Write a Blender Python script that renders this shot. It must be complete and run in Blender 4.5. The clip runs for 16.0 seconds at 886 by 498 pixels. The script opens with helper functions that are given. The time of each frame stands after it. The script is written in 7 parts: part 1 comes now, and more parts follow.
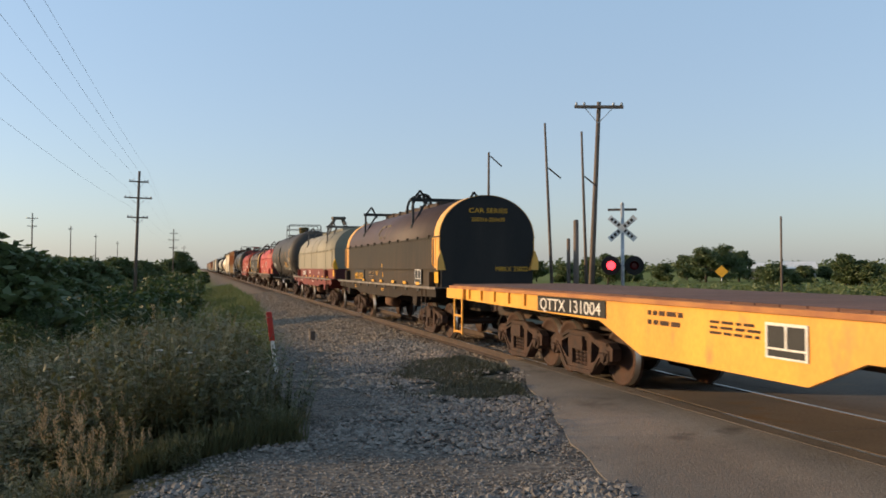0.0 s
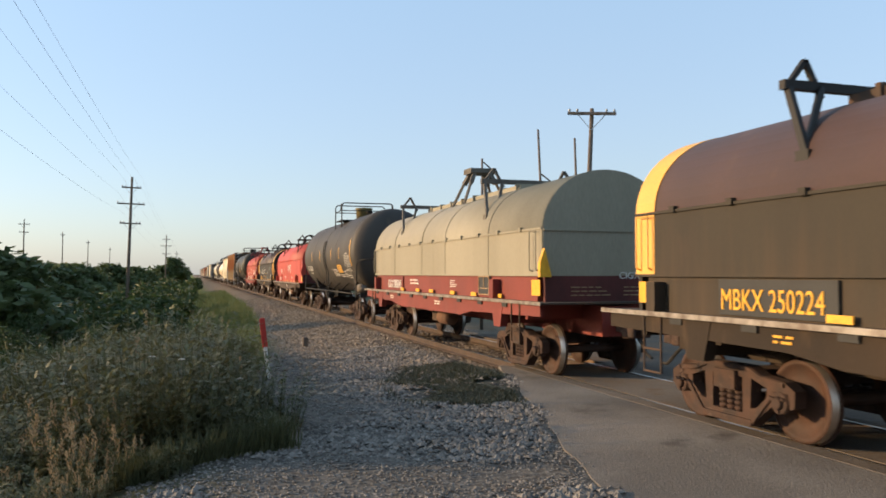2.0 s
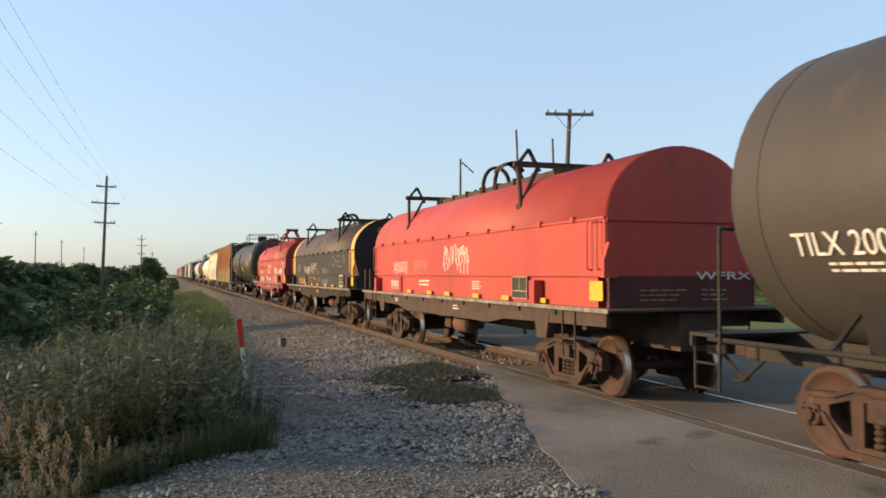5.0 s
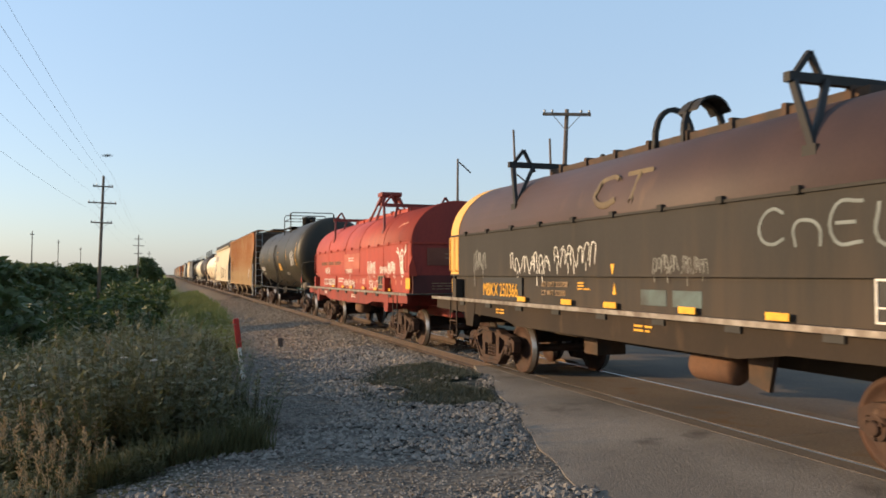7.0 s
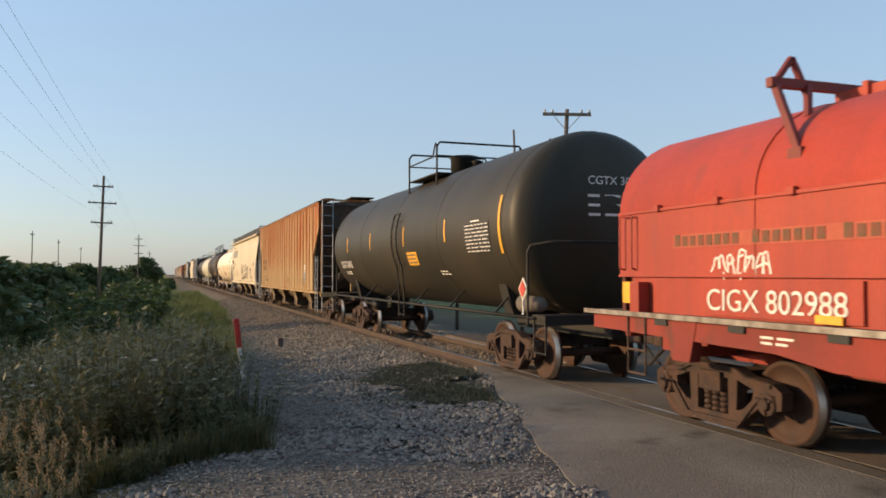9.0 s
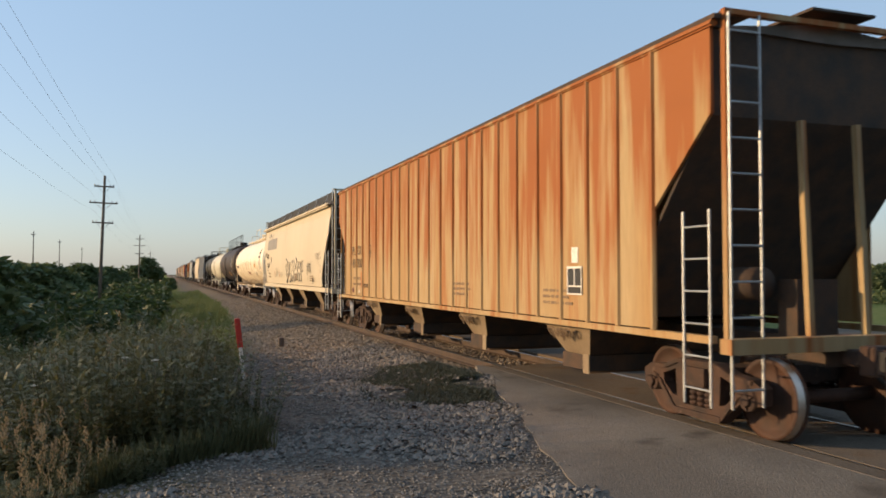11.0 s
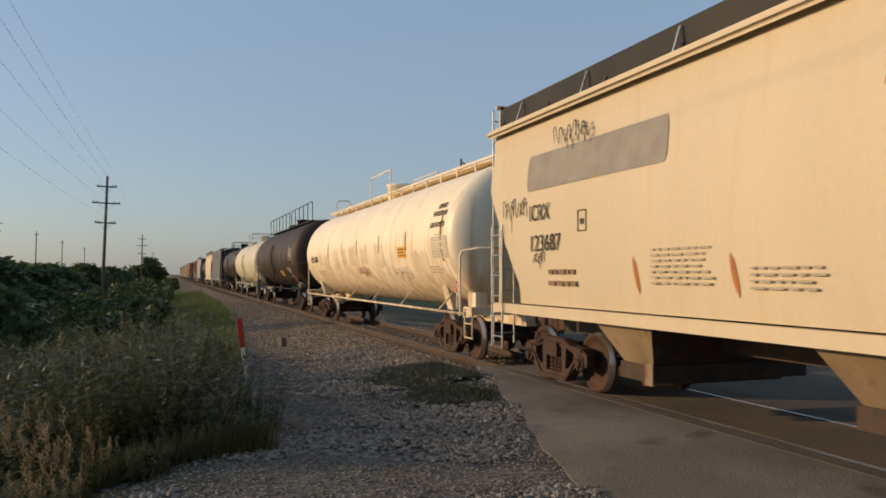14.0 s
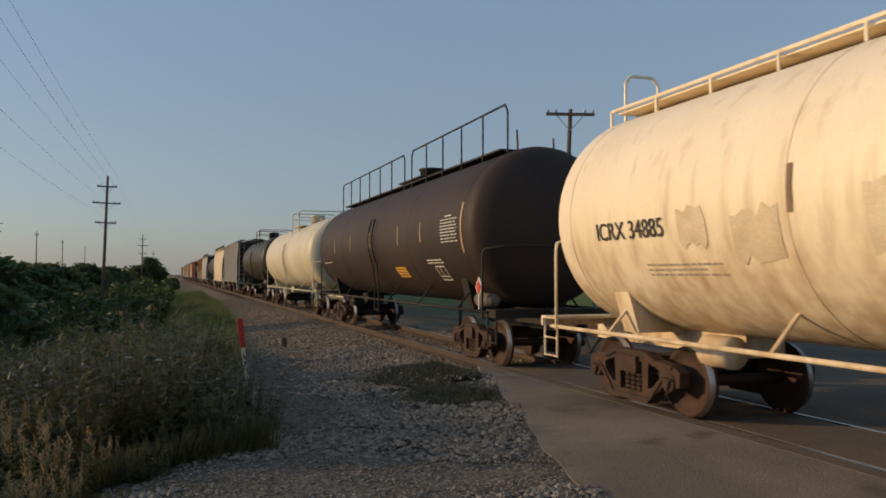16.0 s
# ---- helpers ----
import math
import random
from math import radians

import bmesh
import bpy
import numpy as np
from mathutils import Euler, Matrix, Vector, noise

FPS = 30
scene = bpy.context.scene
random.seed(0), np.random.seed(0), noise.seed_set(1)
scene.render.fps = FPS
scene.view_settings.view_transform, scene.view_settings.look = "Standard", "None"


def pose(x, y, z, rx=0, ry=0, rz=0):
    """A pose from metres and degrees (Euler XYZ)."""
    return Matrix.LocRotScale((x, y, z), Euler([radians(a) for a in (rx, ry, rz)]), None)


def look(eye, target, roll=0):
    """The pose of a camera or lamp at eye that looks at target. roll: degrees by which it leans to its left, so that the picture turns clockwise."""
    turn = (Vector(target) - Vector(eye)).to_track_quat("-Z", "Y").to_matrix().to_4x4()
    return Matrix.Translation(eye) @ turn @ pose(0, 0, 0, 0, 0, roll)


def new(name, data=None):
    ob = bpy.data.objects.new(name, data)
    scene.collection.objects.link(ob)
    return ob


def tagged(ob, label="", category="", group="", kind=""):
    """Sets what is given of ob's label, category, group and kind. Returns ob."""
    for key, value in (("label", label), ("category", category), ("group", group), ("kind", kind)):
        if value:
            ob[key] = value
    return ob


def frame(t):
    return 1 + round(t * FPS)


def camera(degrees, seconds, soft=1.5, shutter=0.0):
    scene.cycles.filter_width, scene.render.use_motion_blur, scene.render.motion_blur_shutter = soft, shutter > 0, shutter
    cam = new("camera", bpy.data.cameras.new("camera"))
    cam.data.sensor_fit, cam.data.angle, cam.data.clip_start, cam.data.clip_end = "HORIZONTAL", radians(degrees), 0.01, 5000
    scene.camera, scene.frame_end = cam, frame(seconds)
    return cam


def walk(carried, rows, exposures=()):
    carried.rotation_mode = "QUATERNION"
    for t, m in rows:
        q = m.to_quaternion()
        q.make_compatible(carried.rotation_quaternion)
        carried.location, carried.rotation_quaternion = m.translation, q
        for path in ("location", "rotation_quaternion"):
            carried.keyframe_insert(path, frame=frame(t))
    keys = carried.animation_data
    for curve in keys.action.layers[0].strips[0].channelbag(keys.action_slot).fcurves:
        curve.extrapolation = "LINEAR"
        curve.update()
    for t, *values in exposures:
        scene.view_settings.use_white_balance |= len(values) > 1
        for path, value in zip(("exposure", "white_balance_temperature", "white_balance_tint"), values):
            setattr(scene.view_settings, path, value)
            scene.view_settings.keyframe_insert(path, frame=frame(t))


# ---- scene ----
# World: y runs along the railway away from the viewer, x across it, z = 0 at the rail tops.
cam = camera(58.5, 16.0, soft=1.7, shutter=0.1)
EYE = (0.0, 0.0, 1.84)
FOCAL = 1400.0
TRACK_X = 7.12
SPEED = 11.3


def aim(dx, dy):
    """The viewer's pose when the view is turned a little from its resting direction."""
    yaw = 19.44 - math.degrees(dx / (FOCAL * 1.06))
    pitch = 1.82 + math.degrees(dy / FOCAL)
    return pose(*EYE, 90 + pitch, 0, -yaw)


walk(cam, [
    (0.0, aim(58.2, -10.8)), (0.5, aim(58.2, -6.2)), (1.0, aim(61.2, -2.0)), (1.5, aim(50.5, 0)), (2.0, aim(45.9, 0)),
    (2.5, aim(39.8, 0)), (3.0, aim(32.0, 0)), (3.5, aim(23.0, 0)), (4.0, aim(15.3, 0)), (4.5, aim(9.5, 0)), (5.2, aim(3.5, 0)), (6.0, aim(-1.2, 0)),
    (6.5, aim(-1.5, 0)), (7.0, aim(0, 0)), (8.0, aim(0, 0)), (9.0, aim(0.3, 0)), (10.5, aim(1.5, 0)), (11.5, aim(3.0, 0)), (12.0, aim(4.8, 0)),
    (12.5, aim(6.1, 0)), (13.5, aim(6.1, 0)), (15.0, aim(6.1, 0)), (16.0, aim(6.6, 0))],
    exposures=[(0.0, -0.08), (1.0, 0.1), (2.0, 0.22), (2.5, 0.18), (3.0, 0.0), (3.5, 0.05), (4.0, 0.3), (5.2, 0.22), (6.5, 0.08), (7.5, 0.2), (8.2, 0.12), (9.0, -0.05), (11.5, -0.1), (12.5, -0.32), (13.5, -0.5), (14.5, -0.63),
               (16.0, -0.82)])

# ---- light: a low sun over the fields to the left, hazy clear sky ----
SUN_EL, SUN_AZ = radians(13.0), radians(-66.0)
world = bpy.data.worlds.new("sky")
scene.world = world
world.use_nodes = True
wn = world.node_tree
sky = wn.nodes.new("ShaderNodeTexSky")
sky.sky_type = "NISHITA"
sky.sun_disc = False
sky.sun_elevation, sky.sun_rotation = SUN_EL, SUN_AZ
sky.air_density, sky.dust_density, sky.ozone_density = 1.0, 1.3, 3.5
haze = wn.nodes.new("ShaderNodeMix")
haze.data_type = "RGBA"
haze.inputs[0].default_value = 0.55
# whitish haze low down, clearer blue higher up
wc = wn.nodes.new("ShaderNodeTexCoord")
wz = wn.nodes.new("ShaderNodeSeparateXYZ")
wn.links.new(wc.outputs["Generated"], wz.inputs[0])
height = wn.nodes.new("ShaderNodeMapRange")
height.inputs[1].default_value, height.inputs[2].default_value = 0.0, 0.42
wn.links.new(wz.outputs[2], height.inputs[0])
veil = wn.nodes.new("ShaderNodeMix")
veil.data_type = "RGBA"
veil.inputs[6].default_value, veil.inputs[7].default_value = (2.35, 2.35, 2.4, 1), (1.95, 2.75, 3.5, 1)
wn.links.new(height.outputs[0], veil.inputs[0])
wn.links.new(veil.outputs[2], haze.inputs[7])
wn.links.new(sky.outputs[0], haze.inputs[6])
wn.links.new(haze.outputs[2], wn.nodes["Background"].inputs[0])
wn.nodes["Background"].inputs[1].default_value = 0.252
sun = new("sun", bpy.data.lights.new("sun", "SUN"))
sun.data.energy, sun.data.angle, sun.data.color = 5.8, radians(0.6), (1.0, 0.68, 0.37)
sun_from = Vector((math.sin(SUN_AZ) * math.cos(SUN_EL), math.cos(SUN_AZ) * math.cos(SUN_EL), math.sin(SUN_EL)))
sun.matrix_world = look(sun_from * 100, (0, 0, 0))


# ---- materials ----
def mat(name, c1, c2=None, rough=0.6, metal=0.0, scale=3.0, fine=40.0, streak=1.0, low=0.35, high=0.65, bump=0.05, bscale=None, c3=None, c3_at=0.62, vary=0.0, stain=None, spec=0.35, fleck_mix=0.3):
    """Two colours mixed by noise at two sizes, an optional third in patches; streak < 1 draws the pattern out downwards."""
    m = bpy.data.materials.new(name)
    m.use_nodes = True
    t = m.node_tree
    n, l = t.nodes, t.links
    b = n["Principled BSDF"]
    b.inputs["Roughness"].default_value, b.inputs["Metallic"].default_value = rough, metal
    b.inputs["Specular IOR Level"].default_value = spec
    co = n.new("ShaderNodeTexCoord")
    mp = n.new("ShaderNodeMapping")
    mp.inputs["Scale"].default_value = (1, 1, streak)
    l.new(co.outputs["Object"], mp.inputs[0])

    def noise_tex(s, detail=4.0, src=mp):
        q = n.new("ShaderNodeTexNoise")
        q.inputs["Scale"].default_value, q.inputs["Detail"].default_value = s, detail
        l.new(src.outputs[0], q.inputs["Vector"])
        return q

    def ramp(src, a, z):
        q = n.new("ShaderNodeMapRange")
        q.inputs[1].default_value, q.inputs[2].default_value = a, z
        l.new(src.outputs[0], q.inputs[0])
        return q

    def mix(fac, a, z):
        q = n.new("ShaderNodeMix")
        q.data_type = "RGBA"
        l.new(fac.outputs[0], q.inputs[0])
        for sock, v in ((q.inputs[6], a), (q.inputs[7], z)):
            if isinstance(v, tuple):
                sock.default_value = (*v, 1)
            else:
                l.new(v.outputs[2], sock)
        return q

    c2 = c2 or tuple(c * 0.75 for c in c1)
    big, small = noise_tex(scale), noise_tex(fine, 3.0)
    col = mix(ramp(big, low, high), c1, c2)
    fleck = n.new("ShaderNodeMix")
    fleck.data_type, fleck.blend_type = "RGBA", "MULTIPLY"
    fleck.inputs[0].default_value = fleck_mix
    fr = ramp(small, 0.2, 0.8)
    fr.inputs[3].default_value, fr.inputs[4].default_value = 0.55, 1.35
    l.new(col.outputs[2], fleck.inputs[6])
    l.new(fr.outputs[0], fleck.inputs[7])
    out = fleck
    if c3:
        out = mix(ramp(noise_tex(scale * 2.3, 6.0), c3_at, c3_at + 0.1), fleck, c3)
    if stain:
        # rust or dirt that runs down from the upper edge (z_from high) or creeps up from the lower one
        s_col, z_from, z_to, amount = stain[:4]
        sz = n.new("ShaderNodeSeparateXYZ")
        l.new(co.outputs["Object"], sz.inputs[0])
        zr = n.new("ShaderNodeMapRange")
        zr.inputs[1].default_value, zr.inputs[2].default_value = z_to, z_from
        l.new(sz.outputs[2], zr.inputs[0])
        mp2 = n.new("ShaderNodeMapping")
        mp2.inputs["Scale"].default_value = (1, 1, 0.08)
        l.new(co.outputs["Object"], mp2.inputs[0])
        run = noise_tex(4.5, 5.0, mp2)
        if len(stain) > 4:
            # stronger contrast between the runs
            even = n.new("ShaderNodeMapRange")
            even.inputs[1].default_value, even.inputs[2].default_value = 0.5 - 0.5 / stain[4], 0.5 + 0.5 / stain[4]
            l.new(run.outputs[0], even.inputs[0])
            run = even
        ad = n.new("ShaderNodeMath")
        ad.operation = "MULTIPLY_ADD"
        ad.inputs[1].default_value, ad.inputs[2].default_value = amount, 0.0
        l.new(zr.outputs[0], ad.inputs[0])
        sm = n.new("ShaderNodeMath")
        sm.operation = "ADD"
        l.new(ad.outputs[0], sm.inputs[0])
        l.new(run.outputs[0], sm.inputs[1])
        out = mix(ramp(sm, 0.55, 0.95), out, s_col)
    if vary:
        oi = n.new("ShaderNodeObjectInfo")
        hv = n.new("ShaderNodeHueSaturation")
        vr = n.new("ShaderNodeMapRange")
        vr.inputs[3].default_value, vr.inputs[4].default_value = 1 - vary, 1 + vary
        l.new(oi.outputs["Random"], vr.inputs[0])
        l.new(vr.outputs[0], hv.inputs["Value"])
        l.new(out.outputs[2], hv.inputs["Color"])
        l.new(hv.outputs[0], b.inputs["Base Color"])
    else:
        l.new(out.outputs[2], b.inputs["Base Color"])
    if bump:
        bp = n.new("ShaderNodeBump")
        bp.inputs["Strength"].default_value, bp.inputs["Distance"].default_value = bump, 0.02
        l.new(noise_tex(bscale or fine, 5.0).outputs[0], bp.inputs["Height"])
        l.new(bp.outputs[0], b.inputs["Normal"])
    return m


def leaf_mat(name, c1, c2, rough=0.6):
    """Foliage: a colour of its own for every leaf, with some light coming through."""
    m = bpy.data.materials.new(name)
    m.use_nodes = True
    n, l = m.node_tree.nodes, m.node_tree.links
    b = n["Principled BSDF"]
    g = n.new("ShaderNodeNewGeometry")
    q = n.new("ShaderNodeMix")
    q.data_type = "RGBA"
    q.inputs[6].default_value, q.inputs[7].default_value = (*c1, 1), (*c2, 1)
    l.new(g.outputs["Random Per Island"], q.inputs[0])
    l.new(q.outputs[2], b.inputs["Base Color"])
    b.inputs["Roughness"].default_value = rough
    tr = n.new("ShaderNodeBsdfTranslucent")
    l.new(q.outputs[2], tr.inputs[0])
    ms = n.new("ShaderNodeMixShader")
    ms.inputs[0].default_value = 0.3
    l.new(b.outputs[0], ms.inputs[1])
    l.new(tr.outputs[0], ms.inputs[2])
    l.new(ms.outputs[0], n["Material Output"].inputs[0])
    return m


def glow(name, color, strength):
    m = bpy.data.materials.new(name)
    m.use_nodes = True
    b = m.node_tree.nodes["Principled BSDF"]
    b.inputs["Base Color"].default_value = (*color, 1)
    b.inputs["Emission Color"].default_value = (*color, 1)
    b.inputs["Emission Strength"].default_value = strength
    return m


# dirty steel; on hopper ends and bays this dark colour stands in for shade
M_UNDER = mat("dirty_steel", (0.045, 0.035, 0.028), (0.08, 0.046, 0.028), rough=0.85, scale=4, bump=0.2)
M_TRUCK = mat("rusty_cast_steel", (0.066, 0.034, 0.022), (0.034, 0.022, 0.017), rough=0.85, scale=5, bump=0.3, c3=(0.1, 0.062, 0.043))
M_WHEEL = mat("rusty_wheel", (0.07, 0.031, 0.018), (0.04, 0.022, 0.015), rough=0.75, scale=3, bump=0.15)
M_TREAD = mat("polished_steel", (0.5, 0.46, 0.42), (0.34, 0.31, 0.28), rough=0.38, metal=1.0, scale=3, bump=0.02)
M_RAIL = mat("rail_rust", (0.075, 0.048, 0.034), (0.05, 0.034, 0.026), rough=0.8, scale=4)
M_TIE = mat("weathered_tie", (0.1, 0.075, 0.055), (0.16, 0.12, 0.09), rough=0.95, scale=6, bump=0.5, vary=0.3, fleck_mix=0.6)
M_BLACK = mat("black_paint", (0.02, 0.019, 0.018), (0.032, 0.028, 0.024), rough=0.6, scale=1.2, streak=0.3, spec=0.2)
M_WIRE = mat("grey_wire", (0.3, 0.3, 0.31), rough=0.6, bump=0)
M_DARKBAR = mat("dark_bar", (0.025, 0.025, 0.025), rough=0.6, bump=0.05)
M_WHITE = mat("white_lettering", (0.75, 0.72, 0.66), (0.6, 0.56, 0.5), rough=0.6, scale=12, bump=0)
M_YELLOW = mat("yellow_reflector", (0.8, 0.42, 0.03), (0.65, 0.32, 0.03), rough=0.45, scale=9, bump=0)
M_INK = mat("dark_lettering", (0.04, 0.035, 0.03), (0.07, 0.055, 0.04), rough=0.7, bump=0)
M_STEEL = mat("worn_deck_edge", (0.3, 0.27, 0.235), (0.14, 0.11, 0.09), rough=0.5, metal=0.3, scale=6)
M_WOOD = mat("grey_pole_wood", (0.17, 0.13, 0.1), (0.1, 0.08, 0.065), rough=0.9, scale=3, streak=0.15, bump=0.4)
M_GALV = mat("galvanised", (0.45, 0.46, 0.46), (0.33, 0.34, 0.35), rough=0.5, metal=0.5, scale=6)
M_RED_PAINT = mat("marker_red", (0.55, 0.05, 0.03), (0.45, 0.04, 0.03), rough=0.5)
M_LEAF_BUSH = leaf_mat("shrub_leaf", (0.028, 0.052, 0.013), (0.058, 0.085, 0.022))
M_LEAF_WEED = leaf_mat("weed_leaf", (0.07, 0.08, 0.034), (0.135, 0.135, 0.063))
M_LOW_WEED = leaf_mat("low_weed_leaf", (0.04, 0.048, 0.032), (0.075, 0.082, 0.056))
# far trees only: distance haze is put into this lighter leaf colour
M_LEAF_TREE = leaf_mat("tree_leaf", (0.06, 0.092, 0.03), (0.1, 0.125, 0.046))
M_GRASS = leaf_mat("grass_blade", (0.075, 0.11, 0.03), (0.13, 0.15, 0.05))
M_DRY = leaf_mat("dry_stalk", (0.2, 0.155, 0.095), (0.32, 0.25, 0.155))
M_PETAL = leaf_mat("white_petal", (0.7, 0.68, 0.6), (0.55, 0.52, 0.45))
M_BARK = mat("bark", (0.08, 0.06, 0.045), (0.05, 0.04, 0.03), rough=0.95, scale=8, bump=0.5)


# ---- mesh helpers ----
def box(bm, x0, x1, y0, y1, z0, z1, mi=0):
    v = [bm.verts.new((x, y, z)) for x in (x0, x1) for y in (y0, y1) for z in (z0, z1)]
    for q in ((0, 1, 3, 2), (4, 6, 7, 5), (0, 4, 5, 1), (2, 3, 7, 6), (0, 2, 6, 4), (1, 5, 7, 3)):
        bm.faces.new([v[i] for i in q]).material_index = mi


def rod(bm, a, b, r, r2=None, seg=8, mi=0):
    """A round bar from a to b, closed at both ends."""
    a, b = Vector(a), Vector(b)
    r2 = r if r2 is None else r2
    d = (b - a).normalized()
    u = d.orthogonal().normalized()
    w = d.cross(u)
    rings = []
    for p, rr in ((a, r), (b, r2)):
        rings.append([bm.verts.new(p + (u * math.cos(i * math.tau / seg) + w * math.sin(i * math.tau / seg)) * rr) for i in range(seg)])
    for i in range(seg):
        j = (i + 1) % seg
        f = bm.faces.new((rings[0][i], rings[0][j], rings[1][j], rings[1][i]))
        f.smooth, f.material_index = seg > 6, mi
    bm.faces.new(rings[0][::-1]).material_index = mi
    bm.faces.new(rings[1]).material_index = mi


def path(bm, pts, r, seg=6):
    for a, b in zip(pts, pts[1:]):
        rod(bm, a, b, r, seg=seg)


def beam(bm, a, b, w, h):
    """A square bar from a to b: w across (x where it can be), h the other way."""
    a, b = Vector(a), Vector(b)
    d = (b - a).normalized()
    u = Vector((1, 0, 0)) if abs(d.x) < 0.9 else Vector((0, 1, 0))
    u = (u - d * u.dot(d)).normalized()
    k = d.cross(u)
    v = [bm.verts.new(p + u * sx * w / 2 + k * sk * h / 2) for p in (a, b) for sx, sk in ((-1, -1), (1, -1), (1, 1), (-1, 1))]
    for q in ((3, 2, 1, 0), (4, 5, 6, 7), (0, 1, 5, 4), (1, 2, 6, 5), (2, 3, 7, 6), (3, 0, 4, 7)):
        bm.faces.new([v[i] for i in q])


def spin(bm, profile, centre, axis="x", seg=32, mis=None):
    """A body of revolution: profile of (along, radius)."""
    c = Vector(centre)
    rings = []
    for a, r in profile:
        ring = []
        for i in range(seg):
            s, q = math.sin(i * math.tau / seg) * r, math.cos(i * math.tau / seg) * r
            ring.append(bm.verts.new(c + (Vector((a, s, q)) if axis == "x" else Vector((q, a, s)) if axis == "y" else Vector((q, s, a)))))
        rings.append(ring)
    for k, (p, q) in enumerate(zip(rings, rings[1:])):
        for i in range(seg):
            j = (i + 1) % seg
            f = bm.faces.new((p[i], p[j], q[j], q[i]))
            f.smooth = True
            f.material_index = mis[k] if mis else 0
    bm.faces.new(rings[0][::-1])
    bm.faces.new(rings[-1])


def prism(bm, outline, y0, y1, axis="y", smooth=False):
    """A closed outline drawn out along an axis. axis y: outline of (x, z); axis x: outline of (y, z)."""
    def at(p, s):
        return (p[0], s, p[1]) if axis == "y" else (s, p[0], p[1])
    a = [bm.verts.new(at(p, y0)) for p in outline]
    b = [bm.verts.new(at(p, y1)) for p in outline]
    n = len(outline)
    for i in range(n):
        j = (i + 1) % n
        bm.faces.new((a[i], a[j], b[j], b[i])).smooth = smooth
    bm.faces.new(a[::-1])
    bm.faces.new(b)


def mesh_of(name, bm, *mats):
    bmesh.ops.recalc_face_normals(bm, faces=bm.faces)
    me = bpy.data.meshes.new(name)
    bm.to_mesh(me)
    bm.free()
    for m in mats:
        me.materials.append(m)
    return me


def part(name, bm, material, parent, label="", at=None):
    """Links a bmesh (or a shared mesh) as one mesh object under a thing or a part."""
    me = bm if isinstance(bm, bpy.types.Mesh) else mesh_of(name, bm, *(material if isinstance(material, (list, tuple)) else [material]))
    ob = new(name, me)
    ob.parent = parent
    if at is not None:
        ob.location = at
    if label:
        ob["label"] = label
    if name in ("small_writing", "seed_tuft", "spring_nest", "letter_bars", "roof_strut", "end_writing", "notice_writing", "stencilled_notice"):
        ob["kind"] = "stuff"
    return ob


def thing(name, label, category, group="", at=(0, 0, 0), bm=None, material=None, kind=""):
    ob = new(name, mesh_of(name, bm, *(material if isinstance(material, (list, tuple)) else [material])) if bm else None)
    ob.location = at
    return tagged(ob, label, category, group, kind)


def B():
    return bmesh.new()


def lettering(text, size, parent, material, at, face="side", width=None, label="", thick=0.003, tilt=0.0):
    """Flat letters on the side that faces -x, or on the end that faces -y; at is the lower left corner."""
    cu = bpy.data.curves.new("lettering", "FONT")
    cu.body, cu.size, cu.extrude = text, size, thick
    cu.materials.append(material)
    ob = new("lettering", cu)
    ob.parent = parent
    bpy.context.view_layer.update()
    w = ob.dimensions.x
    sx = width / w if width and w else 1.0
    if face == "side":
        r = Matrix(((0, math.sin(tilt), -math.cos(tilt)), (-1, 0, 0), (0, math.cos(tilt), math.sin(tilt))))
    else:
        r = Matrix(((1, 0, 0), (0, 0, -1), (0, 1, 0)))
    m = r.to_4x4() @ Matrix.Diagonal((sx, 1, 1, 1))
    m.translation = at
    ob.matrix_basis = m
    if label:
        ob["label"] = label
    return ob


def bars(bm, x, y0, z0, rows, rng, width, h=0.05, gap=0.045):
    """Rows of small bars where writing cannot be read; y0 is the reading start, towards smaller y."""
    for k in range(rows):
        y, z = y0, z0 - k * (h + gap)
        while y > y0 - width * rng.uniform(0.75, 1.0):
            w = rng.uniform(0.06, 0.22)
            box(bm, x - 0.006, x, y - w, y, z, z + h)
            y -= w + 0.05


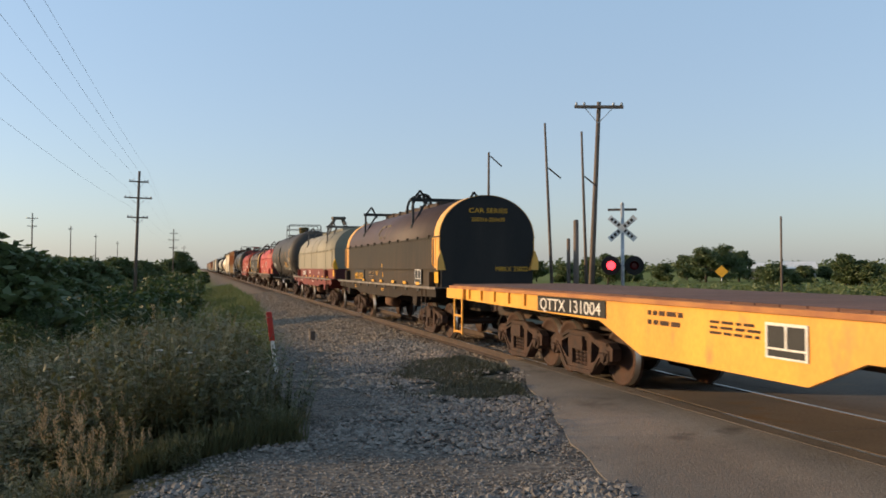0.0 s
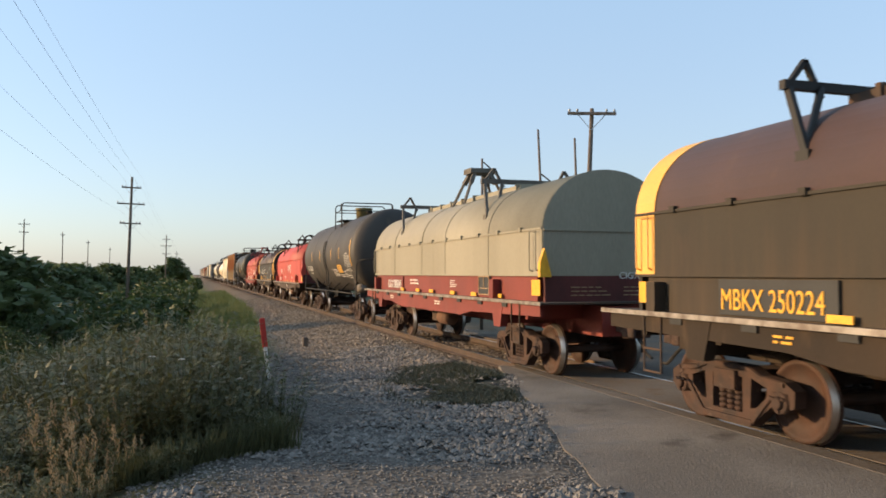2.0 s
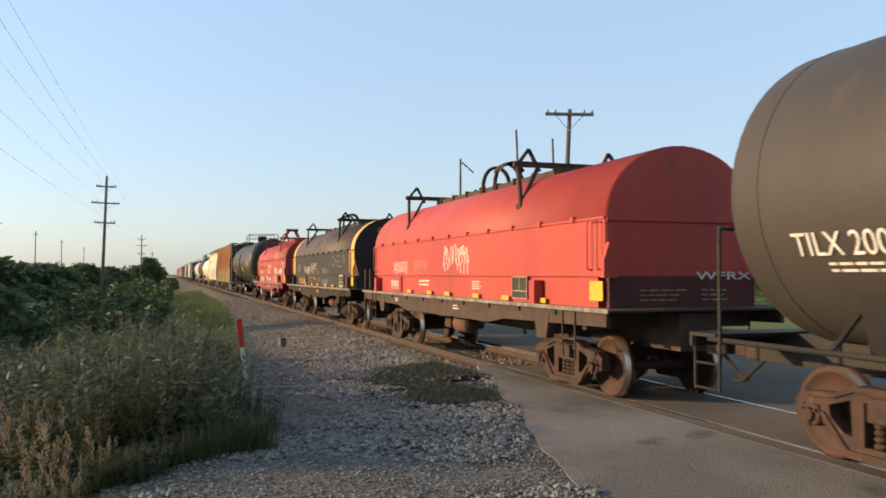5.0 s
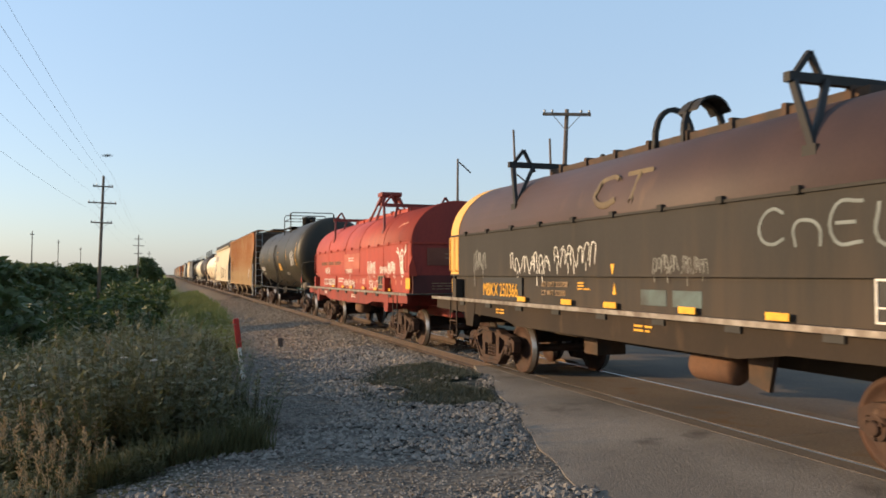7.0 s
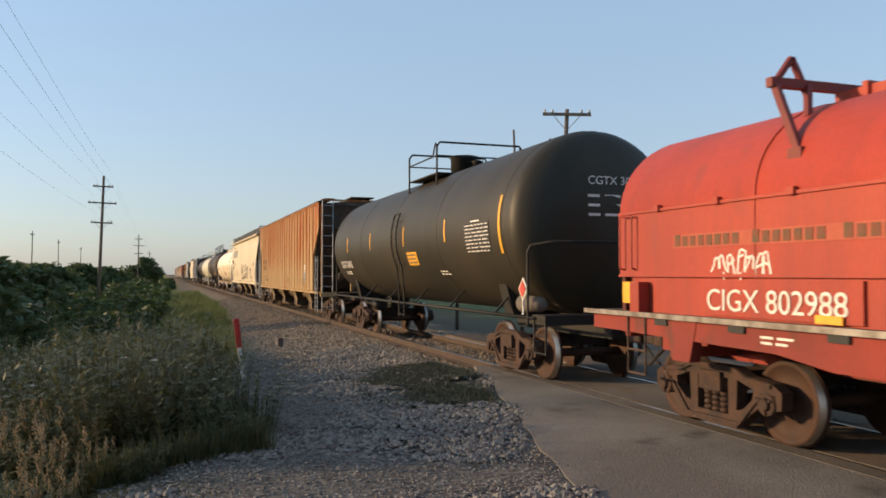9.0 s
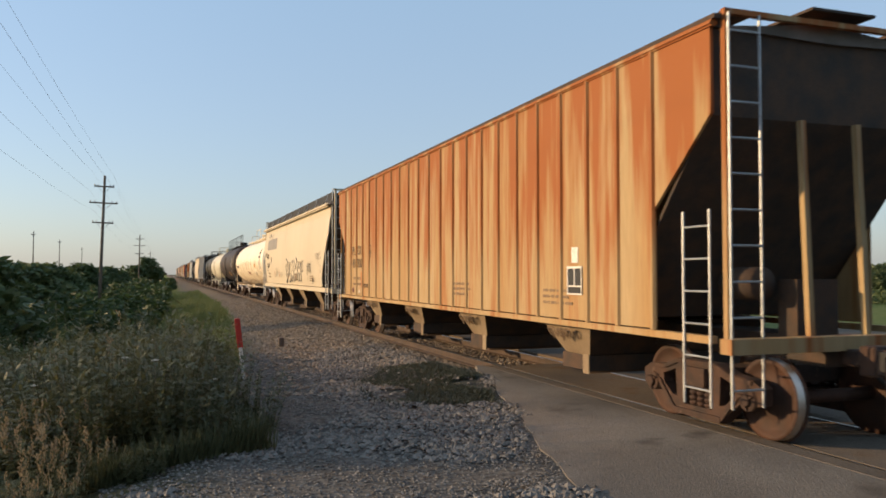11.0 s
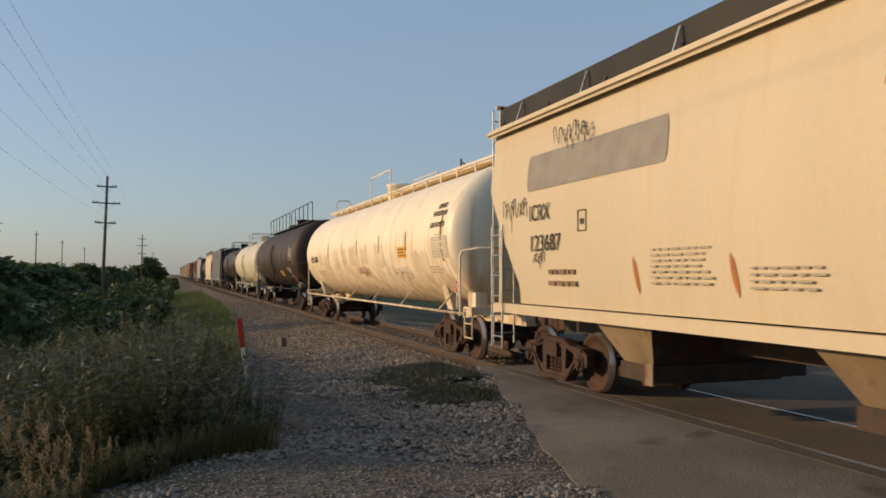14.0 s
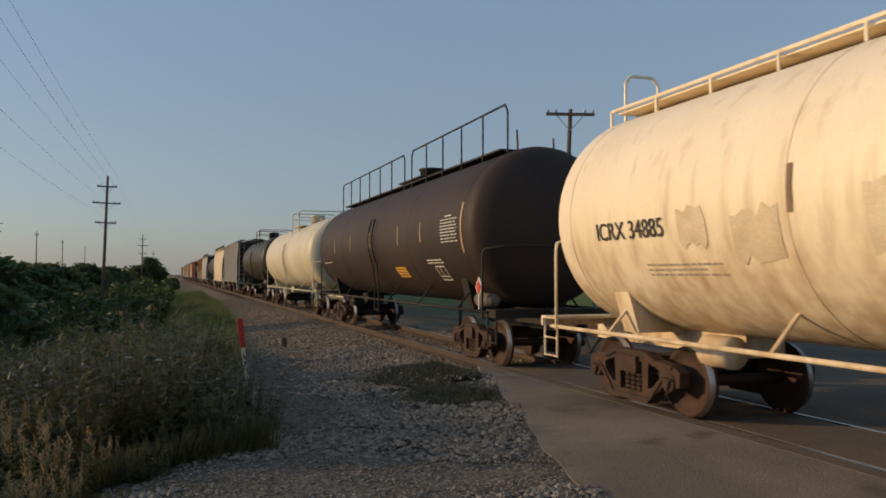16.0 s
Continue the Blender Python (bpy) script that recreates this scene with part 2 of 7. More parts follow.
STROKES = {
    "A": [[(0, 0), (0.5, 1), (1, 0)], [(0.2, 0.4), (0.8, 0.4)]], "C": [[(0.9, 0.85), (0.5, 1), (0.05, 0.6), (0.1, 0.2), (0.5, 0), (0.95, 0.15)]],
    "D": [[(0.1, 0), (0.1, 1), (0.6, 0.95), (0.95, 0.5), (0.6, 0.05), (0.1, 0)]], "E": [[(0.9, 1), (0.1, 0.95), (0.1, 0.05), (0.9, 0)], [(0.1, 0.5), (0.7, 0.5)]],
    "F": [[(0.1, 0), (0.1, 1), (0.9, 1)], [(0.1, 0.5), (0.7, 0.5)]], "H": [[(0.1, 0), (0.1, 1)], [(0.9, 1), (0.9, 0)], [(0.1, 0.5), (0.9, 0.5)]],
    "L": [[(0.1, 1), (0.1, 0.05), (0.9, 0)]], "M": [[(0, 0), (0.12, 1), (0.5, 0.3), (0.88, 1), (1, 0)]],
    "S": [[(0.9, 0.85), (0.5, 1), (0.1, 0.75), (0.5, 0.5), (0.9, 0.25), (0.5, 0), (0.05, 0.15)]], "T": [[(0, 1), (1, 1)], [(0.5, 1), (0.5, 0)]],
    "U": [[(0.1, 1), (0.1, 0.2), (0.5, 0), (0.9, 0.2), (0.9, 1)]], "N": [[(0.1, 0), (0.1, 0.6), (0.5, 0.72), (0.9, 0.5), (0.9, 0)]],
    "/": [[(0, 0.3), (0.45, 1), (0.7, 0.1)], [(0.45, 1), (0.95, 0.35)]], "8": [[(0.5, 0.5), (0.1, 0.8), (0.5, 1), (0.9, 0.75), (0.1, 0.2), (0.5, 0), (0.9, 0.3), (0.5, 0.5)]]}


def spray_lines(parent, lines, material, r, label=""):
    """Sprayed lines of (x, y, z) points, laid flat against a side that faces -x."""
    cu = bpy.data.curves.new("graffiti", "CURVE")
    cu.dimensions, cu.bevel_depth, cu.bevel_resolution, cu.resolution_u = "3D", r, 1, 4
    for pts in lines:
        sp = cu.splines.new("BEZIER")
        sp.bezier_points.add(len(pts) - 1)
        for p, q in zip(sp.bezier_points, pts):
            p.co = (q[0] * 10, q[1], q[2])
            p.handle_left_type = p.handle_right_type = "AUTO"
    cu.materials.append(material)
    ob = new("graffiti", cu)
    ob.parent = parent
    ob.scale = (0.1, 1, 1)
    if label:
        ob["label"] = label
    return ob


def spray_text(parent, out, y0, z0, w, h, text, material, r, seed=1, gap=0.22, label=""):
    """Hand-sprayed letters; out(z) tells where the side's face stands at height z."""
    rg = random.Random(seed)
    lines, cell = [], w / len(text)
    for k, ch in enumerate(text):
        tilt, drop = rg.uniform(-0.06, 0.06), rg.uniform(-0.06, 0.06) * h
        for stroke in STROKES[ch]:
            pts = []
            for u, v in stroke:
                z = z0 + v * h + drop
                pts.append((out(z), y0 - cell * (k + gap / 2 + (1 - gap) * (u + tilt * v)), z))
            lines.append(pts)
    return spray_lines(parent, lines, material, r, label)


def scribble(parent, x, y0, z0, w, h, seed, material, r=0.018, loops=7, lean=0.0):
    """A sprayed tag that cannot be read: crowded short hooked strokes with a few drips; lean follows a side that slopes."""
    rng = random.Random(seed)
    loops = round(loops * 1.4)
    lines, cell = [], w / loops

    def spot(u, v):
        return (x - lean * v * h, y0 - u, z0 + v * h)
    for k in range(loops):
        c = (k + 0.5) * cell
        lo, hi = rng.uniform(0.0, 0.22), rng.uniform(0.7, 1.0)
        side = rng.choice((-1, 1)) * cell
        lines.append([spot(c - side * 0.45, lo + 0.1), spot(c - side * rng.uniform(0.2, 0.4), hi), spot(c + side * rng.uniform(0.0, 0.3), rng.uniform(0.35, 0.6)), spot(c + side * rng.uniform(0.3, 0.6), lo)])
        if rng.random() < 0.6:
            m = rng.uniform(0.3, 0.7)
            lines.append([spot(c - cell * 0.3, m), spot(c + cell * rng.uniform(0.1, 0.5), m + rng.uniform(-0.15, 0.2))])
        if rng.random() < 0.35:
            lines.append([spot(c, 0.2), spot(c + 0.01, -rng.uniform(0.1, 0.5))])
    return spray_lines(parent, lines, material, r * 0.55)


# ---- the ground ----
def smooth(a, b, v):
    u = min(1.0, max(0.0, (v - a) / (b - a)))
    return u * u * (3 - 2 * u)


def road_edge(y):
    """The left edge of the asphalt, x at y on the near side, rounded where it meets the lay-by."""
    return 3.42 + 0.3 * (y - 6.06) - 0.002 * (y - 6.06) ** 2 + 0.03 * math.sin(y * 2.1) + 0.02 * math.sin(y * 5.3)


def ground_z(x, y):
    """Height of the ground: railway bank, gravel lay-by, ditch and fields."""
    z = -0.19 - 0.16 * smooth(1.7, 3.2, abs(x - TRACK_X))
    z += 0.22 * smooth(28, 13, y) * smooth(-1.5, 0.5, x) * smooth(6.0, 5.0, x)
    z -= 0.75 * smooth(1.5, -4.0, x) * smooth(6, 24, y) + 0.25 * smooth(0.5, -4.0, x)
    z -= 0.45 * smooth(4.5, 0.5, x) * smooth(20, 40, y)
    z -= 0.35 * smooth(10.5, 16.0, x) * smooth(14, 30, y)
    if 4 < y < 15:
        # gravel lies almost level with the asphalt where it meets it
        k = smooth(road_edge(y) - 1.0, road_edge(y) - 0.1, x) * smooth(15, 14.2, y) * smooth(6.4, 5.6, x)
        z += k * (-0.004 - 0.11 * smooth(1.2, 3.6, abs(x - TRACK_X)) - z)
    if -8 < y < 14.6 and road_edge(max(y, 0.5)) + 0.45 < x < 16:
        return -0.34
    if abs(x - TRACK_X) > 1.9:
        near = smooth(60, 10, math.hypot(x, y))
        z += near * 0.035 * noise.noise((x * 1.3, y * 1.3, 0)) + 0.12 * noise.noise((x * 0.12, y * 0.12, 3)) * smooth(4, 12, abs(x - 5))
    return z


def grid_lines(lo, hi, dense_lo, dense_hi, step, grow=1.22):
    out, v = [], dense_lo
    while v <= dense_hi:
        out.append(v)
        v += step
    s, v = step, dense_hi
    while v < hi:
        s *= grow
        v += s
        out.append(v)
    s, v = step, dense_lo
    while v > lo:
        s *= grow
        v -= s
        out.insert(0, v)
    return out


def ground_material():
    """Weedy soil on the left, grey gravel by the road, tan ballast dust along the rails, grass further out."""
    m = mat("ground_soil", (0.1, 0.085, 0.07), (0.16, 0.14, 0.12), rough=0.95, scale=0.6, fine=18, bump=0.9, spec=0.05)
    n, l = m.node_tree.nodes, m.node_tree.links
    b = n["Principled BSDF"]
    co = n.new("ShaderNodeTexCoord")
    sx = n.new("ShaderNodeSeparateXYZ")
    l.new(co.outputs["Object"], sx.inputs[0])

    def math_node(op, a, c):
        q = n.new("ShaderNodeMath")
        q.operation = op
        for i, v in enumerate((a, c)):
            if isinstance(v, (int, float)):
                q.inputs[i].default_value = v
            else:
                l.new(v, q.inputs[i])
        return q.outputs[0]

    def noise_tex(s, d=4):
        q = n.new("ShaderNodeTexNoise")
        q.inputs["Scale"].default_value, q.inputs["Detail"].default_value = s, d
        l.new(co.outputs["Object"], q.inputs["Vector"])
        return q.outputs[0]

    def band(v, a, z):
        q = n.new("ShaderNodeMapRange")
        q.inputs[1].default_value, q.inputs[2].default_value = a, z
        l.new(v, q.inputs[0])
        return q.outputs[0]

    def mix(f, a, z):
        q = n.new("ShaderNodeMix")
        q.data_type = "RGBA"
        l.new(f, q.inputs[0])
        for s, v in ((q.inputs[6], a), (q.inputs[7], z)):
            if isinstance(v, tuple):
                s.default_value = (*v, 1)
            else:
                l.new(v, s)
        return q.outputs[2]

    wob = math_node("MULTIPLY", math_node("SUBTRACT", noise_tex(0.35), 0.5), 3.0)
    wx = math_node("ADD", sx.outputs[0], wob)
    speck = noise_tex(14, 2)
    gravel = mix(band(speck, 0.35, 0.7), (0.078, 0.069, 0.059), (0.178, 0.16, 0.138))
    ballast = mix(band(speck, 0.3, 0.7), (0.12, 0.094, 0.07), (0.25, 0.2, 0.15))
    grass = mix(band(noise_tex(1.5), 0.35, 0.65), (0.09, 0.13, 0.03), (0.16, 0.16, 0.06))
    soil = mix(band(noise_tex(3), 0.3, 0.7), (0.05, 0.055, 0.03), (0.1, 0.09, 0.055))
    # towards the road the stone is grey, further along it is tan
    along = band(math_node("ADD", sx.outputs[1], wob), 17.0, 24.0)
    stone = mix(along, gravel, ballast)
    left = band(math_node("SUBTRACT", wx, math_node("MULTIPLY", along, 2.2)), -0.6, 0.8)
    col = mix(left, mix(band(sx.outputs[1], 18, 35), soil, grass), stone)
    right = band(wx, 10.0, 11.5)
    col = mix(right, col, mix(band(sx.outputs[0], 14.0, 30.0), (0.1, 0.085, 0.062), grass))
    bed = band(math_node("ABSOLUTE", math_node("SUBTRACT", sx.outputs[0], TRACK_X), 0), 2.0, 1.4)
    col = mix(bed, col, mix(band(speck, 0.3, 0.7), (0.09, 0.06, 0.045), (0.2, 0.14, 0.1)))
    # a dark oily patch beside the road
    px = math_node("MULTIPLY", math_node("SUBTRACT", sx.outputs[0], 4.45), 1.0)
    py = math_node("MULTIPLY", math_node("SUBTRACT", sx.outputs[1], 12.9), 0.42)
    dist = math_node("ADD", math_node("MULTIPLY", px, px), math_node("MULTIPLY", py, py))
    spot = band(math_node("ADD", dist, math_node("MULTIPLY", noise_tex(1.8), 0.9)), 1.75, 0.85)
    col = mix(spot, col, (0.062, 0.064, 0.054))
    l.new(col, b.inputs["Base Color"])
    return m


M_GROUND = ground_material()
xs = grid_lines(-2600, 2600, -9, 17, 0.4)
ys = grid_lines(-300, 3600, -4, 44, 0.5)
bm = B()
rows = [[bm.verts.new((x, y, ground_z(x, y))) for x in xs] for y in ys]
for r0, r1 in zip(rows, rows[1:]):
    for i in range(len(xs) - 1):
        bm.faces.new((r0[i], r0[i + 1], r1[i + 1], r1[i])).smooth = True
ground = thing("ground", "weedy soil, grey gravel and grass beside the railway", "ground", bm=bm, material=M_GROUND, kind="structure")

# ---- the road over the crossing ----
M_ROAD = mat("worn_asphalt", (0.14, 0.122, 0.103), (0.215, 0.188, 0.158), rough=0.95, scale=0.55, fine=45, bump=0.5, fleck_mix=0.75, c3=(0.105, 0.09, 0.075), c3_at=0.6, spec=0.08)
M_FAR_ROAD = mat("dusty_brown_asphalt", (0.15, 0.115, 0.087), (0.1, 0.082, 0.068), rough=0.95, scale=0.35, fine=30, bump=0.4, fleck_mix=0.6, c3=(0.16, 0.108, 0.07), c3_at=0.56, spec=0.08)
M_PANEL = mat("crossing_asphalt", (0.18, 0.143, 0.108), (0.125, 0.106, 0.087), rough=0.95, scale=0.6, fine=35, bump=0.5, fleck_mix=0.7, c3=(0.15, 0.1, 0.06), c3_at=0.58, spec=0.08)


def road_z(x):
    return 0.011 - 0.11 * smooth(1.2, 3.6, abs(x - TRACK_X))


bm = B()
cols, top = 12, []
for k in range(61):
    y = -8 + 22.8 * k / 60
    x0 = road_edge(max(y, 0.5)) if y > 0 else 1.3
    x0 = min(x0, 6.02)
    line = []
    for i in range(cols + 1):
        x = x0 + (6.05 - x0) * i / cols
        line.append(bm.verts.new((x, y, road_z(x))))
    top.append(line)
for a, b in zip(top, top[1:]):
    for i in range(cols):
        bm.faces.new((a[i], a[i + 1], b[i + 1], b[i]))
edge = [e for e in bm.edges if e.is_boundary]
ret = bmesh.ops.extrude_edge_only(bm, edges=edge)
for v in [g for g in ret["geom"] if isinstance(g, bmesh.types.BMVert)]:
    v.co.z -= 0.35
road = thing("road_near", "worn grey asphalt road with a ragged edge", "road", bm=bm, material=M_ROAD, kind="structure")
bm = B()
for (x0, y0), (x1, y1) in (((8.22, 23.0), (16.0, 22.0)), ((16.0, 22.0), (40.0, 24.0)), ((40.0, 24.0), (260.0, 64.0))):
    v = [bm.verts.new(p) for p in ((x0, -9.0 + (x0 - 8) * 0.06, road_z(x0) - 0.022), (x1, -9.0 + (x1 - 8) * 0.06, road_z(x1) - 0.022), (x1, y1, road_z(x1) - 0.02), (x0, y0, road_z(x0) - 0.02))]
    w = [bm.verts.new(q.co - Vector((0, 0, 0.5))) for q in v]
    bm.faces.new(v)
    for i in range(4):
        bm.faces.new((v[i], w[i], w[(i + 1) % 4], v[(i + 1) % 4]))
thing("road_far", "dusty brown asphalt road beyond the railway", "road", bm=bm, material=M_FAR_ROAD, kind="structure")

# ---- the railway ----
track = thing("railway_track", "rusty steel rails on weathered wooden sleepers in ballast", "railway track", kind="structure")
prof = [(-0.07, -0.17), (0.07, -0.17), (0.07, -0.155), (0.012, -0.13), (0.012, -0.045), (0.036, -0.035), (0.036, -0.004), (0.03, 0), (-0.03, 0), (-0.036, -0.004),
        (-0.036, -0.035), (-0.012, -0.045), (-0.012, -0.13), (-0.07, -0.155)]
for side in (-0.7525, 0.7525):
    bm = B()
    prism(bm, [(x + TRACK_X + side, z) for x, z in prof], -40, 900)
    rail = part("rail", bm, M_RAIL, track)
    bm = B()
    box(bm, TRACK_X + side - 0.028, TRACK_X + side + 0.028, -40, 900, 0.0005, 0.002)
    part("running_surface", bm, M_TREAD, rail, "bright polished rail top")
# asphalt laid between and beside the rails at the crossing
for x0, x1 in ((6.055, 6.315), (6.455, 7.815), (7.925, 8.21)):
    for k in range(3):
        bm = B()
        y0 = -7.6 + 7.44 * k
        box(bm, x0, x1, y0, y0 + 7.437, -0.16, 0.014 if x1 < 6.4 else -0.006)
        bmesh.ops.bevel(bm, geom=bm.edges[:], offset=0.005, segments=1, affect="EDGES")
        part("crossing_panel", bm, M_PANEL, track)


def leaves(bm, centre, radii, n, size, rng, mi=0, flat=0.5, shell=0.45):
    """n leaves in an uneven egg of space, thickest towards its skin."""
    c = Vector(centre)
    for _ in range(n):
        d = Vector((rng.gauss(0, 1), rng.gauss(0, 1), rng.gauss(0, 1))).normalized()
        k = shell + (1 - shell) * rng.random() ** 0.6
        k *= 0.82 + 0.36 * noise.noise(d * 2.1 + c)
        p = c + Vector((d.x * radii[0], d.y * radii[1], d.z * radii[2])) * k
        s = size * rng.uniform(0.6, 1.4)
        u = Vector((rng.gauss(0, 1), rng.gauss(0, 1), rng.gauss(0, flat))).normalized()
        w = u.orthogonal().normalized()
        w = (w * math.cos(rng.random() * 6) + u.cross(w) * math.sin(rng.random() * 6)).normalized()
        v = [bm.verts.new(p + q) for q in (-u * s, w * s * 0.42, u * s, -w * s * 0.42)]
        bm.faces.new(v).material_index = mi


def shrub_mesh(seed, w, h, n=5600, size=0.05):
    rng = random.Random(seed)
    bm = B()
    for k in range(9):
        a, r = rng.uniform(0, math.tau), rng.uniform(0.1, 0.75) * w
        c = (math.cos(a) * r, math.sin(a) * r, h * rng.uniform(0.25, 0.72))
        q = rng.uniform(0.3, 0.5)
        leaves(bm, c, (w * q, w * q, h * q * 0.85), n // 9, size, rng)
    return mesh_of("foliage", bm, M_LEAF_BUSH)


def stems_mesh(seed, w, h):
    rng = random.Random(seed)
    bm = B()
    for k in range(7):
        a = rng.uniform(0, math.tau)
        m = (math.cos(a) * w * 0.25, math.sin(a) * w * 0.25, h * 0.4)
        rod(bm, (m[0] * 0.2, m[1] * 0.2, -0.2), m, 0.035, 0.02, 5)
        rod(bm, m, (m[0] * 2.2, m[1] * 2.2, h * 0.75), 0.02, 0.006, 5)
    return mesh_of("woody_base", bm, M_BARK)


def tree_meshes(seed, h, w, n=2400, size=0.3):
    rng = random.Random(seed)
    bt, bl = B(), B()
    rod(bt, (0, 0, -0.4), (0, 0, h * 0.45), h * 0.03, h * 0.02, 8)
    for k in range(15):
        a = k * 2.4 + rng.random()
        z = h * rng.uniform(0.18, 0.85)
        r = w * rng.uniform(0.25, 0.62) * (1.15 - z / h)
        c = Vector((math.cos(a) * r, math.sin(a) * r, z))
        rod(bt, (0, 0, h * rng.uniform(0.2, 0.42)), c, h * 0.012, h * 0.004, 5)
        q = rng.uniform(0.28, 0.42)
        leaves(bl, c, (w * q, w * q, h * q * 0.5), n // 12, size, rng, shell=0.3)
    return mesh_of("trunk", bt, M_BARK), mesh_of("crown", bl, M_LEAF_TREE)


def utility_pole(at, h, arms, r=0.15, lean=(0, 0), label="tall weathered wooden utility pole with crossarms", arm=2.2, rz=0.0):
    ob = thing("utility_pole", label, "utility pole", "utility poles", at)
    ob.rotation_euler = (radians(lean[0]), radians(lean[1]), rz)
    bm = B()
    rod(bm, (0, 0, -0.8), (0, 0, h), r, r * 0.62, 10)
    part("pole", bm, M_WOOD, ob)
    for z, w in arms:
        bm = B()
        box(bm, -w / 2, w / 2, -r - 0.1, -r + 0.02, z - 0.06, z + 0.06)
        cross = part("crossarm", bm, M_WOOD, ob)
        bm = B()
        beam(bm, (-w * 0.28, -r - 0.02, z - 0.05), (0, -r, z - 0.7), 0.03, 0.03)
        beam(bm, (w * 0.28, -r - 0.02, z - 0.05), (0, -r, z - 0.7), 0.03, 0.03)
        part("brace", bm, M_GALV, ob)
        for sx in (-0.46, -0.3, 0.3, 0.46):
            bm = B()
            spin(bm, [(0.06, 0.02), (0.1, 0.05), (0.16, 0.055), (0.2, 0.03)], (sx * w, -r - 0.04, z), "z", 8)
            part("insulator", bm, M_GALV, cross)
    return ob


# ---- line of poles beside the railway, with wires, and a second line over the fields ----
POLE_LINE = -5.6
for y in (-30.0, 78.0, 192.0, 330.0):
    if y > 0:
        utility_pole((POLE_LINE, y, ground_z(POLE_LINE, y)), 12.6, ((11.6, 1.7), (10.1, 2.4), (8.3, 1.8)), 0.17, (0, 1.6 if y < 100 else 0.8))
bm = B()
for dx, z in ((-1.15, 9.4), (1.15, 9.4), (-0.8, 10.9), (0.8, 10.9), (-0.8, 7.6)):
    for y0, y1 in ((-30.0, 78.0), (78.0, 192.0), (192.0, 330.0)):
        pts = []
        for k in range(15):
            u = k / 14
            pts.append((POLE_LINE + dx + 0.3, y0 + (y1 - y0) * u, z - 1.6 * 4 * u * (1 - u) * 0.6))
        path(bm, pts, 0.005, 4)
thing("overhead_wire", "thin sagging overhead power wires", "wires", bm=bm, material=M_WIRE)
for k, y in enumerate((118.0, 165.0, 212.0, 262.0, 330.0, 420.0)):
    utility_pole((-30.0, y, -1.2), 13.4, ((12.4, 2.0), (10.9, 1.6)) if k < 2 else ((12.6, 1.0),), 0.16, (0, 0.5), "slim far wooden utility pole over the fields")

# ---- beyond the railway: poles, signal, trees ----
utility_pole((15.95, 30.4, -0.5), 9.45, ((9.2, 2.05),), 0.14, (0, 2.6), rz=radians(-28), label="weathered wooden utility pole with one crossarm")
for (x, y), h, ang in (((13.05, 27.8), 7.9, -2.3), ((14.4, 27.6), 7.6, -1.6), ((11.0, 29.5), 6.9, 0.3)):
    ob = thing("gate_mast", "slim bare pole with a short slanted arm", "pole", "slim poles by the crossing", (x, y, -0.45))
    ob.rotation_euler = (0, radians(ang), radians(-25))
    bm = B()
    rod(bm, (0, 0, -0.3), (0, 0, h), 0.075, 0.04, 8)
    part("pole", bm, M_WOOD, ob)
    bm = B()
    zz = h - (0.15 if h < 7 else 1.75)
    beam(bm, (0.06, 0, zz), (0.52, 0, zz - 0.42), 0.05, 0.09)
    part("arm", bm, M_UNDER, ob)
for (x, y), h, r in (((12.75, 25.3), 3.95, 0.1), ((12.6, 25.6), 3.3, 0.07), ((24.3, 28.6), 4.5, 0.05)):
    bm = B()
    rod(bm, (0, 0, -0.4), (0, 0, h), r, r * 0.9, 10)
    spin(bm, [(h, r * 0.95), (h + 0.03, r * 0.8), (h + 0.05, r * 0.3)], (0, 0, 0), "z", 10)
    thing("wooden_post", "short grey weathered wooden post", "post", at=(x, y, -0.45), bm=bm, material=M_WOOD)


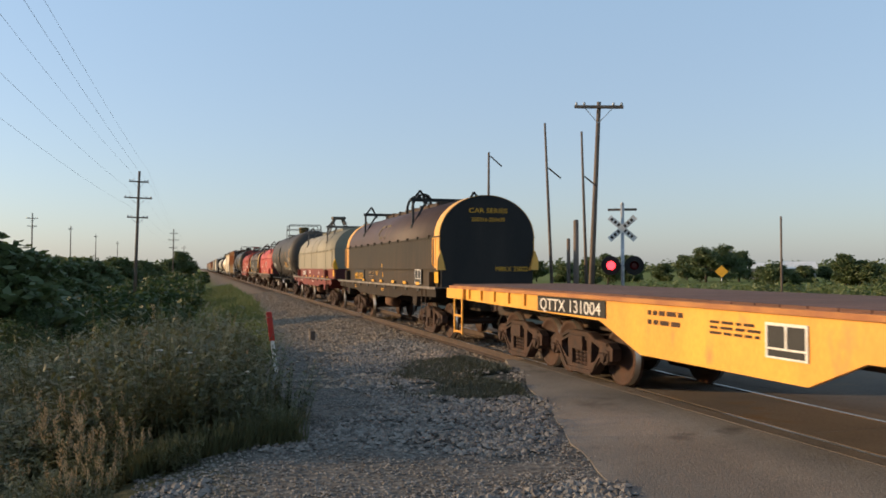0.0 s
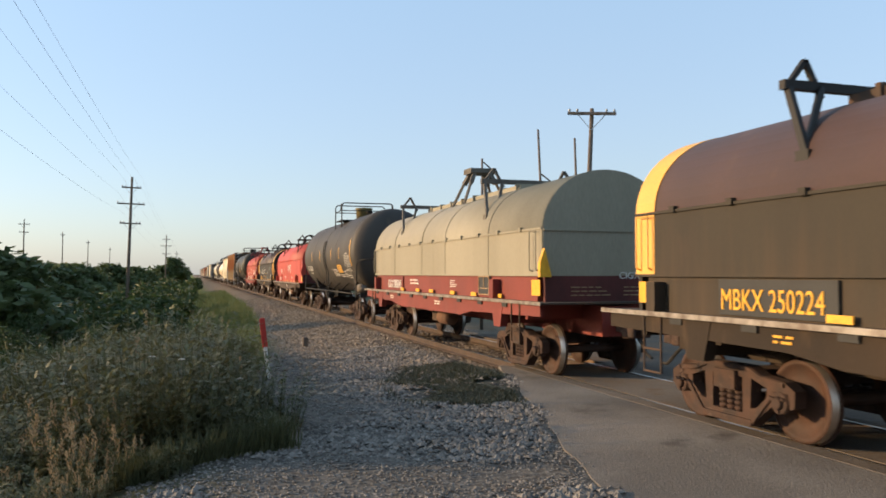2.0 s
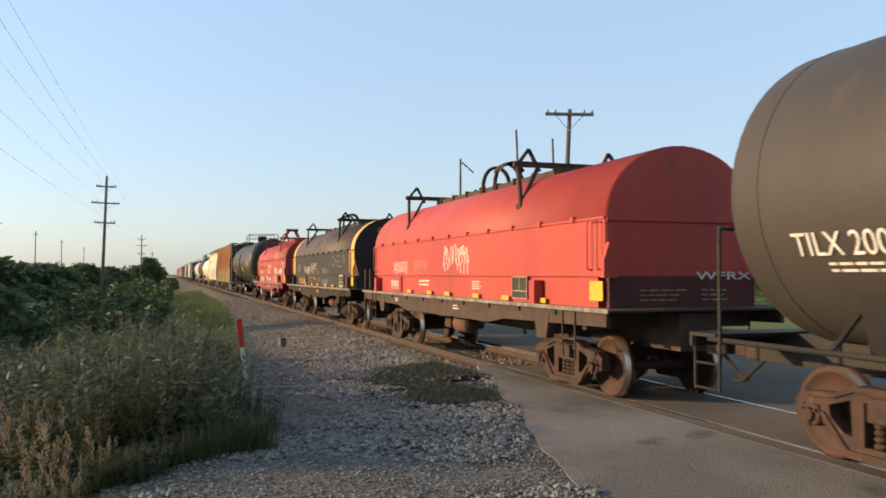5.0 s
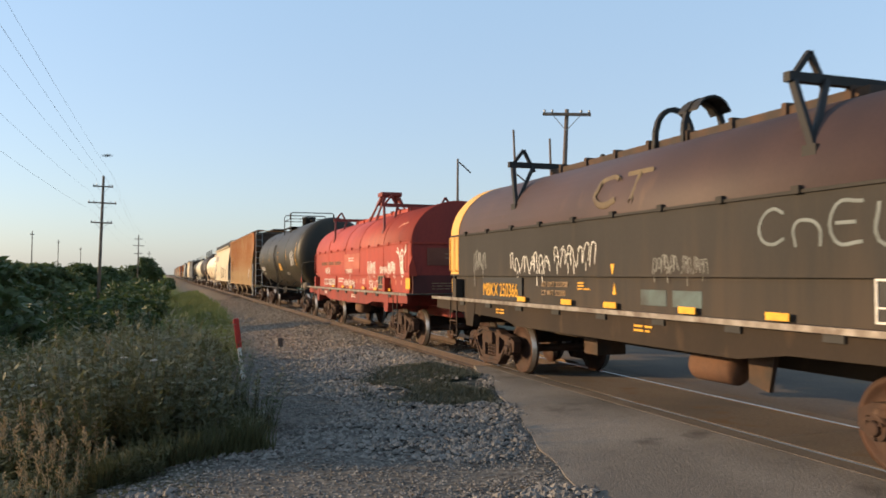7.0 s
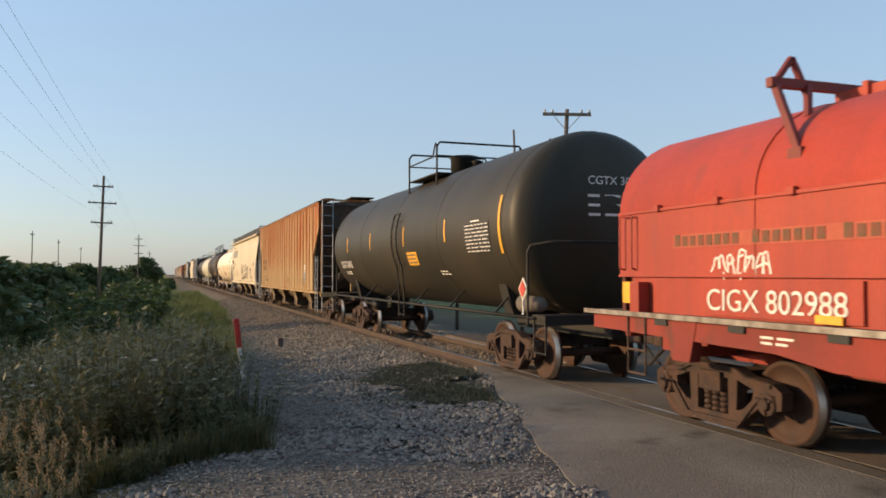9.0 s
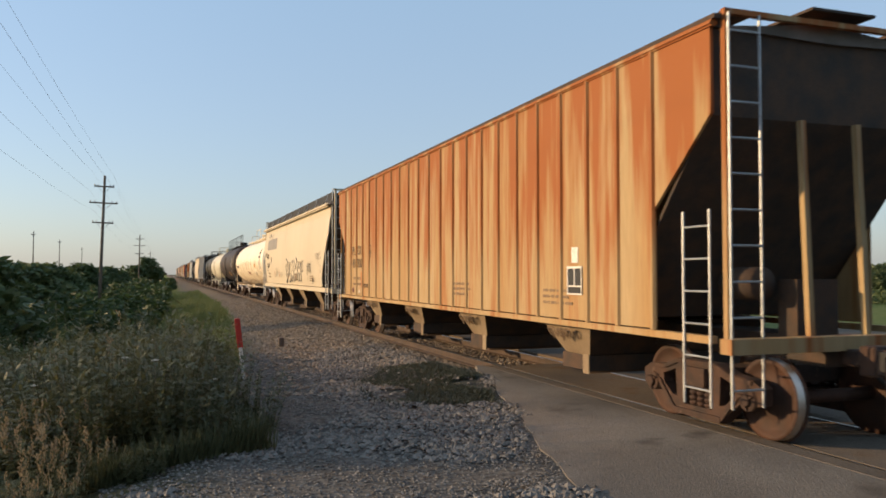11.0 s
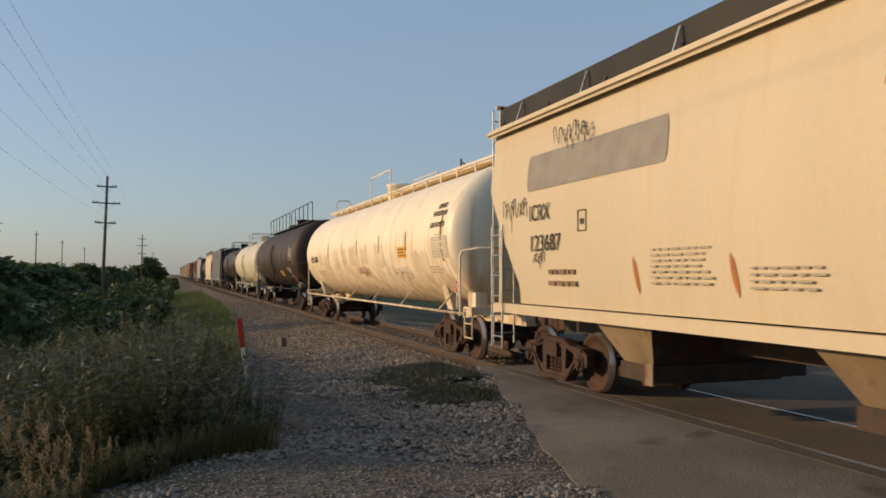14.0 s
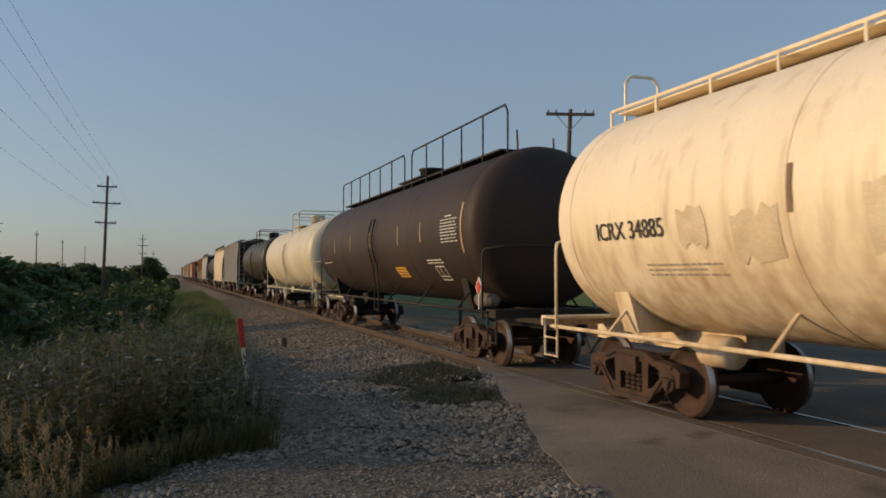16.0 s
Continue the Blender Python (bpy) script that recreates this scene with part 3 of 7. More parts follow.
def crossing_signal(at, rz):
    ob = thing("crossing_signal", "railway crossing signal with crossbuck and a lit red lamp", "crossing signal", at=at)
    ob.rotation_euler = (0, 0, rz)
    bm = B()
    rod(bm, (0, 0, -0.2), (0, 0, 4.5), 0.065, seg=12)
    spin(bm, [(4.5, 0.07), (4.56, 0.05), (4.58, 0.01)], (0, 0, 0), "z", 12)
    part("mast", bm, M_GALV, ob)
    bm = B()
    box(bm, -0.25, 0.25, -0.2, 0.2, -0.2, 0.9)
    bmesh.ops.bevel(bm, geom=bm.edges[:], offset=0.02, segments=2, affect="EDGES")
    part("relay_box", bm, M_GALV, ob)
    white = mat("sign_white", (0.78, 0.76, 0.72), (0.65, 0.62, 0.56), rough=0.5)
    for k, a in enumerate((42, -42)):
        bm = B()
        box(bm, -0.6, 0.6, -0.1 - 0.014 * k, -0.09 - 0.014 * k, -0.1, 0.1)
        bl = part("crossbuck_blade", bm, white, ob, at=(0, 0, 3.65))
        bl.rotation_euler = (0, radians(a), 0)
        bm = B()
        rng = random.Random(k)
        for j in range(7):
            if abs(j - 3) > 0:
                box(bm, -0.52 + j * 0.15, -0.43 + j * 0.15, -0.106 - 0.014 * k, -0.101 - 0.014 * k, -0.05, 0.06)
        part("letter_bars", bm, M_INK, bl)
    bm = B()
    rod(bm, (-0.42, -0.02, 2.35), (0.42, -0.02, 2.35), 0.035, seg=8)
    part("lamp_bar", bm, M_BLACK, ob)
    for sx in (-0.4, 0.4):
        bm = B()
        spin(bm, [(0, 0.33), (0.02, 0.335), (0.03, 0.32)], (0, 0, 0), "y", 24)
        disc = part("background_disc", bm, M_BLACK, ob, at=(sx, -0.06, 2.35))
        bm = B()
        spin(bm, [(-0.02, 0.155), (-0.045, 0.14), (-0.06, 0.07)], (0, 0, 0), "y", 18)
        part("lens", bm, glow("lit_red_lens", (1.0, 0.03, 0.04), 6.0) if sx < 0 else mat("dark_red_lens", (0.12, 0.01, 0.01), rough=0.2), disc)
        bm = B()
        for k in range(10):
            a, b2 = radians(-18 + 21.6 * k), radians(3.6 + 21.6 * k)
            v = [bm.verts.new((math.cos(t) * rr, q, math.sin(t) * rr)) for rr in (0.165, 0.175) for t, q in ((a, -0.03), (b2, -0.03), (b2, -0.26), (a, -0.26))]
            for f in ((0, 1, 2, 3), (7, 6, 5, 4), (0, 4, 5, 1), (2, 6, 7, 3)):
                bm.faces.new([v[i] for i in f])
        part("hood", bm, M_BLACK, disc)
    bm = B()
    box(bm, -0.5, 0.5, 0.04, 0.1, 4.28, 4.36)
    part("cross_bar", bm, M_WOOD, ob)
    return ob


crossing_signal((14.25, 24.7, -0.42), radians(-30))

# yellow warning sign and a white-roofed building far off by the road
bm = B()
rod(bm, (0, 0, -0.3), (0, 0, 2.1), 0.04, seg=8)
sign = thing("warning_sign", "yellow diamond road warning sign on a post", "road sign", at=(49.0, 66.0, -0.4), bm=bm, material=M_GALV)
bm = B()
prism(bm, [(0.62, 1.9), (0, 2.52), (-0.62, 1.9), (0, 1.28)], -0.07, -0.05)
part("sign_plate", bm, M_YELLOW, sign)
sign.rotation_euler = (0, 0, radians(-36))
for x, y, w in ((120.0, 148.0, 7.0), (104.0, 118.0, 5.0)):
    hut = thing("farm_building", "low far building with a pale roof", "building", at=(x, y, -0.6))
    hut.rotation_euler = (0, 0, radians(-35))
    bm = B()
    box(bm, -w / 2, w / 2, -3, 3, 0, 2.3)
    part("wall", bm, mat("pale_wall", (0.3, 0.28, 0.25), rough=0.8), hut)
    bm = B()
    prism(bm, [(-3.4, 2.3), (0, 3.5), (3.4, 2.3), (3.4, 2.42), (0, 3.64), (-3.4, 2.42)], -w / 2 - 0.3, w / 2 + 0.3, "x")
    part("roof", bm, mat("pale_roof", (0.72, 0.7, 0.66), rough=0.5), hut)
    bm = B()
    box(bm, -0.5, 0.5, -3.03, -2.98, 0, 2.0)
    part("door", bm, M_UNDER, hut)

# ---- trees and shrubs ----
kinds = [tree_meshes(11, 6.5, 4.8, 3600), tree_meshes(12, 5.0, 4.6, 3600), tree_meshes(13, 8.0, 6.2, 4200)]
rng = random.Random(5)


def plant_tree(x, y, k, s, label):
    ob = thing("tree", label, "tree", "distant trees", (x, y, ground_z(x, y) - 0.2))
    ob.rotation_euler, ob.scale = (0, 0, rng.uniform(0, 6.28)), (s, s, s * rng.uniform(0.85, 1.1))
    part("trunk", kinds[k][0], None, ob)
    part("crown", kinds[k][1], None, ob)
    return ob


def far_spot(px, depth):
    """A spot at that depth in the direction that lies px / FOCAL off the resting line of sight."""
    a = radians(19.44) + math.atan(px / FOCAL)
    return math.sin(a) * depth, math.cos(a) * depth


for px, depth, k, s in ((205, 130, 1, 0.9), (235, 120, 0, 0.75), (270, 150, 1, 1.0), (330, 160, 1, 0.8), (372, 170, 0, 0.9), (405, 150, 2, 1.0), (432, 155, 2, 1.05), (462, 160, 0, 1.0),
                        (505, 120, 0, 0.55), (522, 90, 1, 0.62), (545, 90, 1, 0.6), (575, 150, 1, 0.75), (610, 160, 0, 0.6), (645, 130, 0, 0.75), (668, 130, 1, 0.9), (690, 128, 1, 0.7),
                        (735, 90, 1, 0.6), (770, 88, 0, 0.62), (800, 90, 1, 0.7), (850, 90, 0, 0.8), (910, 85, 1, 0.9), (160, 140, 1, 0.85), (110, 150, 0, 0.8)):
    plant_tree(*far_spot(px, depth), k, s, "rounded dark green tree in the distance")
for px, depth, k, s in ((-826, 45, 1, 0.95), (-800, 50, 1, 0.95), (-764, 60, 1, 1.0), (-740, 62, 1, 1.0), (-712, 80, 1, 1.05), (-690, 90, 1, 1.1), (-665, 105, 1, 1.0), (-640, 120, 1, 1.05), (-618, 130, 0, 0.78),
                        (-600, 150, 1, 1.1), (-575, 170, 1, 1.1), (-545, 200, 1, 1.15), (-525, 230, 0, 1.35), (-508, 240, 1, 1.1), (-880, 40, 1, 1.1), (-940, 40, 0, 0.9)):
    plant_tree(*far_spot(px, depth), k, s, "dark green tree over the brush")

shrubs = [(shrub_mesh(21 + i, w, h), stems_mesh(31 + i, w, h)) for i, (w, h) in enumerate(((1.3, 1.9), (1.6, 2.4), (1.1, 1.5)))]
y0 = 15.0
brush = B()
while y0 < 210:
    x = -1.6 + 0.012 * y0 + (0 if y0 > 26 else -0.16 * (26 - y0))
    first = True
    while x > -3.2 - 0.66 * y0 - 3:
        k = rng.randrange(3)
        s = rng.uniform(0.72, 1.1) * (1 + 0.003 * y0) * (0.62 if first else 0.85 if x > -5 else 1.0)
        px, py = x + rng.uniform(-0.5, 0.5), y0 + rng.uniform(-0.9, 0.9)
        if y0 > 46:
            h, w = 2.1 * s, 1.7 * s
            for q in range(3):
                leaves(brush, (px + rng.uniform(-1, 1) * w * 0.6, py + rng.uniform(-1, 1), ground_z(px, py) + h * 0.4), (w * 0.8, w * 0.8, h * 0.62), 90, 0.17 + 0.001 * y0, rng, shell=0.3)
        else:
            ob = thing("shrub", "dense dark green shrub in the ditch brush", "shrub", "roadside shrubs", (px, py, ground_z(px, py) - 0.15))
            ob.rotation_euler, ob.scale = (0, 0, rng.uniform(0, 6.28)), (s, s, s * rng.uniform(0.75, 1.05))
            part("woody_base", shrubs[k][1], None, ob)
            part("foliage", shrubs[k][0], None, ob)
        x -= rng.uniform(1.3, 1.9) * (1 + 0.016 * y0)
        first = False
    y0 += 2.0 * (1 + 0.016 * y0)
thing("far_brush", "dark green brush filling the land beside the railway", "brush", bm=brush, material=M_LEAF_BUSH, kind="stuff")

# hedge along the far field
bm = B()
for k in range(75):
    x, y = far_spot(290 + k * 9, rng.uniform(66, 84))
    h = rng.uniform(0.9, 1.7)
    leaves(bm, (x, y, ground_z(x, y) + h * 0.4), (rng.uniform(0.8, 1.5), 1.2, h * 0.7), 110, 0.16, rng, shell=0.25)
thing("field_hedge", "low green hedge along the far field", "hedge", bm=bm, material=M_GRASS, kind="stuff")
# distant woods all round the horizon
bm = B()
rng = random.Random(8)
for k in range(620):
    a = radians(-75 + 165 * k / 620 + rng.uniform(-0.2, 0.2))
    d = rng.uniform(420, 620)
    x, y = math.sin(a) * d, math.cos(a) * d
    if abs(x - TRACK_X) < 14:
        continue
    h = rng.uniform(3.0, 7.5)
    leaves(bm, (x, y, h * 0.35), (5.5, 5.5, h * 0.75), 60, 1.3, rng, shell=0.2)
thing("far_woods", "hazy dark line of distant woods", "woods", bm=bm, material=M_LEAF_TREE, kind="stuff")


# ---- parts that all cars share ----
bm = B()
for s in (-1, 1):
    spin(bm, [(s * 0.683, 0.30), (s * 0.683, 0.475), (s * 0.712, 0.485), (s * 0.722, 0.457), (s * 0.812, 0.452), (s * 0.815, 0.40), (s * 0.79, 0.385), (s * 0.765, 0.2), (s * 0.83, 0.12), (s * 0.83, 0.02)],
         (0, 0, 0), "x", 36, [0, 0, 0, 1, 0, 0, 0, 0, 0])
rod(bm, (-1.0, 0, 0), (1.0, 0, 0), 0.075, seg=12)
WHEELSET = mesh_of("wheelset", bm, M_WHEEL, M_TREAD)


def frame_mesh(s):
    """A cast bogie side frame: one plate with two slanted windows and the spring opening, bearings in its jaws."""
    bm = B()
    x = s * 0.92
    half = [(0.0, 0.8), (0.36, 0.8), (0.6, 0.71), (0.95, 0.68), (1.1, 0.6), (1.09, 0.42), (1.02, 0.4), (1.0, 0.56), (0.78, 0.56), (0.76, 0.4), (0.62, 0.3), (0.42, 0.12), (0.0, 0.12)]
    outer = half + [(-y, z) for y, z in half[-2:0:-1]]
    holes = [[(q * 0.68, 0.58), (q * 0.42, 0.66), (q * 0.4, 0.32), (q * 0.5, 0.34), (q * 0.66, 0.47)] for q in (-1, 1)]
    holes.append([(-0.27, 0.25), (0.27, 0.25), (0.27, 0.66), (-0.27, 0.66)])
    edges = []
    for loop in [outer] + holes:
        v = [bm.verts.new((x, y, z)) for y, z in loop]
        edges += [bm.edges.new((a, b)) for a, b in zip(v, v[1:] + v[:1])]
    face = bmesh.ops.triangle_fill(bm, edges=edges, use_beauty=True)
    faces = [g for g in face["geom"] if isinstance(g, bmesh.types.BMFace)]
    ret = bmesh.ops.extrude_face_region(bm, geom=faces)
    bmesh.ops.translate(bm, vec=(s * 0.15, 0, 0), verts=[g for g in ret["geom"] if isinstance(g, bmesh.types.BMVert)])
    xo = x + s * 0.15
    for q in (-1, 1):
        rod(bm, (x, q * 0.89, 0.457), (xo + s * 0.03, q * 0.89, 0.457), 0.125, 0.12, 16)
        rod(bm, (xo + s * 0.03, q * 0.89, 0.457), (xo + s * 0.07, q * 0.89, 0.457), 0.075, 0.06, 12)
        for k in range(3):
            a = k * math.tau / 3 + 0.5
            rod(bm, (xo + s * 0.03, q * 0.89 + 0.09 * math.cos(a), 0.457 + 0.09 * math.sin(a)), (xo + s * 0.055, q * 0.89 + 0.09 * math.cos(a), 0.457 + 0.09 * math.sin(a)), 0.02, seg=6)
        # ribs along the frame's edges
        for (ya, za), (yb, zb) in (((0.36, 0.77), (0.6, 0.68)), ((0.6, 0.68), (0.95, 0.65)), ((0.75, 0.5), (0.44, 0.17))):
            beam(bm, (xo, q * ya, za), (xo, q * yb, zb), 0.05, 0.045)
    beam(bm, (xo, -0.36, 0.77), (xo, 0.36, 0.77), 0.05, 0.05)
    beam(bm, (xo, -0.44, 0.16), (xo, 0.44, 0.16), 0.06, 0.07)
    box(bm, *sorted((x, xo + s * 0.03)), -0.2, 0.2, 0.53, 0.65)
    return mesh_of("side_frame", bm, M_TRUCK)


FRAMES = {s: frame_mesh(s) for s in (-1, 1)}
bm = B()
box(bm, -1.12, 1.12, -0.19, 0.19, 0.5, 0.72)
box(bm, -0.9, 0.9, -0.07, 0.07, 0.3, 0.42)
rod(bm, (0, 0, 0.72), (0, 0, 0.86), 0.3, seg=16)
BOLSTER = mesh_of("bogie", bm, M_TRUCK)
bm = B()
for q in (-0.14, 0.0, 0.14):
    for k in range(4):
        spin(bm, [(0.25 + 0.062 * k, 0.05), (0.28 + 0.062 * k, 0.065), (0.305 + 0.062 * k, 0.05)], (0, q, 0), "z", 8)
SPRINGS = mesh_of("spring_nest", bm, M_TRUCK)
bm = B()
box(bm, -0.09, 0.09, -0.25, 0.75, 0.8, 0.98)
box(bm, -0.16, 0.16, -0.42, -0.2, 0.72, 1.04)
box(bm, 0.02, 0.16, -0.62, -0.4, 0.74, 1.02)
box(bm, -0.18, -0.1, -0.6, -0.42, 0.74, 1.02)
bmesh.ops.bevel(bm, geom=bm.edges[:], offset=0.02, segments=1, affect="EDGES")
COUPLER = mesh_of("coupler", bm, M_TRUCK)
bm = B()
path(bm, [(0.25, 0.1, 0.8), (0.27, -0.15, 0.6), (0.22, -0.4, 0.45), (0.12, -0.7, 0.42)], 0.025, 6)
HOSE = mesh_of("air_hose", bm, M_BLACK)
SPINNING = []
CARS = []


def bogie(car, y):
    b = part("bogie", BOLSTER, None, car, "rust-brown cast steel bogie", at=(0, y, -0.04))
    for s in (-1, 1):
        part("side_frame", FRAMES[s], None, b)
    for s in (-1, 1):
        part("spring_nest", SPRINGS, None, b, at=(s * 1.0, 0, 0))
    for q in (-0.889, 0.889):
        w = part("wheelset", WHEELSET, None, b, "rusty wheels with bright treads", at=(0, q, 0.457))
        SPINNING.append(w)


def couplers(car, length):
    part("coupler", COUPLER, None, car)
    part("air_hose", HOSE, None, car)
    for me in (COUPLER, HOSE):
        c = part(me.name.split(".")[0], me, None, car, at=(0, length, 0))
        c.rotation_euler = (0, 0, math.pi)


def rail_car(name, label, category, start, length, bogies):
    """A car whose front end stands at start along the railway when the clock starts; it is keyed in motions()."""
    car = thing(name, label, category, "cars of the freight train", (TRACK_X, start, 0.04))
    CARS.append((car, start))
    for y in bogies:
        bogie(car, y)
    couplers(car, length)
    return car


def ladder(car, x, y0, y1, z0, z1, material, n=5, r=0.014, axis="y"):
    bm = B()
    def at(v, z):
        return (x, v, z) if axis == "y" else (v, x, z)
    rod(bm, at(y0, z0), at(y0, z1), r * 1.3, seg=6)
    rod(bm, at(y1, z0), at(y1, z1), r * 1.3, seg=6)
    for k in range(n):
        z = z0 + (z1 - z0) * (k + 0.5) / n
        rod(bm, at(y0, z), at(y1, z), r, seg=6)
    return part("ladder", bm, material, car)


# grimy oxide, darkened further to put the car ends' shade into the paint
P_GRIME_SHADE = mat("grimy_oxide_end", (0.105, 0.026, 0.021), (0.065, 0.02, 0.017), rough=0.8, scale=1.5, streak=0.4)


def arch(w, z0, z1, z2, n=16):
    """Outline of a coil cover: upright sides from z0 to z1, then a round top to z2."""
    out = [(-w, z0), (-w, z1)]
    out += [(-w * math.cos(math.pi * k / n), z1 + (z2 - z1) * math.sin(math.pi * k / n)) for k in range(1, n)]
    return out + [(w, z1), (w, z0)]


def lifter(car, y, z, material, kind):
    """Crane fittings on a coil cover: a cross beam on two feet, a middle hoop or a stool."""
    bm = B()
    if kind == "hoop":
        for q in (-0.34, 0.34):
            pts = [(0.34 * math.cos(math.pi * k / 10), y + q, z - 0.12 + 0.7 * math.sin(math.pi * k / 10) ** 0.6) for k in range(11)]
            for a, b in zip(pts, pts[1:]):
                beam(bm, a, b, 0.07, 0.07)
        box(bm, -0.37, 0.37, y - 0.36, y + 0.36, z - 0.13, z - 0.06)
        for k in range(2, 8):
            a, b = [(0.34 * math.cos(math.pi * j / 10), z - 0.12 + 0.7 * math.sin(math.pi * j / 10) ** 0.6) for j in (k, k + 1)]
            v = [bm.verts.new((p[0], y + d, p[1] + e)) for p in (a, b) for d in (-0.58, -0.14) for e in (0.0, 0.03)]
            for f in ((0, 1, 3, 2), (4, 6, 7, 5), (0, 4, 5, 1), (2, 3, 7, 6), (0, 2, 6, 4), (1, 5, 7, 3)):
                bm.faces.new([v[i] for i in f])
    elif kind == "stool":
        for sx in (-1, 1):
            for q in (-1, 1):
                beam(bm, (sx * 0.6, y + q * 0.46, z - 0.14), (sx * 0.33, y + q * 0.27, z + 0.5), 0.07, 0.09)
                beam(bm, (sx * 0.33, y + q * 0.27, z + 0.47), (sx * 0.18, y + q * 0.15, z + 0.78), 0.1, 0.13)
        box(bm, -0.34, 0.34, y - 0.28, y + 0.28, z + 0.72, z + 0.86)
        bmesh.ops.bevel(bm, geom=[e for e in bm.edges if e.calc_length() > 0.6], offset=0.03, segments=1, affect="EDGES")
    else:
        # cross beam over the cover with a braced foot and a small peak at each end
        beam(bm, (-1.14, y, z + 0.32), (1.14, y, z + 0.32), 0.09, 0.1)
        for sx in (-1, 1):
            foot = (sx * 1.16, y - (0.36 if kind == "vee" else 0.42), z - 0.46)
            beam(bm, (sx * 1.06, y, z + 0.3), foot, 0.06, 0.08)
            beam(bm, (sx * 0.66, y - 0.04, z + 0.3), foot if kind == "vee" else (sx * 0.78, y - 0.16, z - 0.06), 0.06, 0.07)
            beam(bm, (sx * 1.06, y, z + 0.32), (sx * 0.84, y, z + 0.6), 0.055, 0.06)
            beam(bm, (sx * 0.84, y, z + 0.6), (sx * 0.62, y, z + 0.2), 0.055, 0.06)
            box(bm, *sorted((sx * 1.06, sx * 1.22)), foot[1] - 0.09, foot[1] + 0.09, foot[2] - 0.1, foot[2] + 0.02)
    return part("lifting_frame", bm, material, car)


P_DUST = mat("dusty_rust_brown", (0.15, 0.075, 0.042), (0.1, 0.052, 0.032), rough=0.85, scale=3, bump=0.2)
M_TAPE = mat("faded_brown_tape", (0.4, 0.27, 0.15), (0.3, 0.19, 0.1), rough=0.6, bump=0)


def coil_car(label, start, side, cover, band, under, stripe=None, end=None, number="", number_mat=None, hoop="hoop", frame_mat=None, tags=(), lettering_w=1.55, seed=1, guide=None):
    """A covered coil steel car: deck, trough side, round-topped cover with lifting fittings."""
    L, rng = 14.0, random.Random(seed)
    car = rail_car("coil_car", label, "freight car", start, L, (2.1, L - 2.1))
    W, D = 1.3, 1.56
    bm = B()
    box(bm, -0.35, 0.35, 0.1, L - 0.1, 0.72, 1.25)
    for s in (-1, 1):
        prism(bm, [(0.15, 1.28), (L - 0.15, 1.28), (L - 0.15, 1.08), (L - 3.6, 1.02), (L - 4.3, 0.92), (4.3, 0.92), (3.6, 1.02), (0.15, 1.08)], s * (D - 0.12), s * (D - 0.06), "x")
    part("underframe", bm, under, car)
    cross = None
    for k in range(9):
        if cross is None:
            bm = B()
            box(bm, -D + 0.12, D - 0.12, 0, 0.1, 1.0, 1.26)
            cross = mesh_of("cross_bearer", bm, under)
        part("cross_bearer", cross, None, car, at=(0, 0.8 + k * 1.53, 0))
    bm = B()
    box(bm, -D, D, 0, L, 1.285, 1.315)
    part("deck", bm, M_UNDER, car)
    for s in (-1, 1):
        bm = B()
        box(bm, s * D - 0.012, s * D + 0.012, 0, L, 1.27, 1.33)
        part("deck_edge", bm, M_STEEL, car, "worn pale steel deck edge")
    bm = B()
    box(bm, -0.02, 0.02, -0.12, 0.12, 1.19, 1.265)
    notch = mesh_of("stake_pocket", bm, M_DARKBAR)
    for k in range(9):
        part("stake_pocket", notch, None, car, at=(-D + 0.05, 1.7 + k * 1.32, 0))
    bm = B()
    box(bm, -W + 0.03, W - 0.03, 0.75, L - 0.75, 1.316, 1.765)
    part("trough_side", bm, band, car)
    for s in (-1, 1):
        for y in (0.95 if stripe else 2.5, L - 1.15):
            bm = B()
            box(bm, *sorted((s * (W - 0.02), s * (W + 0.14))), y, y + 0.2, 1.32, 1.7)
            part("side_bracket", bm, band, car)
    # cover in two paints: upright side and round top
    lo = 0.5
    bm = B()
    prism(bm, arch(W - 0.006, 2.58, 2.6, 3.68, 24), lo, L - lo, smooth=True)
    part("cover_top", bm, cover, car)
    bm = B()
    box(bm, -W, W, lo + 0.003, L - lo - 0.003, 1.768, 2.6)
    part("cover_side", bm, side, car)
    bm = B()
    for s in (-1, 1):
        box(bm, s * W - 0.025, s * W + 0.025, lo, L - lo, 2.585, 2.62)
        box(bm, s * W - 0.02, s * W + 0.02, lo, L - lo, 1.765, 1.8)
        for k in range(11):
            y = 1.4 + k * (L - 2.8) / 10
            box(bm, s * W - 0.05, s * W + 0.05, y - 0.05, y + 0.05, 2.58, 2.66)
    part("cover_rim", bm, side, car)
    bm = B()
    box(bm, -0.3, 0.3, 3.7, L - 3.2, 3.64, 3.75)
    for k in range(8):
        box(bm, -0.34, 0.34, 3.9 + k * 0.92, 3.97 + k * 0.92, 3.63, 3.79)
    part("ridge_cap", bm, cover if hoop == "stool" else M_UNDER, car)
    if hoop == "stool":
        for y in (3.1, 6.0, 8.0, 10.9):
            bm = B()
            pts = arch(W + 0.003, 1.8, 2.6, 3.683, 24)
            for a, b in zip(pts, pts[1:]):
                beam(bm, (a[0], y, a[1]), (b[0], y, b[1]), 0.014, 0.012)
            part("cover_seam", bm, cover, car)
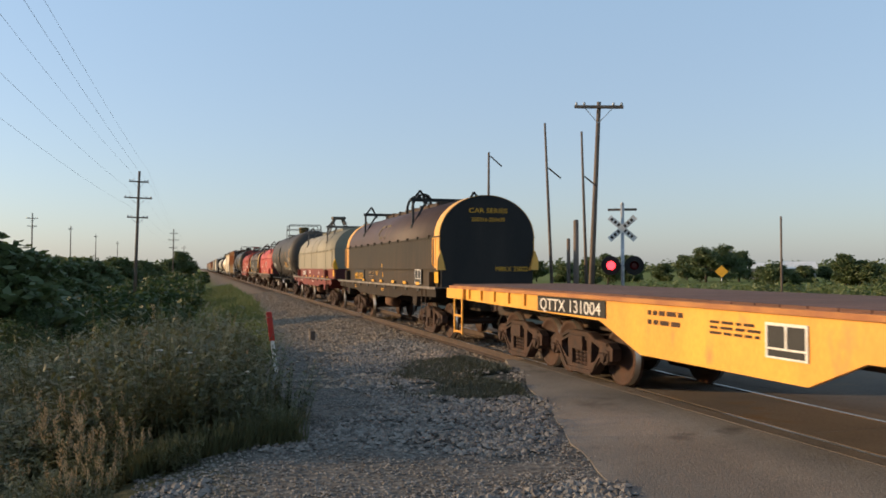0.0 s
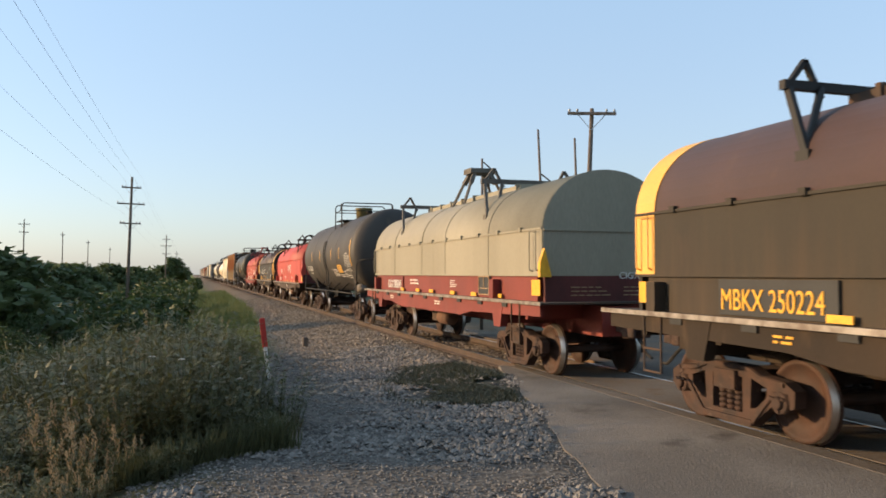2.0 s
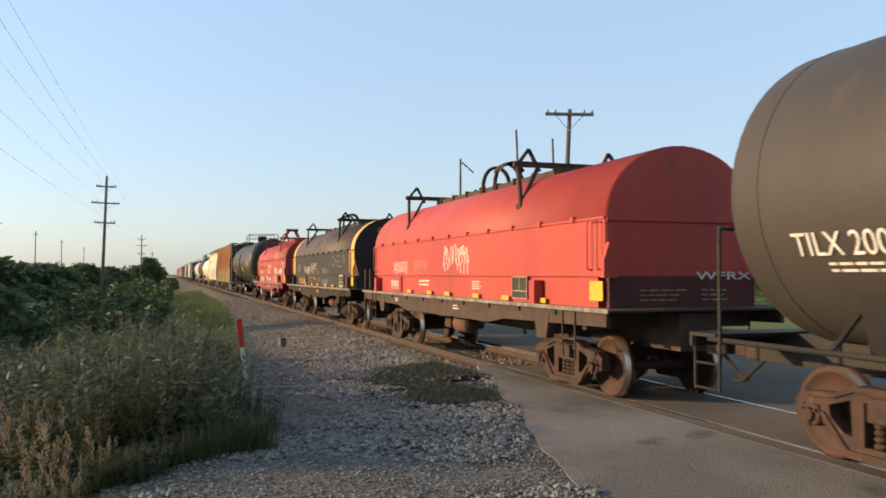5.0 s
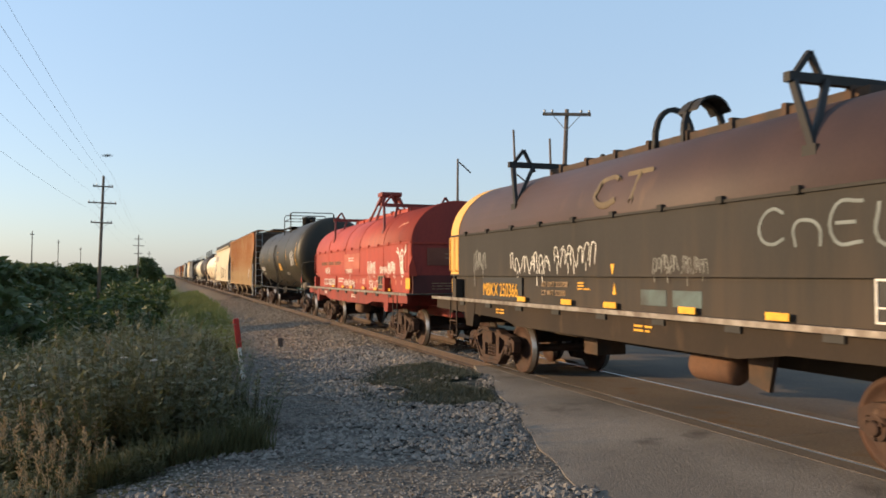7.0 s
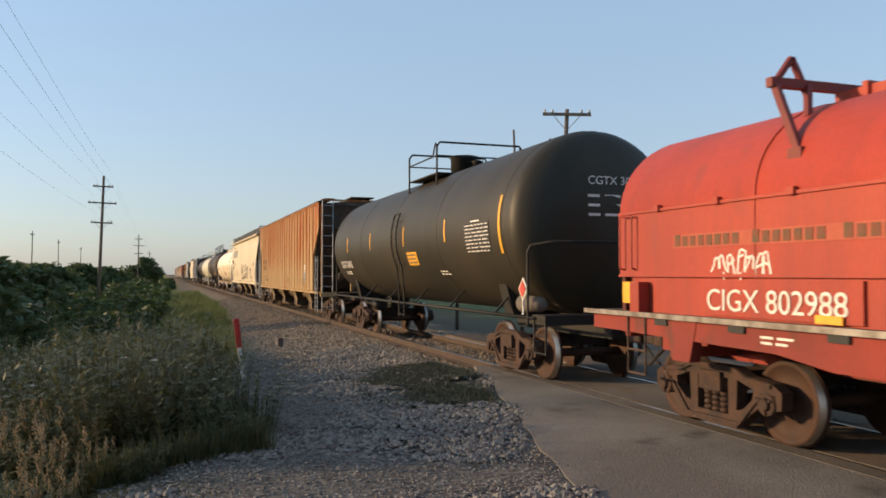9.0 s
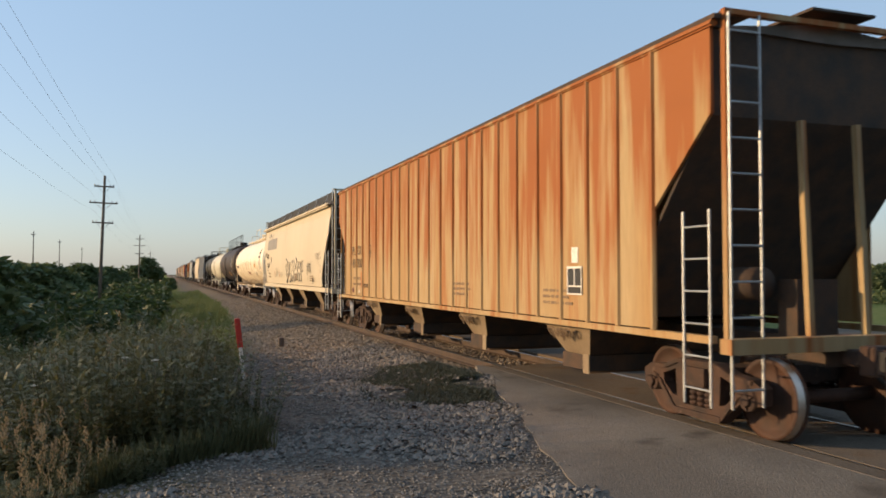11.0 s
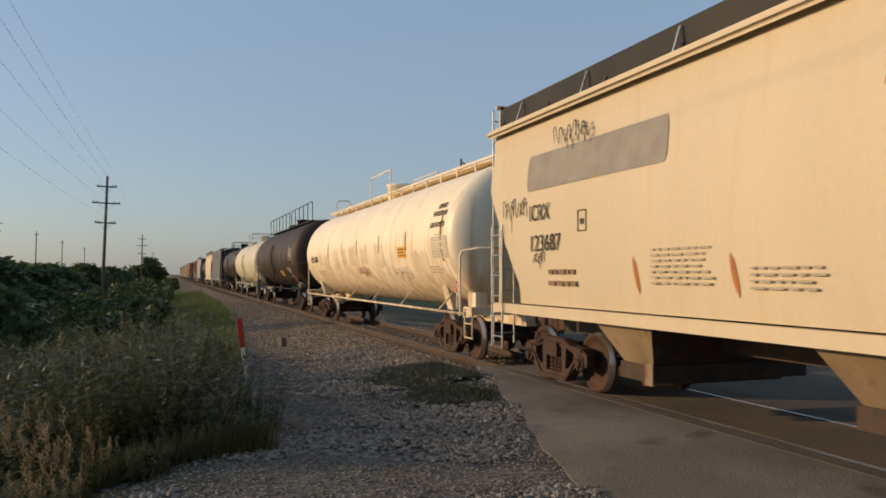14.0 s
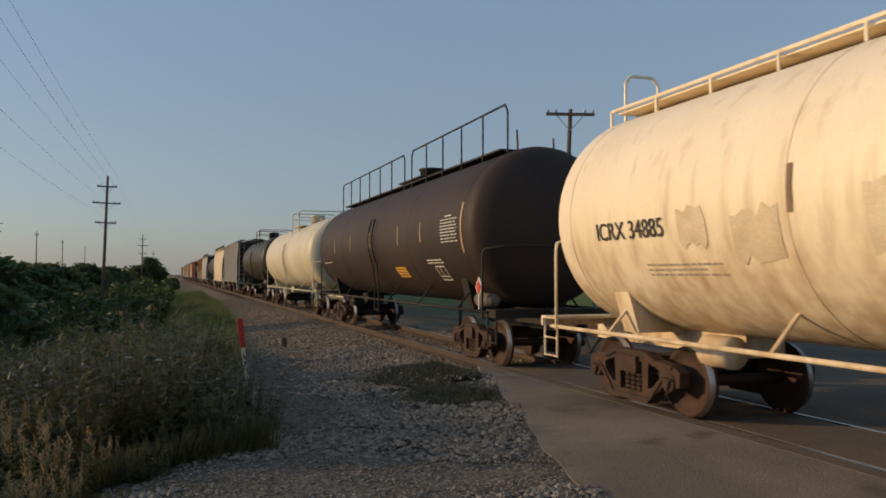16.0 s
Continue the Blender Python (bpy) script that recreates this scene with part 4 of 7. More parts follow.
    if stripe:
        for y in (lo, L - lo - 0.45):
            bm = B()
            outer, inner = arch(W + 0.006, 1.77, 2.6, 3.687, 24), arch(W - 0.05, 1.77, 2.6, 3.62, 24)
            for a0, a1, b0, b1 in zip(outer, outer[1:], inner, inner[1:]):
                v = [bm.verts.new((p[0], q, p[1])) for q in (y, y + 0.45) for p in (a0, a1, b1, b0)]
                for f in ((0, 1, 2, 3), (7, 6, 5, 4), (0, 4, 5, 1), (2, 6, 7, 3)):
                    bm.faces.new([v[i] for i in f])
            part("end_stripe", bm, stripe, car, "bright orange painted end band")
    for y in (lo, L - lo):
        bm = B()
        prism(bm, arch(W - 0.02, 1.77, 2.6, 3.66, 24), y - 0.012, y + 0.012)
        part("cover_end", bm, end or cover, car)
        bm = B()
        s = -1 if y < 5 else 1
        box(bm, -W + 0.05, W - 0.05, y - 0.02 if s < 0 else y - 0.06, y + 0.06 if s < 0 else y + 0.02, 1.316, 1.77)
        part("end_bulkhead", bm, M_BLACK if stripe else P_GRIME_SHADE, car)
    m = frame_mat or M_BLACK
    for y in (3.95, L - 3.15):
        lifter(car, y, 3.5, m, "leg" if hoop == "stool" else "vee")
    lifter(car, L / 2 + (0.12 if hoop == "stool" else 0.08), 3.66, m, hoop)
    # yellow plates at the ends, ladder irons, hand brake
    for y in (0.56, L - 0.94):
        bm = B()
        box(bm, -W - 0.012, -W - 0.004, y, y + 0.36, 1.42, 1.7)
        part("reflector", bm, M_YELLOW, car)
        bm = B()
        path(bm, [(-W + 0.01, y + 0.05, 1.85), (-W - 0.07, y + 0.05, 1.88), (-W - 0.07, y + 0.05, 2.56), (-W - 0.07, y + 0.33, 2.56), (-W - 0.07, y + 0.33, 1.88), (-W + 0.01, y + 0.33, 1.85)], 0.012)
        part("grab_iron", bm, side if not stripe else stripe, car)
    for s in (-1, 1):
        bm = B()
        prism(bm, [(s * 1.16, 1.75), (s * 1.38, 1.75), (s * 1.38, 2.0), (s * 1.29, 2.25), (s * 1.22, 2.0)], lo - 0.1, lo - 0.012)
        part("corner_guide", bm, guide or stripe or band, car)
    bm = B()
    box(bm, -W + 0.02, -W + 0.035, 0, 0.32, 1.335, 1.415)
    strip = mesh_of("reflector_strip", bm, M_YELLOW)
    for y in (2.3, 3.75, 5.2, 6.9, 8.15, 9.75):
        part("reflector_strip", strip, None, car, at=(-0.06, y, 0))
    bm = B()
    for y in (1.0, L - 1.4):
        bm = B()
        for q in (0, 0.38):
            rod(bm, (-D + 0.05, y + q, 1.28), (-D + 0.05, y + q, 0.55), 0.015, seg=6)
        for z in (0.56, 0.85):
            rod(bm, (-D + 0.05, y, z), (-D + 0.05, y + 0.38, z), 0.015, seg=6)
        part("step", bm, M_UNDER, car)
    bm = B()
    ry = 4.85 if tags and stripe else 6.5
    spin(bm, [(ry, 0.04), (ry + 0.05, 0.15), (ry + 0.1, 0.19), (ry + 0.75, 0.19), (ry + 0.8, 0.15), (ry + 0.85, 0.04)], (-0.95, 0, 0.72), "y", 18)
    for q in (ry + 0.2, ry + 0.65):
        beam(bm, (-0.95, q, 0.85), (-0.95, q, 1.05), 0.05, 0.08)
    part("air_reservoir", bm, P_DUST, car, "dusty rust-brown air reservoir")
    if tags and stripe:
        bm = B()
        prism(bm, [(4.2, 1.0), (4.6, 1.0), (4.6, 0.62), (4.3, 0.55)], -1.1, -1.04, "x")
        part("valve_plate", bm, M_UNDER, car)
    for y in (2.1, L - 2.1):
        bm = B()
        box(bm, -D + 0.13, D - 0.13, y - 0.14, y + 0.14, 0.86, 1.1)
        for s in (-1, 1):
            prism(bm, [(y - 0.3, 1.28), (y + 0.3, 1.28), (y + 0.16, 0.8), (y - 0.16, 0.8)], s * (D - 0.2), s * (D - 0.05), "x")
        part("body_bolster", bm, under, car)
    bm = B()
    path(bm, [(-0.3, 3.2, 0.72), (-0.3, 10.8, 0.72)], 0.02, 6)
    box(bm, -0.8, -0.3, 8.3, 8.7, 0.55, 1.0)
    part("brake_rigging", bm, M_UNDER, car)
    if number:
        bm = B()
        box(bm, -W - 0.006, -W + 0.034, L - 2.5 - lettering_w, L - 2.28, 1.34, 1.74)
        part("number_panel", bm, M_DARKBAR if stripe else band, car)
        lettering(number, 0.34, car, number_mat or M_WHITE, (-W - 0.014, L - 2.32, 1.4), width=lettering_w)
        lettering(number, 0.17, car, number_mat or M_WHITE, (0.2, lo - 0.03, 1.72), "end", width=0.98)
    bm = B()
    if stripe:
        lettering("LD LMT 223700", 0.12, car, M_TAPE, (-W + 0.022, L - 4.75, 1.6), width=0.88)
        lettering("LT WT 52200", 0.12, car, M_TAPE, (-W + 0.022, L - 4.75, 1.46), width=0.8)
        bars(bm, -W + 0.026, L - 5.95, 1.66, 3, rng, 0.22, 0.02, 0.025)
        for z, q in ((1.94, -1), (1.52, 1)):
            prism(bm, [(7.08, z), (6.98, z), (7.03, z + q * 0.16)], -W - 0.008 if q < 0 else -W + 0.02, -W + 0.03, "x")
    else:
        bars(bm, -W + 0.026, L - 4.75, 1.62, 2, rng, 0.8, 0.04, 0.05)
    if not stripe:
        bars(bm, -W + 0.026, L - 8.3, 1.64, 4, rng, 0.45, 0.018, 0.028)
    bars(bm, -D + 0.055, L - 3.4, 1.16, 2, rng, 0.3, 0.025, 0.03)
    bars(bm, -D + 0.055, 6.2, 1.14, 2, rng, 0.35, 0.025, 0.03)
    part("small_writing", bm, number_mat or M_WHITE, car)
    # data frame near the front
    dy = -0.87 if stripe else 0.0
    bm = B()
    for b in ((3.0, 3.62, 1.37, 1.39), (3.0, 3.62, 1.74, 1.76), (3.0, 3.02, 1.39, 1.74), (3.6, 3.62, 1.39, 1.74), (3.3, 3.32, 1.5, 1.74), (3.02, 3.6, 1.5, 1.515)):
        box(bm, -W - 0.034, -W - 0.02, b[0] + dy, b[1] + dy, b[2], b[3])
    part("data_frame", bm, M_WHITE if stripe else M_TAPE, car)
    bm = B()
    box(bm, -W - 0.02, -W - 0.0, 3.0 + dy, 3.62 + dy, 1.37, 1.76)
    part("data_plate", bm, M_DARKBAR, car)
    for args in tags:
        scribble(car, -W - 0.004, *args)
    if not stripe:
        # notices on the end bulkhead and a seam across the end
        bm = B()
        for x0, n, w in ((-0.75, 3, 0.7), (0.3, 3, 0.4)):
            for k in range(n):
                x = x0
                while x < x0 + w * rng.uniform(0.8, 1.0):
                    q = rng.uniform(0.08, 0.2)
                    box(bm, x, x + q, lo - 0.028, lo - 0.018, 1.42 + 0.07 * k, 1.437 + 0.07 * k)
                    x += q + 0.04
        part("end_writing", bm, M_TAPE, car)
        bm = B()
        box(bm, -W + 0.02, W - 0.02, lo - 0.04, lo - 0.01, 2.56, 2.6)
        part("end_seam", bm, cover, car)
    return car


def tank_car(label, start, L, r, zc, paint, trim, bogies, stripes=None, platform="short", number="", number_mat=None, side_pipe=True, rail_mat=None, seed=3, shift=-0.9, half=1.1, num_z=-0.25, up=0.58, sign=None, num_y=1.75, marks=(), table=None, writing=(), notice=None, data=None, dome_mat=None):
    """A tank car: round tank with domed heads on saddles, platform with rails over the fittings, end rails and ladders."""
    rng = random.Random(seed)
    car = rail_car("tank_car", label, "freight car", start, L, bogies)
    rail_mat = rail_mat or trim
    y0, y1 = 0.5, L - 0.6
    bm = B()
    hd = r * 0.36
    prof = [(y0 + hd * (1 - math.cos(a)), r * math.sin(a)) for a in [math.pi / 2 * k / 9 for k in range(1, 10)]]
    mid = [(y0 + hd + (y1 - y0 - 2 * hd) * k / 8, r) for k in range(1, 8)]
    prof = prof + mid + [(y0 + y1 - a, q) for a, q in prof[::-1]]
    spin(bm, prof, (0, 0, zc), "y", 48)
    part("tank", bm, paint, car)
    for k in range(5):
        bm = B()
        y = y0 + hd + 0.3 + (y1 - y0 - 2 * hd - 0.6) * k / 4
        spin(bm, [(y - 0.012, r - 0.02), (y - 0.01, r + 0.006), (y + 0.01, r + 0.006), (y + 0.012, r - 0.02)], (0, 0, zc), "y", 48)
        part("weld_seam", bm, paint, car)
    # stub sills, saddles, bolsters
    for s, e in ((0, 3.6), (L - 3.6, L)):
        bm = B()
        box(bm, -0.3, 0.3, s, e, 0.75, 1.12)
        part("stub_sill", bm, trim, car)
    for y in bogies:
        bm = B()
        prism(bm, [(-1.05, 1.0), (1.05, 1.0), (1.3, zc - 0.75), (0.85, zc - r * 0.8), (0, zc - r + 0.05), (-0.85, zc - r * 0.8), (-1.3, zc - 0.75)], y - 0.18, y + 0.18)
        part("saddle", bm, trim, car)
    for y in (0.15, L - 0.6):
        bm = B()
        box(bm, -1.42, 1.42, y, y + 0.45, 1.1, 1.14)
        box(bm, -1.42, 1.42, y if y < 5 else y + 0.4, (y if y < 5 else y + 0.4) + 0.05, 0.98, 1.13)
        part("end_platform", bm, trim, car)
    for y in (0.2, L - 0.2):
        bm = B()
        into = 1 if y < 5 else -1
        half_rail = [(1.45, y + into * 0.52, 0.95), (1.45, y + into * 0.52, 2.16), (1.41, y + into * 0.48, 2.28), (1.18, y + into * 0.18, 2.33), (0.9, y, 2.33)]
        path(bm, [(-x, q, z) for x, q, z in half_rail] + half_rail[::-1], 0.022, 6)
        for s in (-1, 1):
            rod(bm, (s * 1.38, y, 0.5), (s * 1.38, y, 1.12), 0.018, seg=6)
        for s in (-1, 1):
            q = y + (0.42 if y < 5 else -0.42)
            rod(bm, (s * 1.38, q, 0.5), (s * 1.38, q, 1.12), 0.018, seg=6)
            for z in (0.52, 0.8):
                rod(bm, (s * 1.38, y, z), (s * 1.38, q, z), 0.015, seg=6)
        part("end_rail", bm, rail_mat, car)
    if side_pipe:
        bm = B()
        for s in (-1, 1):
            pz = 0.99 if platform == "lpg" else 1.08
            rod(bm, (s * 1.42, 0.5, pz), (s * 1.42, L - 0.5, pz), 0.03, seg=8)
            n = 6
            for k in range(n):
                y = 2.2 + (L - 4.4) * k / (n - 1)
                beam(bm, (s * 1.42, y, pz), (s * 1.0, y, zc - r * 0.72), 0.03, 0.05)
        part("side_rail", bm, rail_mat, car)
    # fittings on top
    ym, zt = L / 2 + shift, zc + r
    bm = B()
    dr = 0.5 if platform == "lpg" else 0.33
    spin(bm, [(zt - 0.1, dr), (zt + 0.36, dr), (zt + 0.38, dr + 0.04), (zt + 0.43, dr + 0.03), (zt + 0.46, 0.1)], (0, ym, 0), "z", 24)
    part("dome", bm, dome_mat or (trim if platform != "lpg" else paint), car)
    for q in (-0.7, 0.75):
        bm = B()
        spin(bm, [(zt - 0.05, 0.12), (zt + 0.2, 0.12), (zt + 0.22, 0.16), (zt + 0.26, 0.05)], (0.1, ym + q, 0), "z", 12)
        part("valve", bm, trim, car)
    bm = B()
    if platform == "short":
        a, b = ym - half, ym + half
        foot = zc + math.sqrt(r * r - 1.21)
        for s in (-1, 1):
            box(bm, *sorted((s * 0.4, s * 1.1)), a, b, zt - 0.16, zt - 0.13)
            for y in (a, b):
                rod(bm, (s * 1.1, y, foot - 0.03), (s * 1.1, y, zt + up - 0.1), 0.024, seg=6)
            path(bm, [(s * 1.1, a, zt + up * 0.45), (s * 1.1, b, zt + up * 0.45)], 0.018)
            path(bm, [(s * 1.1, a, zt + up - 0.1), (s * 1.1, a + 0.1, zt + up - 0.02), (s * 1.1, a + 0.3, zt + up * 0.45)], 0.02)
        for y in (a, b):
            path(bm, [(-1.1, y, zt + up - 0.1), (-1.02, y, zt + up), (1.02, y, zt + up), (1.1, y, zt + up - 0.1)], 0.024)
            rod(bm, (-1.1, y, zt + up * 0.45), (1.1, y, zt + up * 0.45), 0.018, seg=6)
    elif platform == "long":
        a, b = 1.6, L - 1.6
        for s in (-1, 1):
            box(bm, s * 0.15, s * 0.7, a, b, zt - 0.04, zt)
        # one railing on the near side, parted at the dome
        for ra, rb, n in ((a - 0.4, ym - 0.35, 6), (ym + 0.35, b + 0.4, 7)):
            for k in range(n):
                y = ra + (rb - ra) * k / (n - 1)
                rod(bm, (-0.7, y, zt - 0.2), (-0.7, y, zt + (0.85 if 0 < k < n - 1 else 0.7)), 0.02, seg=6)
            path(bm, [(-0.7, ra, zt + 0.7), (-0.7, ra + 0.12, zt + 0.85), (-0.7, rb - 0.12, zt + 0.85), (-0.7, rb, zt + 0.7)], 0.022)
        box(bm, -0.7, 0.7, ym - 1, ym + 1, zt + 0.05, zt + 0.09)
    else:
        a, b = 0.9, L - 0.9
        for s in (-1, 1):
            path(bm, [(s * 0.55, a, zt + 0.12), (s * 0.55, b, zt + 0.12)], 0.03)
            for k in range(16):
                y = a + (b - a) * k / 15
                rod(bm, (s * 0.55, y, zt - 0.12), (s * 0.55, y, zt + 0.12), 0.025, seg=6)
            for y in (ym - 1.2, ym + 1.2):
                rod(bm, (s * 0.75, y, zt - 0.2), (s * 0.75, y, zt + 0.75), 0.022, seg=6)
            path(bm, [(s * 0.75, ym - 1.2, zt + 0.75), (s * 0.75, ym + 1.2, zt + 0.75)], 0.022)
        box(bm, -0.5, 0.5, a + 0.1, b - 0.1, zt + 0.06, zt + 0.09)
        for y in (a, b):
            path(bm, [(-0.3, y, zt - 0.1), (-0.3, y, zt + 0.6), (-0.2, y, zt + 0.72), (0.2, y, zt + 0.72), (0.3, y, zt + 0.6), (0.3, y, zt - 0.1)], 0.025)
    part("walkway", bm, rail_mat, car)
    # side ladder that follows the tank
    if platform != "lpg":
        bm, yl = B(), ym + half * 0.4
        for q in (-0.22, 0.22):
            pts = [(-1.5, yl + q, 0.75), (-1.5, yl + q, 1.3)]
            pts += [(-(r + 0.09) * math.cos(t), yl + q, zc + (r + 0.09) * math.sin(t)) for t in [radians(-25 + 46 * k / 9) for k in range(10)]]
            path(bm, pts, 0.02, 6)
        for z in (0.8, 1.08):
            rod(bm, (-1.5, yl - 0.22, z), (-1.5, yl + 0.22, z), 0.016, seg=6)
        for k in range(9):
            t = radians(-22 + 42 * k / 8)
            rod(bm, (-(r + 0.09) * math.cos(t), yl - 0.22, zc + (r + 0.09) * math.sin(t)), (-(r + 0.09) * math.cos(t), yl + 0.22, zc + (r + 0.09) * math.sin(t)), 0.016, seg=6)
        part("ladder", bm, trim, car)
    # upright strips of reflective tape
    if stripes:
        for y in marks:
            bm = B()
            big = y < 2
            w = 0.09 if big else 0.07
            for k in range(6 if big else 3):
                t0, t1 = radians((-19 if big else -8) + (6 if big else 5.5) * k), radians((-13 if big else -2.5) + (6 if big else 5.5) * k)
                v = [bm.verts.new((-(r + 0.009) * math.cos(t), q, zc + (r + 0.009) * math.sin(t))) for t, q in ((t0, y), (t0, y + w), (t1, y + w), (t1, y))]
                bm.faces.new(v)
            part("reflective_strip", bm, stripes, car)
    # stencilled blocks, square placard and number
    def on_side(z):
        return -math.sqrt(max(0.01, r * r - (z - zc) ** 2)) - 0.012
    def patch(bm, ya, yb, za, zb, d=0.0):
        """A thin sheet on the side of the tank, from height za to zb."""
        n = max(1, round((zb - za) / 0.12))
        for k in range(n):
            z0, z1 = za + (zb - za) * k / n, za + (zb - za) * (k + 1) / n
            bm.faces.new([bm.verts.new((on_side(z) + 0.004 - d, y, z)) for y, z in ((ya, z0), (yb, z0), (yb, z1), (ya, z1))])

    ink = M_PALE_PRINT if platform == "lpg" else number_mat or M_WHITE
    if table:
        # a ruled table of test dates, its rows unreadable
        ya, yb, za, zb = table
        bm = B()
        patch(bm, ya, yb, za, zb)
        part("test_table", bm, M_DARKBAR if ink is M_WHITE else M_TABLE, car)
        bm = B()
        rows = 8
        for k in range(rows):
            z = za + (zb - za) * (k + 0.3) / rows
            y = yb - 0.03
            while y > ya + 0.05:
                w = min(rng.uniform(0.1, 0.26), y - ya - 0.02)
                patch(bm, y - w, y, z, z + (zb - za) * 0.3 / rows, 0.008)
                y -= w + rng.uniform(0.03, 0.08)
        patch(bm, yb - (yb - ya) * 0.62, yb - (yb - ya) * 0.25, zb + 0.025, zb + 0.05)
        part("small_writing", bm, ink, car)
    if writing:
        bm = B()
        for ya, z, rows, w in writing:
            for k in range(rows):
                y, zz = ya, z - 0.06 * k
                while y > ya - w * rng.uniform(0.8, 1.0):
                    q = rng.uniform(0.06, 0.2)
                    patch(bm, y - q, y, zz, zz + 0.026)
                    y -= q + 0.03
        part("small_writing", bm, ink, car)
    if notice:
        bm = B()
        patch(bm, *notice)
        sheet = part("notice", bm, M_YELLOW, car, "yellow notice panel")
        bm = B()
        ya, yb, za, zb = notice
        for k in range(3):
            z = za + (zb - za) * (0.15 + 0.28 * k)
            patch(bm, ya + 0.06 + 0.04 * (k % 2), yb - 0.06, z, z + (zb - za) * 0.13, 0.006)
        part("notice_writing", bm, M_FAINT, sheet)
    if data:
        bm = B()
        ya, yb, za, zb = data
        for b in ((ya, yb, za, za + 0.025), (ya, yb, zb - 0.025, zb), (ya, ya + 0.03, za, zb), (yb - 0.03, yb, za, zb), ((ya + yb) / 2, (ya + yb) / 2 + 0.025, za + 0.08, zb), (ya, yb, za + 0.08, za + 0.1)):
            patch(bm, *b, 0.004)
        part("data_frame", bm, ink, car)
    if number:
        z = zc + num_z
        ob = lettering(number, 0.33, car, number_mat or M_WHITE, (on_side(z) - 0.004, L - num_y, z), width=1.5, tilt=math.asin((z + 0.12 - zc) / r))
        ob2 = lettering(number, 0.2, car, number_mat or M_WHITE, (-0.42, y0 + 0.2, zc + 0.62), "end", width=1.12)
        ob2.location.y = y0 + hd * (1 - math.sqrt(1 - (0.66 / r) ** 2)) - 0.02
        bm = B()
        for k in range(3):
            z = 0.4 - 0.16 * k
            for x0, x1 in ((-0.42, -0.2), (-0.1, 0.2)):
                q = y0 + hd * (1 - math.sqrt(1 - (z * z + 0.3) / (r * r))) - 0.03
                box(bm, x0, x1, q, q + 0.006, zc + z, zc + z + 0.045)
        part("end_writing", bm, ink, car)
    # brake cylinder, hand-brake, placard holder
    bm = B()
    spin(bm, [(0, 0.03), (0.02, 0.2), (0.5, 0.2), (0.52, 0.03)], (-0.7, L - 3.9, 0.85), "y", 14)
    part("brake_cylinder", bm, trim, car)
    bm = B()
    if platform == "lpg":
        box(bm, -1.25, -1.0, 0.35, 0.75, 1.141, 1.42)
        part("brake_box", bm, trim, car)
    else:
        spin(bm, [(0, 0.04), (0.05, 0.13), (0.72, 0.15), (0.78, 0.05)], (-1.15, 0.8, 1.29), "y", 16)
        part("brake_cylinder", bm, P_GREYTANK, car, "dusty grey brake cylinder")
    bm = B()
    prism(bm, [(0.95, 1.75), (1.13, 1.55), (0.95, 1.35), (0.77, 1.55)], -1.43, -1.415, "x")
    rod(bm, (-1.42, 0.95, 1.12), (-1.42, 0.95, 1.45), 0.02, seg=6)
    part("placard", bm, [sign or M_WHITE], car, "white and red diamond placard")
    bm = B()
    prism(bm, [(0.95, 1.69), (1.07, 1.55), (0.95, 1.41), (0.83, 1.55)], -1.445, -1.432, "x")
    part("placard_mark", bm, sign or M_RED_PAINT, car)
    return car


M_PALE_PRINT = mat("pale_worn_print", (0.36, 0.3, 0.22), (0.5, 0.42, 0.31), rough=0.7, scale=9, bump=0)
M_TABLE = mat("faded_grey_table", (0.62, 0.56, 0.45), (0.55, 0.48, 0.37), rough=0.7, bump=0)
P_RUST = mat("rust_bleeding_tan_paint", (0.38, 0.275, 0.145), (0.34, 0.2, 0.078), rough=0.8, scale=1.1, fine=25, streak=0.12, low=0.35, high=0.65, stain=((0.275, 0.088, 0.02), 4.7, 1.7, 0.52, 2.3))
P_GREYTANK = mat("dusty_grey_cylinder", (0.15, 0.125, 0.1), (0.09, 0.075, 0.062), rough=0.8, scale=3)
M_DOME = mat("olive_yellow_dome", (0.26, 0.2, 0.07), (0.13, 0.11, 0.06), rough=0.6, scale=2)
P_GREYCYL = mat("dusty_cream_cylinder", (0.4, 0.34, 0.26), (0.28, 0.23, 0.17), rough=0.7, scale=3)
M_FAINT = mat("faded_stencil", (0.16, 0.105, 0.065), (0.24, 0.16, 0.09), rough=0.8, scale=9, bump=0)
M_FADED_INK = mat("faded_dark_stencil", (0.085, 0.058, 0.036), (0.14, 0.085, 0.045), rough=0.8, scale=8, bump=0)
P_BAY2 = mat("dusty_tan_outlet", (0.27, 0.2, 0.125), (0.19, 0.135, 0.08), rough=0.8, scale=1.6, streak=0.4, c3=(0.13, 0.075, 0.04), c3_at=0.6)


